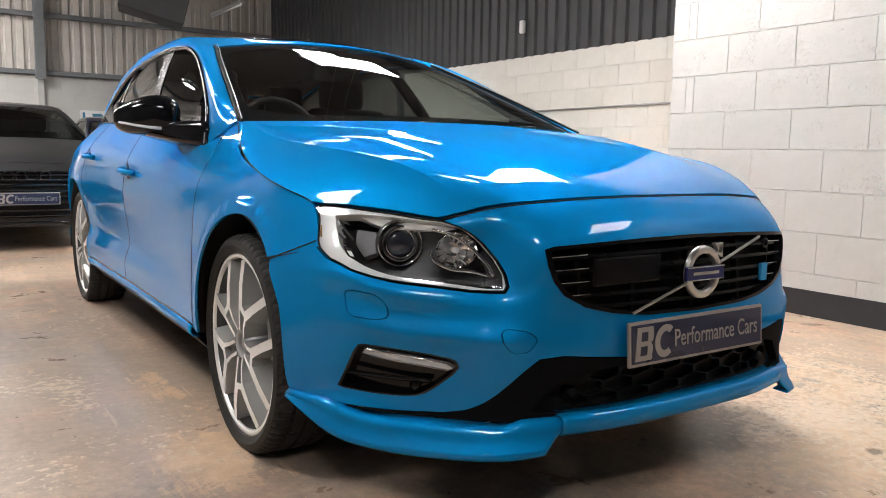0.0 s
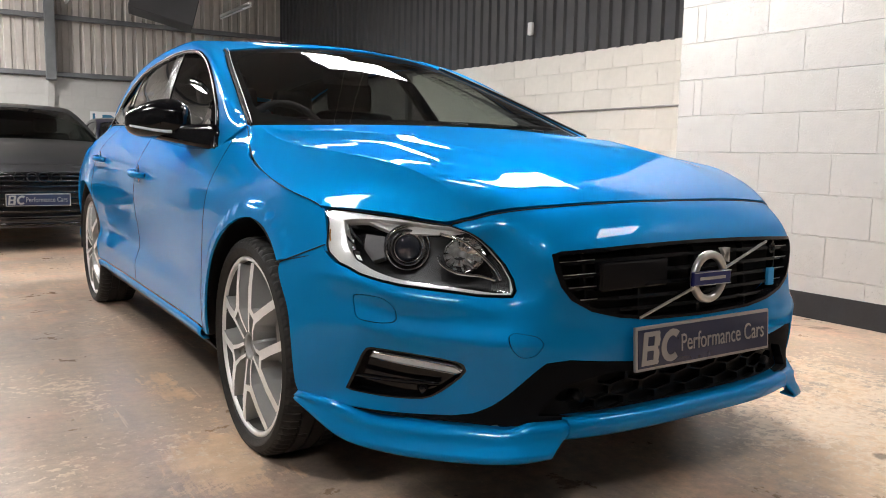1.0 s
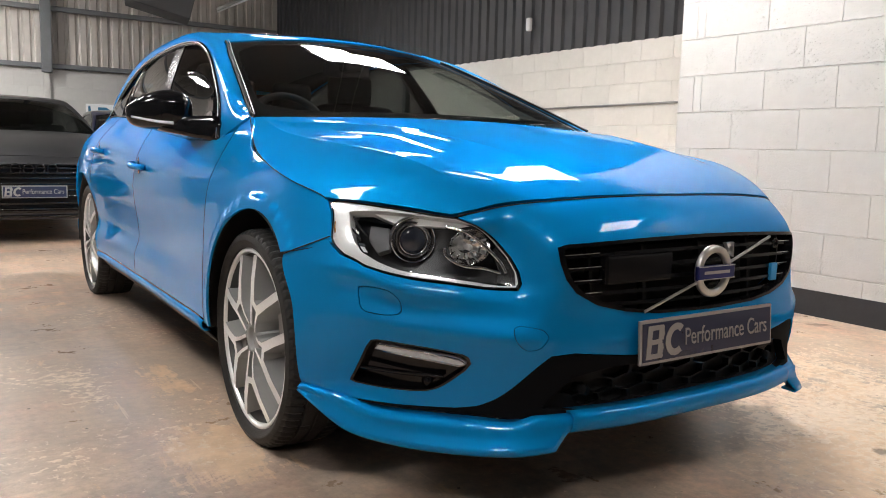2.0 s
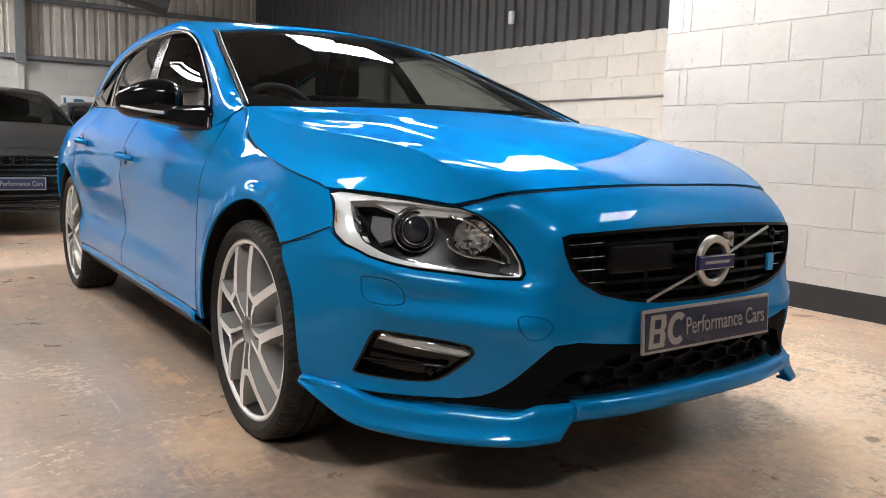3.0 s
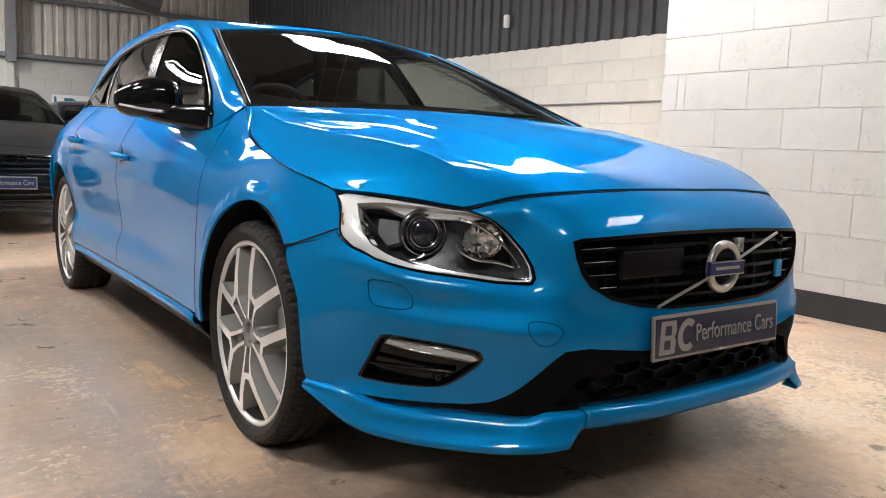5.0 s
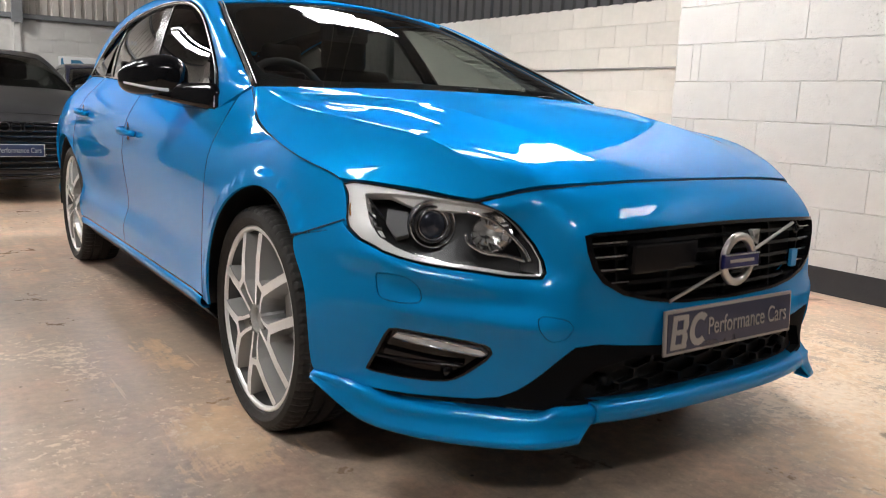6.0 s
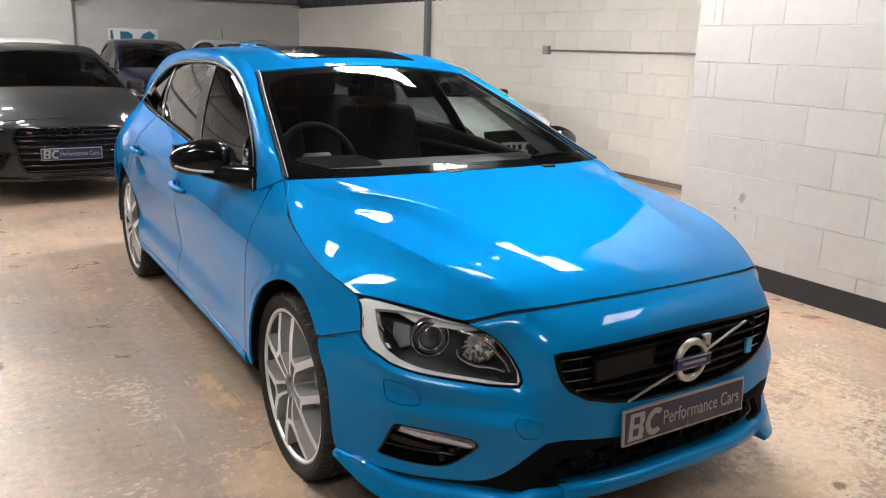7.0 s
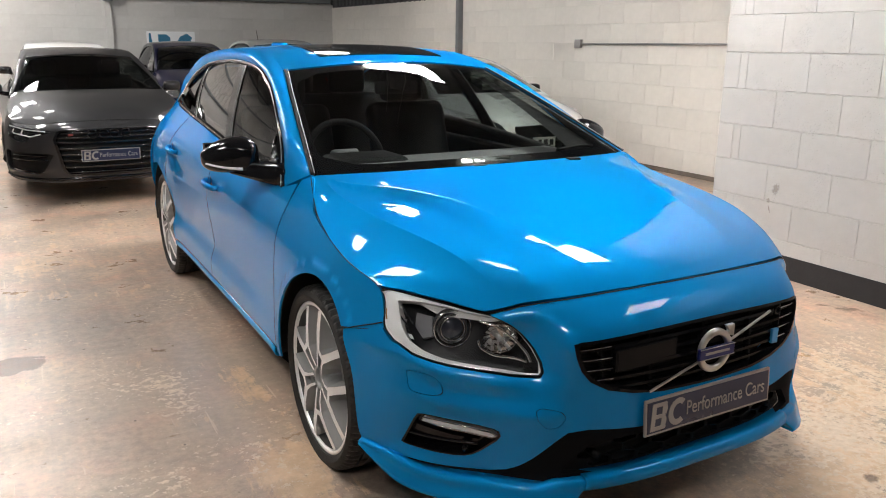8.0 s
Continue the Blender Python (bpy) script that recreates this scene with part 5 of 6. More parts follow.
    p = nt.nodes["Principled BSDF"]
    geo = nt.nodes.new("ShaderNodeNewGeometry")
    pit = nt.nodes.new("ShaderNodeTexNoise")
    pit.inputs["Scale"].default_value, pit.inputs["Detail"].default_value = 95.0, 3
    zone = nt.nodes.new("ShaderNodeTexNoise")
    zone.inputs["Scale"].default_value, zone.inputs["Detail"].default_value = 4.5, 3
    for n in (pit, zone):
        nt.links.new(geo.outputs["Position"], n.inputs["Vector"])
    ad = nt.nodes.new("ShaderNodeMath")
    ad.operation = "MULTIPLY_ADD"
    ad.inputs[1].default_value = 0.55
    nt.links.new(zone.outputs["Fac"], ad.inputs[0])
    nt.links.new(pit.outputs["Fac"], ad.inputs[2])
    mr = nt.nodes.new("ShaderNodeMapRange")
    mr.inputs["From Min"].default_value, mr.inputs["From Max"].default_value = 0.93, 1.0
    mr.inputs["To Min"].default_value, mr.inputs["To Max"].default_value = 1.0, 0.0
    nt.links.new(ad.outputs[0], mr.inputs["Value"])
    b = nt.nodes.new("ShaderNodeBump")
    b.inputs["Strength"].default_value, b.inputs["Distance"].default_value = 0.9, 0.004
    nt.links.new(mr.outputs[0], b.inputs["Height"])
    nt.links.new(p.inputs["Normal"].links[0].from_socket, b.inputs["Normal"])
    nt.links.new(b.outputs[0], p.inputs["Normal"])
    info = nt.nodes.new("ShaderNodeObjectInfo")
    tone = nt.nodes.new("ShaderNodeMapRange")
    tone.inputs["To Min"].default_value, tone.inputs["To Max"].default_value = 0.96, 1.03
    nt.links.new(info.outputs["Random"], tone.inputs["Value"])
    mx = nt.nodes.new("ShaderNodeMix")
    mx.data_type, mx.blend_type = "RGBA", "MULTIPLY"
    mx.inputs["Factor"].default_value = 1.0
    nt.links.new(p.inputs["Base Color"].links[0].from_socket, mx.inputs["A"])
    nt.links.new(tone.outputs[0], mx.inputs["B"])
    nt.links.new(mx.outputs["Result"], p.inputs["Base Color"])
    return m


WHITE_BLOCK = wall_mat("white_painted_block", (0.55, 0.53, 0.505))
CREAM_BLOCK = wall_mat("cream_painted_block", (0.74, 0.705, 0.65))
GREY_BLOCK = wall_mat("cool_white_block", (0.56, 0.55, 0.53))


def scuffed(m, marks):
    """Brownish smudges of their own shape, at places in the hall, over a wall paint."""
    nt = m.node_tree
    p = nt.nodes["Principled BSDF"]
    src = p.inputs["Base Color"].links[0].from_socket
    geo = nt.nodes.new("ShaderNodeNewGeometry")
    n = nt.nodes.new("ShaderNodeTexNoise")
    n.inputs["Scale"].default_value, n.inputs["Detail"].default_value = 60.0, 8
    nt.links.new(geo.outputs["Position"], n.inputs["Vector"])
    for y, z, ry, rz, turn in marks:
        mp = nt.nodes.new("ShaderNodeMapping")
        mp.vector_type = "TEXTURE"
        mp.inputs["Location"].default_value = (2.62, y, z)
        mp.inputs["Rotation"].default_value = (radians(turn), 0, 0)
        mp.inputs["Scale"].default_value = (1, ry, rz)
        nt.links.new(geo.outputs["Position"], mp.inputs["Vector"])
        g = nt.nodes.new("ShaderNodeTexGradient")
        g.gradient_type = "SPHERICAL"
        nt.links.new(mp.outputs[0], g.inputs["Vector"])
        add = nt.nodes.new("ShaderNodeMath")
        add.operation = "MULTIPLY"
        nt.links.new(g.outputs["Fac"], add.inputs[0])
        nt.links.new(n.outputs["Fac"], add.inputs[1])
        mr = nt.nodes.new("ShaderNodeMapRange")
        mr.inputs["From Min"].default_value, mr.inputs["From Max"].default_value = .18, .34
        mr.inputs["To Max"].default_value = .6
        nt.links.new(add.outputs[0], mr.inputs["Value"])
        mx = nt.nodes.new("ShaderNodeMix")
        mx.data_type = "RGBA"
        nt.links.new(mr.outputs[0], mx.inputs["Factor"])
        nt.links.new(src, mx.inputs["A"])
        mx.inputs["B"].default_value = rgb((.20, .16, .13))
        src = mx.outputs["Result"]
    nt.links.new(src, p.inputs["Base Color"])


scuffed(WHITE_BLOCK, ((.867, .575, .045, .075, 15), (.915, .49, .03, .03, 0), (.90, .435, .012, .05, -20)))
MORTAR = wall_mat("painted_mortar", (0.55, 0.53, 0.50))
SKIRT = mat("black_skirting_paint", (0.022, 0.022, 0.024), 0.5, 0, 0, 0.25, 12.0, 0.3, 60.0)
BROWN_BASE = mat("brown_base_strip", (0.20, 0.165, 0.135), 0.85, 0, 0, 0.35, 14.0, 0.4, 60.0)
CLAD_DARK = mat("anthracite_cladding", (0.052, 0.053, 0.057), 0.62, 0.0, 0.0, 0.15, 4.0)
CLAD_TAN = mat("pale_steel_cladding", (0.56, 0.525, 0.49), 0.55, 0.0, 0.0, 0.12, 5.0)
UNSEEN_GREY = mat("unseen_wall_grey", (0.07, 0.069, 0.068), 0.6, 0.0, 0.0, 0.12, 3.0)
STEEL_GREY = mat("blue_grey_steel", (0.19, 0.20, 0.21), 0.5, 0.2, 0.0, 0.15, 8.0)
ROOF_DARK = mat("dark_roof_sheet", (0.105, 0.105, 0.108), 0.7, 0, 0, 0.15, 3.0)


def concrete():
    m = bpy.data.materials.new("worn_concrete")
    m.use_nodes = True
    nt = m.node_tree
    p = nt.nodes["Principled BSDF"]
    tc = nt.nodes.new("ShaderNodeTexCoord")

    def noise_node(scale, detail, rough=0.55, dist=0.0):
        n = nt.nodes.new("ShaderNodeTexNoise")
        n.inputs["Scale"].default_value, n.inputs["Detail"].default_value = scale, detail
        n.inputs["Roughness"].default_value, n.inputs["Distortion"].default_value = rough, dist
        nt.links.new(tc.outputs["Object"], n.inputs["Vector"])
        return n

    def ramp(src, stops):
        r = nt.nodes.new("ShaderNodeValToRGB")
        els = r.color_ramp.elements
        while len(els) < len(stops):
            els.new(0.5)
        for e, (pos, c) in zip(els, stops):
            e.position, e.color = pos, rgb(c)
        nt.links.new(src, r.inputs[0])
        return r

    def mix(fac, a, b, mode="MIX"):
        x = nt.nodes.new("ShaderNodeMix")
        x.data_type, x.blend_type = "RGBA", mode
        if isinstance(fac, float):
            x.inputs["Factor"].default_value = fac
        else:
            nt.links.new(fac, x.inputs["Factor"])
        nt.links.new(a, x.inputs["A"])
        nt.links.new(b, x.inputs["B"])
        return x.outputs["Result"]

    def spot(x, y, rx, ry, turn=0.0):
        """1 in the middle of an ellipse on the floor, 0 outside it."""
        mp = nt.nodes.new("ShaderNodeMapping")
        mp.vector_type = "TEXTURE"
        mp.inputs["Location"].default_value = (x, y, 0)
        mp.inputs["Rotation"].default_value = (0, 0, radians(turn))
        mp.inputs["Scale"].default_value = (rx, ry, 1)
        nt.links.new(tc.outputs["Object"], mp.inputs["Vector"])
        g = nt.nodes.new("ShaderNodeTexGradient")
        g.gradient_type = "SPHERICAL"
        nt.links.new(mp.outputs[0], g.inputs["Vector"])
        return g.outputs["Fac"]

    def calc(op, a, b):
        x = nt.nodes.new("ShaderNodeMath")
        x.operation = op
        for k, q in enumerate((a, b)):
            if isinstance(q, float):
                x.inputs[k].default_value = q
            else:
                nt.links.new(q, x.inputs[k])
        return x.outputs[0]

    def brushed(turn, scale, stretch, detail=8, rough=.7):
        """Noise drawn out along one direction: trowel and tyre streaks."""
        mp = nt.nodes.new("ShaderNodeMapping")
        mp.inputs["Rotation"].default_value = (0, 0, radians(turn))
        mp.inputs["Scale"].default_value = (scale, scale / stretch, scale)
        nt.links.new(tc.outputs["Object"], mp.inputs["Vector"])
        n = nt.nodes.new("ShaderNodeTexNoise")
        n.inputs["Scale"].default_value, n.inputs["Detail"].default_value = 1.0, detail
        n.inputs["Roughness"].default_value = rough
        nt.links.new(mp.outputs[0], n.inputs["Vector"])
        return n.outputs["Fac"]

    # tan slab with cool grey and mauve fields
    big = ramp(noise_node(0.75, 5, .62, .5).outputs["Fac"], [(.34, (.27, .235, .207)), (.46, (.345, .283, .236)), (.56, (.43, .342, .275)), (.68, (.49, .392, .31))])
    fine = ramp(noise_node(24, 9, .72).outputs["Fac"], [(.3, (.70, .70, .71)), (.7, (1.28, 1.27, 1.25))])
    col = mix(1.0, big.outputs[0], fine.outputs[0], "MULTIPLY")
    mauve = ramp(noise_node(2.3, 6, .65, .4).outputs["Fac"], [(.48, (1, 1, 1)), (.64, (1.13, .98, .95))])
    col = mix(1.0, col, mauve.outputs[0], "MULTIPLY")
    streak = ramp(brushed(28, 9.0, 7.0), [(.32, (.80, .80, .81)), (.5, (1, 1, 1)), (.68, (1.18, 1.15, 1.11))])
    col = mix(.8, col, streak.outputs[0], "MULTIPLY")
    # fields of greyer coating
    grey = calc("MULTIPLY", calc("ADD", spot(-1.15, .75, 1.0, 1.3, 0), calc("MULTIPLY", spot(1.3, -.6, 1.6, 1.3, 0), 1.0)), .9)
    film = ramp(calc("ADD", calc("MULTIPLY", grey, .6), calc("SUBTRACT", noise_node(1.9, 7, .68, .5).outputs["Fac"], .5)), [(.12, (0, 0, 0)), (.42, (.58, .58, .58))])
    tone = ramp(noise_node(6.0, 6, .65).outputs["Fac"], [(.3, (.262, .220, .185)), (.7, (.372, .310, .257))])
    col = mix(film.outputs[0], col, tone.outputs[0])
    # warm bare patches where the old coating is worn off
    wear = calc("ADD", noise_node(2.6, 12, .78, .6).outputs["Fac"], calc("MULTIPLY", calc("SUBTRACT", brushed(-20, 16.0, 9.0), .5), .6))
    for x, y, rx, ry, turn, amount in ((-.95, .85, .14, .5, 14, .12), (-.93, .35, .12, .4, 0, .08), (-1.0, .02, .22, .25, 0, .18), (1.0, -.80, .95, .42, 28, .20), (.62, -1.06, .5, .22, 30, .18), (1.5, -.3, .6, .7, 0, .14), (-1.02, -.15, .2, .3, 0, .18), (-1.67, 3.4, .9, 1.8, 0, .10), (-1.25, -.35, .3, .3, 0, .12), (.3, -1.5, .6, .5, 0, .2)):
        wear = calc("ADD", wear, calc("MULTIPLY", spot(x, y, rx, ry, turn), amount))
    worn = ramp(wear, [(.61, (0, 0, 0)), (.63, (.5, .5, .5)), (.72, (.92, .92, .92))])
    bare = ramp(noise_node(11, 7, .7).outputs["Fac"], [(.3, (.47, .335, .22)), (.7, (.68, .52, .37))])
    col = mix(worn.outputs[0], col, bare.outputs[0])
    # crisp pale flakes in clusters
    cluster = ramp(noise_node(1.7, 4, .6).outputs["Fac"], [(.46, (0, 0, 0)), (.66, (.11, .11, .11))])
    flake_n = calc("ADD", noise_node(30, 10, .74, .25).outputs["Fac"], cluster.outputs[0])
    flake_n = calc("ADD", flake_n, calc("MULTIPLY", calc("ADD", calc("MULTIPLY", spot(1.05, -.8, 1.2, .7, 25), 1.5), calc("ADD", spot(-1.25, .72, .16, .4, 0), spot(-1.0, .0, .25, .3, 0))), .12))
    flakes = ramp(flake_n, [(.648, (0, 0, 0)), (.656, (.9, .9, .9))])
    pale = ramp(noise_node(40, 3).outputs["Fac"], [(.3, (.52, .43, .345)), (.7, (.66, .565, .47))])
    col = mix(flakes.outputs[0], col, pale.outputs[0])
    # short pale scrapes, dark pits and an oil stain
    scrape = ramp(calc("ADD", brushed(-52, 34.0, 22.0, 3, .5), calc("MULTIPLY", noise_node(1.3, 3).outputs["Fac"], .35)), [(.885, (0, 0, 0)), (.905, (.55, .55, .55))])
    col = mix(scrape.outputs[0], col, pale.outputs[0])
    pits = nt.nodes.new("ShaderNodeTexVoronoi")
    pits.inputs["Scale"].default_value = 7.0
    nt.links.new(tc.outputs["Object"], pits.inputs["Vector"])
    pit = ramp(pits.outputs["Distance"], [(.035, (.22, .21, .2)), (.05, (1, 1, 1))])
    keep = ramp(noise_node(5.0, 2).outputs["Fac"], [(.47, (0, 0, 0)), (.50, (1, 1, 1))])
    col = mix(1.0, col, mix(keep.outputs[0], ramp(keep.outputs[0], [(0, (1, 1, 1)), (1, (1, 1, 1))]).outputs[0], pit.outputs[0]), "MULTIPLY")
    oil_n = calc("ADD", noise_node(5.0, 9, .7, .6).outputs["Fac"], calc("ADD", calc("MULTIPLY", spot(-1.86, 1.48, .22, .16, 0), .75), calc("MULTIPLY", calc("ADD", spot(2.4, .16, .12, .3, 40), spot(.8, -1.06, .09, .06, 0)), .32)))
    oil = ramp(oil_n, [(.72, (1, 1, 1)), (.80, (.34, .29, .25))])
    col = mix(1.0, col, oil.outputs[0], "MULTIPLY")
    dull = ramp(noise_node(1.15, 7, .65, 1.2).outputs["Fac"], [(.27, (.62, .61, .61)), (.38, (1, 1, 1))])
    col = mix(1.0, col, dull.outputs[0], "MULTIPLY")
    warm = ramp(noise_node(.9, 4, .6).outputs["Fac"], [(.3, (1.10, 1.05, 1.0)), (.7, (1.26, 1.17, 1.06))])
    col = mix(1.0, col, warm.outputs[0], "MULTIPLY")
    nt.links.new(col, p.inputs["Base Color"])
    rr = ramp(noise_node(3.0, 8, .7).outputs["Fac"], [(.3, (.22, .22, .22)), (.7, (.50, .50, .50))])
    p.inputs["Specular IOR Level"].default_value = .7
    nt.links.new(rr.outputs[0], p.inputs["Roughness"])
    b = nt.nodes.new("ShaderNodeBump")
    b.inputs["Strength"].default_value, b.inputs["Distance"].default_value = 0.25, 0.004
    nt.links.new(noise_node(35, 8, .7).outputs["Fac"], b.inputs["Height"])
    nt.links.new(b.outputs[0], p.inputs["Normal"])
    return m


bm = bmesh.new()
box(bm, (-9, -9, -.2), (8, 15.3, 0))
floor = part("floor", bm, concrete(), None)
tagged(floor, "worn stained concrete workshop floor", "floor", kind="structure")

XN, XF, YB, ZC, PITCH = 2.62, 5.1, 14.95, 2.20, 0.2384
NEAR_END = 1.385


def solid(name, lo, hi, material, label, category, kind="structure", bevel=0.0):
    bm = bmesh.new()
    box(bm, lo, hi, bevel)
    return tagged(part(name, bm, material, None), label, category, kind=kind)


# mortar cores; the blocks stand 3 mm proud of them
wall_near = solid("wall_near", (XN + .0042, -9, 0), (XN + .26, NEAR_END - .004, 5.2), MORTAR, "white painted blockwork wall with black skirting band", "wall")
wall_far = solid("wall_far", (XF + .006, NEAR_END - .3, 0), (XF + .26, YB + .3, ZC), CREAM_BLOCK, "cream painted blockwork side wall", "wall")
wall_back = solid("wall_back", (-9.3, YB + .006, 0), (XF + .26, YB + .26, 2.26), GREY_BLOCK, "pale painted blockwork back wall", "wall")
# unseen left wall, set near and dark to darken the flank's reflections
unseen_wall_left = solid("unseen_wall_left", (-5.26, -9, 0), (-5, YB, 6.5), UNSEEN_GREY, "unseen dark grey wall that darkens the flank reflections", "wall")
wall_front = solid("wall_front", (-9.26, -9.26, 0), (8, -9, 7.2), CLAD_DARK, "anthracite clad end wall", "wall")
wall_return = solid("wall_return", (XN + .26, NEAR_END - .31, 0), (XF + .26, NEAR_END - .01, 5.2), WHITE_BLOCK, "white painted return wall", "wall")


def block_mesh(name, l, hgt, d, material):
    bm = bmesh.new()
    box(bm, (-l / 2, 0, -hgt / 2), (l / 2, d, hgt / 2), 0.0035, 2)
    me = bpy.data.meshes.new(name)
    bm.to_mesh(me)
    bm.free()
    me.materials.append(material)
    return me


def lay(parent, material, make, hi, lo, rows, base, long, starts, gap):
    """Blocks course by course from hi down to lo along a wall; starts: the cut pieces that begin even and odd courses."""
    meshes = {}

    def piece(length):
        if length not in meshes:
            meshes[length] = block_mesh("block", length - gap[0], PITCH - gap[1], .05, material)
        return meshes[length]
    for k in range(rows):
        z = (k + .5) * PITCH + base
        a = hi
        first = list(starts[k % 2])
        while a > lo:
            length = first.pop(0) if first else long
            ob = new("block" if length == long else "cut_block", piece(length))
            ob.parent, ob.matrix_local = parent, make(a - length / 2, z)
            a -= length


for parent, material, make, hi, lo, rows, base, long, starts, gap in (
        (wall_near, WHITE_BLOCK, lambda a, z: pose(XN, a, z, 0, 0, -90), NEAR_END, -4.4, 21, .009, .465, ((.441,), (.127, .064)), (.0018, .0046)),
        (wall_far, CREAM_BLOCK, lambda a, z: pose(XF, a, z, 0, 0, -90), YB, 2.2, 9, .054, .465, ((.2,), (.43,)), (.001, .0034)),
        (wall_back, GREY_BLOCK, lambda a, z: pose(a, YB, z, 0, 0, 0), XF, -3.6, 9, .02, .465, ((.2,), (.43,)), (.001, .0034))):
    lay(parent, material, make, hi, lo, rows, base, long, starts, gap)
# the return's end blocks above the skirting
bm = bmesh.new()
box(bm, (XN - .004, -9, 0), (XN + .02, NEAR_END + .003, .152), 0.002)
sk = part("baseboard", bm, SKIRT, None)
# low brown strip along the foot of the side wall
bm = bmesh.new()
box(bm, (XF - .004, NEAR_END + .05, 0), (XF + .02, YB - .02, .052), 0.002)
tagged(part("baseboard", bm, BROWN_BASE, None), "low brown strip along the foot of the side wall", "footing", kind="structure")
tagged(sk, "matt black painted skirting band", "skirting", kind="structure")


def corrugated(name, p0, p1, z0, z1, pitch, depth, material, label, normal):
    """Trapezoid sheet cladding between two plan points."""
    p0, p1 = np.array(p0, float), np.array(p1, float)
    L = np.linalg.norm(p1 - p0)
    d = (p1 - p0) / L
    n = np.array(normal, float)
    verts, faces = [], []
    k = 0
    s = 0.0
    prof = []
    while s < L:
        for f, o in ((0, 0), (.52, 0), (.62, 1), (.90, 1)):
            if s + f * pitch <= L:
                prof.append((s + f * pitch, o * depth))
        s += pitch
    for q, o in prof:
        x, y = p0 + d * q + n * o
        verts += [(x, y, z0), (x, y, z1)]
    for i in range(len(prof) - 1):
        faces.append((2 * i, 2 * i + 2, 2 * i + 3, 2 * i + 1))
    ob = attach(name, mesh_of(name, verts, faces, False), material)
    mod = ob.modifiers.new("thick", "SOLIDIFY")
    mod.thickness, mod.offset = 0.004, 0
    return tagged(ob, label, "cladding", kind="structure")


corrugated("cladding_side", (XF + .03, NEAR_END - .3), (XF + .03, YB + .1), ZC - .01, 6.2, .20, -.035, CLAD_DARK, "anthracite corrugated steel wall cladding", (1, 0))
corrugated("cladding_back", (-9.2, YB + .06), (XF + .05, YB + .06), 2.25, 6.4, .20, .035, CLAD_TAN, "pale grey corrugated steel back cladding", (0, 1))
for z in (2.33, 3.42, 4.5):
    bm = bmesh.new()
    box(bm, (-9.2, YB - .07, z - .045), (XF - .05, YB + .05, z + .045), 0.01)
    tagged(part("cladding_rail", bm, STEEL_GREY, None), "blue grey steel cladding rail", "steel rail", "wall rails", "structure")
bm = bmesh.new()
box(bm, (.27, YB - .2, 2.2), (.45, YB - .06, 6.2), 0.006)
tagged(part("steel_column", bm, STEEL_GREY, None), "blue grey steel wall column", "column", kind="structure")
bm = bmesh.new()
box(bm, (.30, YB - .06, 0), (.42, YB - .001, 2.2), 0.01)
tagged(part("column_casing", bm, GREY_BLOCK, None), "painted column casing on the block wall", "column casing", kind="structure")
bm = bmesh.new()
box(bm, (XF - .09, 9.1, 0), (XF - .002, 9.2, 2.25), 0.008)
tagged(part("side_post", bm, STEEL_GREY, None), "dark grey steel post against the side wall", "post", kind="structure")

# roof: dark pitched sheets
bm = bmesh.new()
v = [bm.verts.new(p) for p in ((-9.3, -9.3, 5.6), (-9.3, YB + .4, 5.6), (-1.5, YB + .4, 7.0), (-1.5, -9.3, 7.0), (XF + .3, -9.3, 5.0), (XF + .3, YB + .4, 5.0))]
bm.faces.new((v[0], v[1], v[2], v[3]))
bm.faces.new((v[3], v[2], v[5], v[4]))
rf_ob = part("ceiling", bm, ROOF_DARK, None)
md = rf_ob.modifiers.new("thick", "SOLIDIFY")
md.thickness = 0.08
tagged(rf_ob, "dark pitched steel roof", "ceiling", kind="structure")

# conduit and box on the side wall, alarm sensor on the cladding, sign on the back wall
GALV = mat("galvanised_steel", (0.42, 0.41, 0.40), 0.42, 0.8, 0, 0.1, 50.0)
bar("conduit", [(XF - .02, 1.5, 1.497), (XF - .02, 6.0, 1.475)], 0.012, GALV, None)
tagged(bpy.data.objects["conduit"], "galvanised conduit along the side wall", "conduit")
bm = bmesh.new()
box(bm, (XF - .05, 5.98, 1.42), (XF - .002, 6.10, 1.53), 0.006)
tagged(part("socket_box", bm, GALV, None), "galvanised metal socket box on the side wall", "socket box")

bm = bmesh.new()
box(bm, (XF - .07, 5.97, 2.50), (XF - .01, 6.05, 2.67), 0.02, 3)
tagged(part("alarm_sensor", bm, mat("white_plastic", (0.75, 0.75, 0.74), 0.4), None, "", True), "white plastic motion sensor on dark cladding", "alarm sensor")

# sign on the back wall
sign = thing("wall_sign", "white sign board with teal plain shapes", "sign", (1.53, YB - .02, 1.40))
bm = bmesh.new()
box(bm, (-.48, -.012, -.24), (.48, .018, .24), 0.004)
part("sign_board", bm, mat("sign_white", (0.82, 0.83, 0.84), 0.45), sign)
TEAL = mat("sign_teal", (0.02, 0.16, 0.28), 0.45)
for k, poly in enumerate(([(-.45, -.20), (-.36, -.20), (-.40, .20), (-.44, .20)], [(-.26, -.2), (-.02, -.2), (-.02, .12), (-.10, .18), (-.26, .18)], [(.02, -.12), (.10, -.2), (.3, .02), (.36, .0), (.42, .12), (.32, .2), (.18, .14)])):
    bm = bmesh.new()
    f = bm.faces.new([bm.verts.new((x, -.013, z)) for x, z in poly])
    e = bmesh.ops.extrude_face_region(bm, geom=[f])
    bmesh.ops.translate(bm, vec=(0, -.003, 0), verts=[x for x in e["geom"] if isinstance(x, bmesh.types.BMVert)])
    part("sign_shape", bm, TEAL, sign)


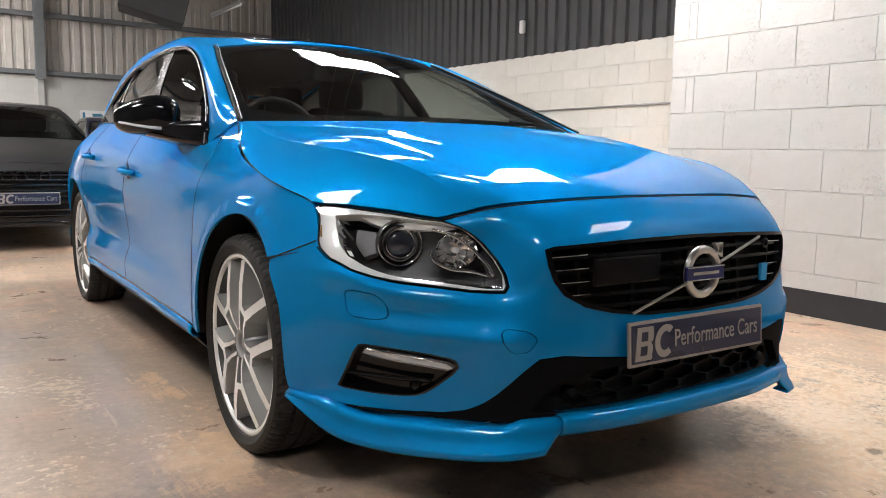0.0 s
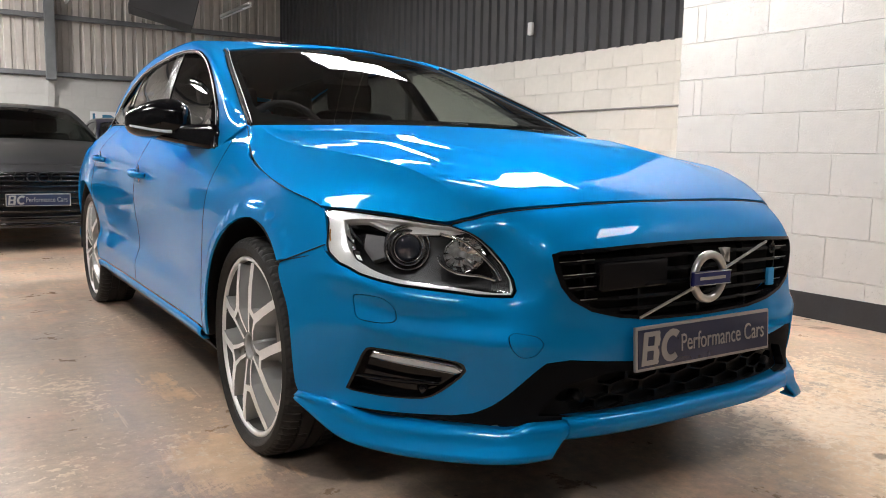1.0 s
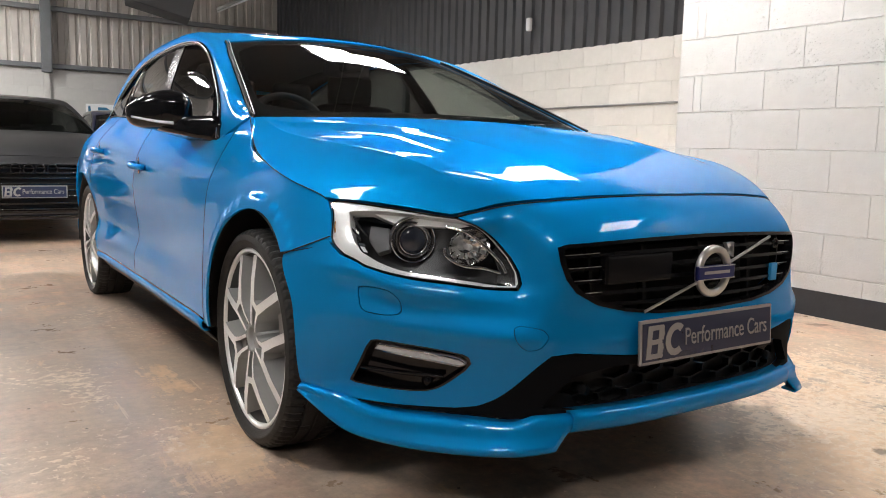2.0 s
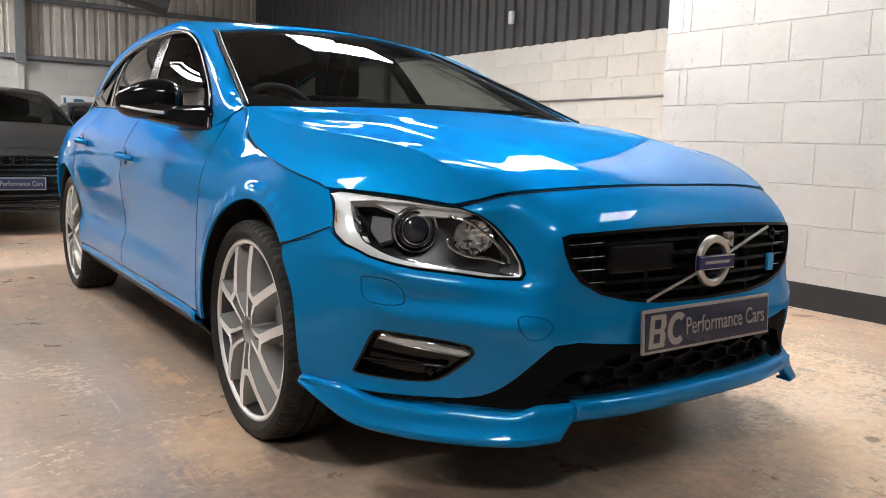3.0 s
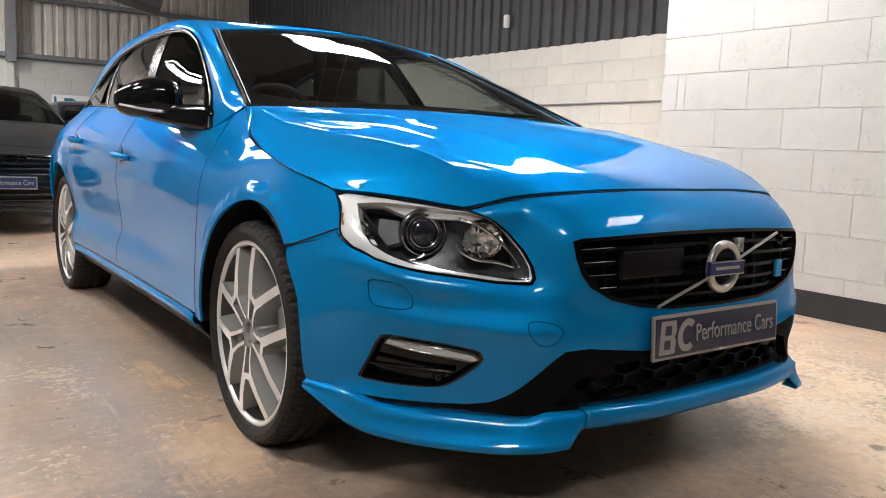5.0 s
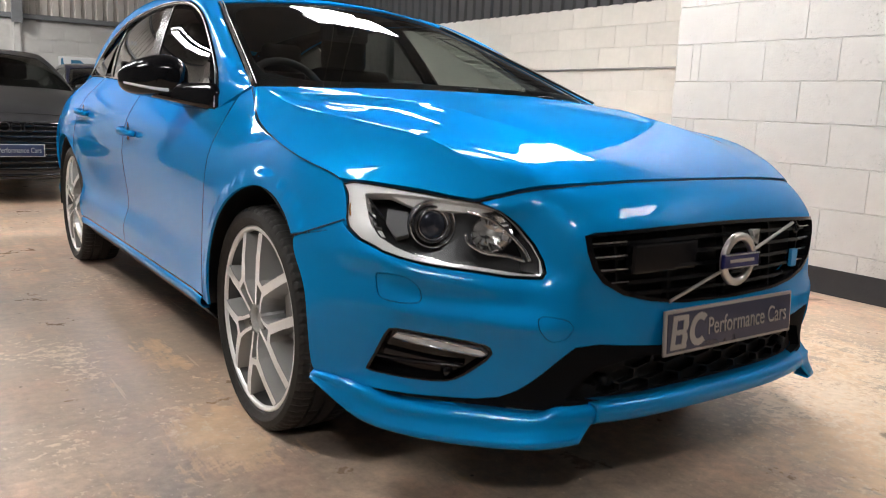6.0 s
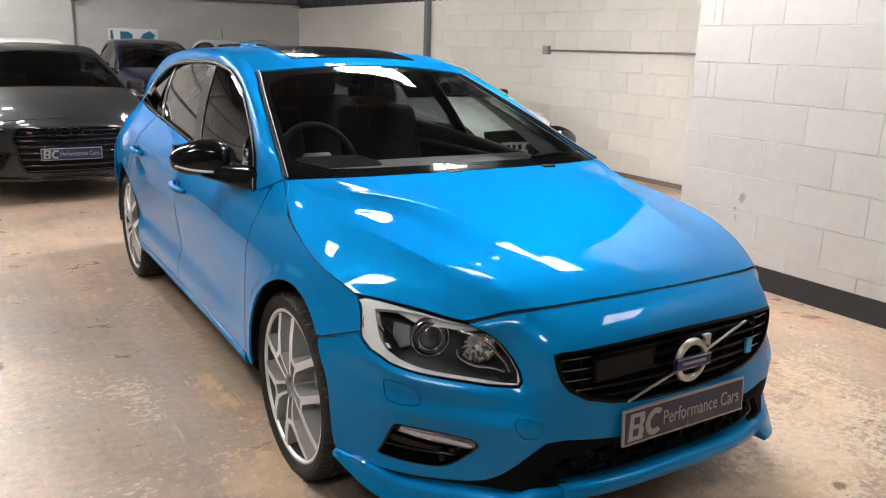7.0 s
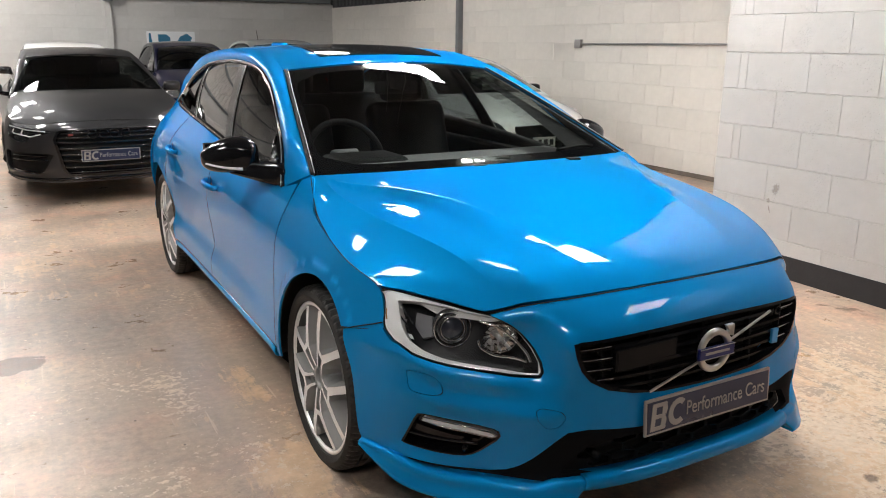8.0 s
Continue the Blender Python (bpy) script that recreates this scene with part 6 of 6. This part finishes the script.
def roof_z(x):
    return 5.6 + 1.4 * (x + 9.3) / 7.8 if x < -1.5 else 7.0 - 2.0 * (x + 1.5) / (XF + 1.8)


# unseen lamps hung on rods: some traced from reflections, others added as fill
LED = glow("led_panel", (1.0, 0.975, 0.95), 62.0)
# lower strengths only balance the light on car, wall and floor
LED_MEDIUM = glow("medium_led_panel", (1.0, 0.975, 0.95), 48.0)
LED_WEAK = glow("weak_led_panel", (1.0, 0.975, 0.95), 25.0)
LED_FAINT = glow("faint_led_panel", (1.0, 0.975, 0.95), 17.0)
LOUVRE = mat("dark_lamp_case", (0.03, 0.03, 0.03), 0.6)
CASE = mat("white_lamp_case", (0.5, 0.5, 0.49), 0.5)


def ceiling_lamp(x, y, z, w, l, light=LED):
    t = thing("ceiling_lamp", "unseen white ribbed panel lamp on rods, one of the traced and fill lamps", "lamp", (x, y, z), "ceiling lamps")
    bm = bmesh.new()
    box(bm, (-w / 2 - .03, -l / 2 - .03, 0), (w / 2 + .03, l / 2 + .03, .07), 0.01)
    part("lamp_case", bm, LOUVRE, t, "dark grey louvred case")
    n = 5
    for k in range(n):
        c = -w / 2 + (k + .5) * w / n
        bm = bmesh.new()
        box(bm, (c - w / n * .41, -l / 2, -.02), (c + w / n * .41, l / 2, -.001), 0.008, 2)
        part("light_strip", bm, light, t, "glowing tube strip")
    for sy in (-1, 1):
        bm = bmesh.new()
        cyl(bm, (0, sy * l * .35, .06), (0, sy * l * .35, roof_z(x) - z), .006, 8)
        part("hanging_rod", bm, GALV, t)
    return t


LAMP_Z = 3.4
# the front left and two rearmost lamps are fill for bumper, floor, back wall
for x, y, z, w, l, *light in ((1.6, .98, LAMP_Z, .9, .85, LED_MEDIUM), (.5, .6, LAMP_Z, .4, .4, LED_WEAK), (1.62, 3.86, LAMP_Z, 1.1, .72), (1.85, -2.35, LAMP_Z, .95, .75, LED_FAINT), (-3.4, -4.0, 4.2, .95, .75, LED_MEDIUM), (-2.7, .6, LAMP_Z, .66, .66), (-1.7, 2.6, LAMP_Z, .24, .28), (-1.75, 4.1, LAMP_Z, .42, .5, LED_MEDIUM), (-1.8, 5.4, LAMP_Z, .4, .5, LED_MEDIUM),
                      (2.4, 8.3, 4.1, .55, .65), (-1.8, 6.4, LAMP_Z, .35, .4), (-1.85, 8.7, LAMP_Z, .35, .4), (-2.7, 7.6, LAMP_Z, .35, .4), (-3.9, 9.2, 3.9, .55, .65), (-3.9, 11.9, 4.5, 1.1, 1.1), (-2.6, 12.4, 4.6, 1.0, 1.0)):
    ceiling_lamp(x, y, z, w, l, *light)

# tube battens not switched on, and a dark heater under the roof
for x, y0, y1, z in ((3.09, 11.24, 12.9, 3.4), (.55, 12.4, 14.0, 3.55)):
    t = thing("tube_batten", "white fluorescent tube batten, switched off, under the roof", "lamp", (x, (y0 + y1) / 2, z), "tube battens")
    L = y1 - y0
    bm = bmesh.new()
    box(bm, (-.03, -L / 2, .02), (.03, L / 2, .07), 0.008)
    part("batten_case", bm, CASE, t)
    part("tube", cyl(bmesh.new(), (0, -L / 2, 0), (0, L / 2, 0), .019, 16), LIGHT_GUIDE, t, "white glass tube", True)
    part("hanging_rod", cyl(bmesh.new(), (0, 0, .06), (0, 0, roof_z(x) - z), .006, 8), GALV, t)
heater = thing("space_heater", "dark grey box heater hung under the roof", "heater", (1.75, 12.0, 3.12))
bm = bmesh.new()
box(bm, (-.53, -.4, .0), (.53, .4, .62), 0.02, 2, m=Euler((0, radians(14), radians(-12))).to_matrix().to_4x4())
part("heater_case", bm, CLAD_DARK, heater)
part("hanging_rod", cyl(bmesh.new(), (0, 0, .6), (0, 0, roof_z(1.75) - 3.12), .012, 8), GALV, heater)


# ---- other parked cars ----
def net(rows):
    """A smooth skin over half cross curves, mirrored about the middle."""
    R = [np.array(r, float) for r in rows]
    last_col = len(R[0]) - 1

    def surf(a, v):
        a, v = np.asarray(a, float), np.asarray(v, float)
        b = np.minimum(np.abs(a), last_col)
        q = np.array([spline(np.concatenate([[r[1] * np.array((-1, 1, 1))], r]), b + 1) for r in R])
        i = np.clip(np.floor(v).astype(int), 0, len(R) - 2)
        f = (v - i)[:, None]
        k = np.arange(len(b))
        Q = np.concatenate([[2 * q[0] - q[1]], q, [2 * q[-1] - q[-2]]])
        p0, p1, p2, p3 = Q[i, k], Q[i + 1, k], Q[i + 2, k], Q[i + 3, k]
        m1, m2 = (p2 - p0) * .45, (p3 - p1) * .45
        p = (2 * f ** 3 - 3 * f ** 2 + 1) * p1 + (f ** 3 - 2 * f ** 2 + f) * m1 + (3 * f ** 2 - 2 * f ** 3) * p2 + (f ** 3 - f ** 2) * m2
        p[:, 0] *= np.where(a < 0, -1, 1)
        return p
    return surf


def warped(surf, kx, ky, kz):
    """A skin of the estate scaled to another car, its front bumper at y = 0."""
    return lambda u, v: (surf(u, v) + np.array((0, .985, 0))) * np.array((kx, ky, kz))


def shell(car, paint, kx, ky, kz, door_glass):
    """Flanks, window frames, roof, windows, tail and wheels of a parked car."""
    def wp(p):
        return (np.asarray(p, float) + np.array((0, .985, 0))) * np.array((kx, ky, kz))
    for s in (1, -1):
        S = warped(flank(s), kx, ky, kz)
        wingp = [(-.428, .768)] + top_edge(-.42, .30, 16, 0.003) + [(.385, .972), (.39, .90), (.375, .60), (.372, .30)] + arch(0, -4.5, 130.0, 16) + [(-.315, .629), (-.497, .672), (-.45, .745)]
        sheet("front_wing", S, wingp, (), 0.06, (1, 1), paint, car, flange=0.02, side=s)
        d1 = [(.397, .90), (.405, .955)] + top_edge(.54, 1.362, 8, 0.006) + [(1.374, .31), (.378, .31), (.381, .60)]
        sheet("front_door", S, d1, (), 0.07, (1, 1), paint, car, flange=0.02, side=s)
        d2 = top_edge(1.368, 2.36, 8, 0.006) + [(2.40, .95), (2.42, .80)] + arch(2.796, 131, 183, 10, .004) + [(2.33, .31), (1.380, .31)]
        sheet("rear_door", S, d2, (), 0.07, (1, 1), paint, car, flange=0.02, side=s)
        q1 = top_edge(2.366, 3.5, 10, 0.004) + [(3.5, .8), (3.45, .34), (3.18, .34)] + arch(2.796, 0, 130, 14) + [(2.426, .80), (2.406, .95)]
        sheet("rear_quarter", S, q1, (), 0.07, (1, 1), paint, car, flange=0.02, side=s)
        sheet("roof_rail", warped(rail(s), kx, ky, kz), [(0, 0), (4, 0), (9, 0), (9, 1), (4, 1), (0, 1)], (), 0.05, (0.27, 0.11), paint, car, flange=0.02, side=-s)
        GS = warped(side_glass(s), kx, ky, kz)
        sheet("side_window", GS, [(.62, .02), (1.345, .02), (1.345, .985), (.83, .985), (.68, .95)], (), 0.08, (1, .42), GLASS, car, flange=0, side=s)
        sheet("side_window", GS, [(1.455, .02), (3.0, .02), (2.9, .985), (1.455, .985)], (), 0.08, (1, .42), door_glass, car, flange=0, side=s)
        sheet("pillar_cover", GS, [(1.345, 0), (1.455, 0), (1.455, 1), (1.345, 1)], (), 0.05, (1, .42), BLACK_GLOSS, car, flange=0.01, side=s, lift=.002)
        bar("window_trim", wp(spline(RAIL_OUT, np.linspace(0, 9, 40)) * np.array((s, 1, 1))), 0.012, BLACK_GLOSS, car, "", 6)
        ys = np.linspace(.40, 2.38, 12)
        bar("sill", wp(np.stack([s * (side_x(ys, np.full(12, .31)) - .01), ys, np.full(12, .27)], -1)), 0.04, BLACK_MATT, car, "", 8)
        us, vs = np.linspace(0, 2 * math.pi, 25)[:-1], np.linspace(0, math.pi, 11)
        P = np.array([[(s * (.955 + .10 * abs(math.cos(u)) ** .6 * math.copysign(1, math.cos(u)) * math.sin(v) ** .6), .80 - .08 * math.cos(v), 1.02 + .062 * abs(math.sin(u)) ** .6 * math.copysign(1, math.sin(u)) * math.sin(v) ** .6) for u in us] for v in vs])
        mr = grid_mesh("door_mirror", wp(P if s < 0 else P[:, ::-1]), BLACK_GLOSS if paint is not GREY_PAINT else paint, car, "", close_u=True)
        bar("mirror_foot", wp([(s * .80, .74, .96), (s * .90, .78, .975)]), .022, BLACK_GLOSS, mr, "", 8)
    sheet("roof_skin", warped(roof, kx, ky, kz), [(4.03, -1), (9, -1), (9, 1), (4.03, 1)], (), 0.08, (0.33, 0.54), paint, car, flange=0.02, side=-1)
    w = sheet("windscreen", warped(screen, kx, ky, kz), [(-1, 0), (1, 0), (1, 1), (-1, 1)], (), 0.07, (0.66, 0.88), GLASS_SHADE if paint is GREY_PAINT else GLASS, car, "", flange=0, side=1)
    w.visible_shadow = False
    sheet("black_border", warped(screen, kx, ky, kz), [(-1, 0), (1, 0), (1, 1), (-1, 1)], [[(-.95, .06), (.95, .06), (.94, .93), (-.94, .93)]], 0.05, (0.66, 0.88), BLACK_GLOSS, w, flange=0, side=1, lift=-.003)
    grid_mesh("tailgate", wp(tail[::2, ::2])[:, ::-1], paint, car)
    grid_mesh("rear_window", wp(tail[17:24, 6:31:3] + np.array((0, .012, .004)))[:, ::-1], door_glass, car)
    bm = bmesh.new()
    box(bm, tuple(wp((-.62, -.80, .20))), tuple(wp((.62, 3.5, .34))), .03)
    box(bm, tuple(wp((-.74, .42, .22))), tuple(wp((.74, 2.34, .5))), .03)
    part("underbody", bm, VOID, car)
    bm = bmesh.new()
    box(bm, tuple(wp((-.68, .40, .6))), tuple(wp((.68, .78, .975))), .05, 3)
    part("dashboard", bm, CABIN, car, "", True)
    bm = bmesh.new()
    for x in (-.37, .37):
        box(bm, tuple(wp((x - .25, 1.55, .5))), tuple(wp((x + .25, 1.72, 1.12))), .05, 3)
        box(bm, tuple(wp((x - .13, 1.66, 1.12))), tuple(wp((x + .13, 1.76, 1.30))), .04, 3)
    box(bm, tuple(wp((-.66, 2.5, .5))), tuple(wp((.66, 2.7, 1.1))), .05, 3)
    part("front_seat", bm, CABIN, car, "", True)
    r = .185 * kx
    c = wp((-.37, .93, .955))
    ring = [tuple(c + np.array((r * math.cos(a), r * math.sin(a) * .42, r * math.sin(a) * .9))) for a in np.linspace(0, 6.283, 25)[:-1]]
    bar("steering_wheel", ring, .016, CABIN, car, "", 8, True)
    for x, y, rz in ((-.80, 0, 180), (.80, 0, 0), (-.80, 2.776, 180), (.80, 2.776, 0)):
        q = wp((x, y, 0))
        v, f = lathe([(.08, .20), (.098, .268 * .93), (.105, .29), (.094, .318), (.05, .325), (-.05, .325), (-.094, .318), (-.1, .28), (-.08, .22)], 48)
        wl = attach("wheel", mesh_of("wheel", v, f), RUBBER, car, "black tyre on dark alloy wheel")
        wl.matrix_local = pose(q[0], q[1], .325, 0, 0, rz)
        v, f = lathe([(.095, .245), (.06, .235), (.05, .12), (.07, .05), (.07, .001)], 20)
        attach("rim", mesh_of("rim", v, f, False), ALLOY_GREY, wl)
        prof = np.linspace(-8, 188, 16)
        P = np.array([[(math.copysign(xx, x), y - .0 + rr * math.cos(radians(k)), .333 + rr * .95 * math.sin(radians(k))) for k in prof] for xx, rr in ((.895, .41), (.60, .415), (.59, .30))])
        grid_mesh("arch_liner", wp(P), VOID, car)


def nose_of(car, paint, kx, ky, kz):
    """A plain front like the estate's: bonnet, bumper, grille, lamps."""
    N = warped(nose, kx, ky, kz)
    sheet("bonnet", N, mirrored(bon), (), 0.06, NOSE_SCALE, paint, car, flange=0.02, side=-1)
    hf = top + lampside + [(6.72, 5.78), (7.0, 6.03), (7.0, 10.0), (6.1, 10.0)] + [(a, v - .02) for a, v in reversed(CHIN)]
    sheet("front_bumper", N, mirrored(hf), [mirrored(GRILLE)], 0.05, NOSE_SCALE, paint, car, flange=0.02, side=-1)
    sheet("grille", N, mirrored(GRILLE), (), 0.05, NOSE_SCALE, BLACK_MATT, car, flange=0, side=-1, lift=-.015)
    sheet("lower_grille", N, mirrored(chin), (), 0.05, NOSE_SCALE, BLACK_MATT, car, flange=0, side=-1, lift=-.006)
    for s in (1, -1):
        sheet("headlamp", N, [(s * a, v) for a, v in LAMP], (), 0.05, NOSE_SCALE, LAMP_BLACK, car, flange=0.01, side=-1, lift=-.004)


GREY_PAINT = mat("mid_grey_paint", (0.034, 0.034, 0.036), 0.46, 0.5, 0.6, spec=0.05)
NAVY_PAINT = mat("deep_blue_paint", (0.004, 0.006, 0.035), 0.35, 0.3, 1.0, spec=0.2)
WHITE_PAINT = mat("white_car_paint", (0.72, 0.72, 0.71), 0.35, 0.0, 1.0, spec=0.3)
SILVER_CAR = mat("silver_car_paint", (0.60, 0.60, 0.59), 0.35, 0.3, 1.0)

BLACK_CHROME = mat('black_chrome', (.22, .22, .225), .15, .9)
# grey saloon
saloon = thing("saloon_car", "dark grey saloon car with black slatted grille and show plate", "car", (-.872, 5.615, 0), "parked cars")
shell(saloon, GREY_PAINT, .97, .955, .943, GLASS)
SAL = [
    [(0, 1.10, .972), (.26, 1.11, .97), (.45, 1.14, .965), (.60, 1.18, .957), (.70, 1.215, .95), (.747, 1.225, .946)],
    [(0, .70, .92), (.26, .71, .917), (.45, .73, .905), (.62, .78, .885), (.75, .87, .86), (.815, .95, .84)],
    [(0, .30, .83), (.26, .31, .825), (.45, .35, .81), (.62, .43, .785), (.76, .56, .765), (.815, .62, .757)],
    [(0, .10, .735), (.26, .11, .73), (.44, .15, .72), (.60, .25, .70), (.76, .44, .705), (.80, .53, .728)],
    [(0, .015, .655), (.26, .025, .655), (.46, .07, .65), (.62, .17, .645), (.79, .39, .65), (.835, .51, .67)],
    [(0, .0, .55), (.26, .01, .55), (.47, .06, .55), (.64, .15, .545), (.81, .36, .55), (.872, .60, .58)],
    [(0, -.005, .42), (.26, .005, .42), (.47, .06, .42), (.65, .15, .42), (.82, .36, .42), (.885, .57, .43)],
    [(0, .0, .28), (.26, .01, .28), (.47, .06, .28), (.66, .14, .28), (.82, .34, .29), (.885, .53, .30)],
    [(0, .03, .165), (.26, .035, .165), (.47, .08, .165), (.65, .17, .17), (.80, .36, .18), (.865, .52, .20)],
]
SN = net(SAL)
SS = (.16, .13)
sb = [(0, .03), (4.8, .03), (4.97, .2), (4.97, 2.9), (4.4, 2.96), (3.2, 2.97), (0, 2.97)]
sheet("bonnet", SN, mirrored(sb), (), 0.04, SS, GREY_PAINT, saloon, flange=0.02, side=-1)
sg = [(0, 3.90), (1.7, 3.94), (1.9, 4.06), (2.08, 4.75), (2.06, 4.95), (1.78, 6.9), (1.64, 7.28), (1.46, 7.42), (0, 7.46)]
sl = [(2.12, 4.02), (2.6, 3.78), (3.4, 3.60), (4.2, 3.48), (4.9, 3.42), (4.88, 4.1), (4.5, 4.75), (3.7, 5.02), (3.35, 5.0), (3.3, 4.72), (2.7, 4.42)]
si = [(2.12, 5.95), (2.35, 5.85), (4.6, 5.72), (4.78, 5.9), (4.8, 6.95), (4.6, 7.15), (2.85, 7.28), (2.62, 7.1)]
hb = [(0, 3.02), (3.2, 3.02), (4.4, 3.02), (5.0, 3.1), (5.0, 8.0), (0, 8.0)]
sheet("front_bumper", SN, mirrored(hb), [mirrored(sg), sl, flipped(sl), si, flipped(si)], 0.04, SS, GREY_PAINT, saloon, flange=0.02, side=-1)
gr = sheet("grille", SN, mirrored(sg), [inset(mirrored(sg), .02, SS)], 0.03, SS, BLACK_GLOSS, saloon, "gloss black framed grille", flange=0.04, side=-1, lift=.004)
sheet("grille_backing", SN, mirrored(sg), (), 0.05, SS, VOID, gr, flange=0, side=-1, lift=-.05)
for k, v in enumerate(np.linspace(4.3, 7.2, 8)):
    w = along([3.9, 4.75, 6.9, 7.4], [1.82, 1.98, 1.7, 1.45], v)
    sheet("slat", SN, [(-w, v - .05), (w, v - .05), (w, v + .05), (-w, v + .05)], (), 0.05, SS, BLACK_GLOSS, gr, flange=0.03, side=-1, lift=-.008)
    q = SN(np.linspace(-w, w, 20), np.full(20, v - .06))
    bar("slat_edge", q + np.array((0, .008, 0)), .0016, BLACK_CHROME, gr, "thin bright slat edge", 6)
for k in range(4):
    c = SN(np.array([(k - 1.5) * .37]), np.array([4.36]))[0]
    bar("badge_ring", [(c[0] + .042 * math.cos(a), c[1] - .02, c[2] + .042 * math.sin(a)) for a in np.linspace(0, 6.283, 25)[:-1]], .0065, BLACK_GLOSS, gr, "gloss black ring", 8, True)
c = SN(np.array([-1.35]), np.array([4.42]))[0]
bm = bmesh.new()
box(bm, (c[0] - .02, c[1] - .012, c[2] - .009), (c[0] + .02, c[1], c[2] + .009), .003)
part("small_badge", bm, mat("red_badge", (.25, .04, .035), .4), gr, "small red badge")
for s in (1, -1):
    F = [(s * a, v) for a, v in sl]
    lm = sheet("headlamp", SN, F, (), 0.04, SS, LENS, saloon, "clear angular LED headlamp", flange=0, side=-1, lift=.001)
    sheet("bowl", SN, F, (), 0.05, SS, LAMP_BLACK, lm, flange=0, side=-1, lift=-.04)
    for pts in ([(2.5, 4.05), (3.4, 3.88), (4.7, 3.75)], [(2.7, 4.3), (3.2, 4.55), (4.0, 4.35)], [(3.55, 3.95), (3.6, 4.45)], [(4.0, 3.9), (4.1, 4.3)]):
        q = SN(s * np.array([p[0] for p in pts]), np.array([p[1] for p in pts]))
        bar("light_guide", q + np.array((0, .012, 0)), .006, LAMP_CHROME, lm, "", 6)
    F = [(s * a, v) for a, v in si]
    ik = sheet("air_intake", SN, F, (), 0.05, SS, BLACK_MATT, saloon, "black side air intake", flange=0, side=-1, lift=-.035)
    for v in (6.0, 6.3):
        q = SN(s * np.linspace(2.4, 4.0, 8), np.full(8, v))
        bar("intake_bar", q + np.array((0, .015, 0)), .008, BLACK_GLOSS, ik, "", 6)
q = SN(np.linspace(-5, 5, 40), np.full(40, 7.7))
bar("splitter_edge", q, .014, BLACK_GLOSS, saloon, "", 8)
spl = thing("show_plate", "", "", (0, 0, 0))
for k in ("label", "category"):
    if k in spl:
        del spl[k]
spl.parent = saloon
show_plate(Matrix.Translation((0, -.018, .417)), spl)

saloon.matrix_world = pose(-.908, 5.291, .06) @ Matrix.Diagonal((.96, .96, .96, 1))
for ob in list(saloon.children):
    if ob.name.startswith("wheel"):
        ob.matrix_local = Matrix.Translation((0, 0, -.056)) @ ob.matrix_local

# white saloon beside the estate, deep blue hatch, white and silver cars farther back
for name, label, paint, x, y, kx, ky, kz, gl in (
        ("coupe_car", "white car with black grille parked beside the wall", WHITE_PAINT, 3.42, 4.35, .96, .93, .90, GLASS),
        ("hatchback_car", "deep blue hatchback car with dark windows", NAVY_PAINT, 1.28, 10.35, .88, .86, .99, GLASS_DARK),
        ("family_car", "white car parked behind the grey saloon", WHITE_PAINT, -.66, 10.5, .99, .9, .97, GLASS_DARK),
        ("tall_car", "silver car with roof aerial near the back wall", SILVER_CAR, 3.0, 10.2, .98, .9, 1.025, GLASS_DARK)):
    c = thing(name, label, "car", (x, y, 0), "parked cars")
    shell(c, paint, kx, ky, kz, gl)
    nose_of(c, paint, kx, ky, kz)
    bm = bmesh.new()
    box(bm, (-.26, -.03, .40), (.26, -.012, .51), .002)
    pl = part("number_plate", bm, mat("plate_white", (.6, .6, .58), .4), c, "white plate with plain dark bars")
    bm = bmesh.new()
    for k in range(6):
        xx = -.20 + k * .075 + (.03 if k > 2 else 0)
        box(bm, (xx, -.033, .425), (xx + .045, -.029, .485))
    part("plate_bar", bm, BLACK_MATT, pl)
    if name == "tall_car":
        part("roof_aerial", cyl(bmesh.new(), (.0, 3.5, 1.46), (-.0, 3.62, 1.68), .006, 8), BLACK_MATT, c)
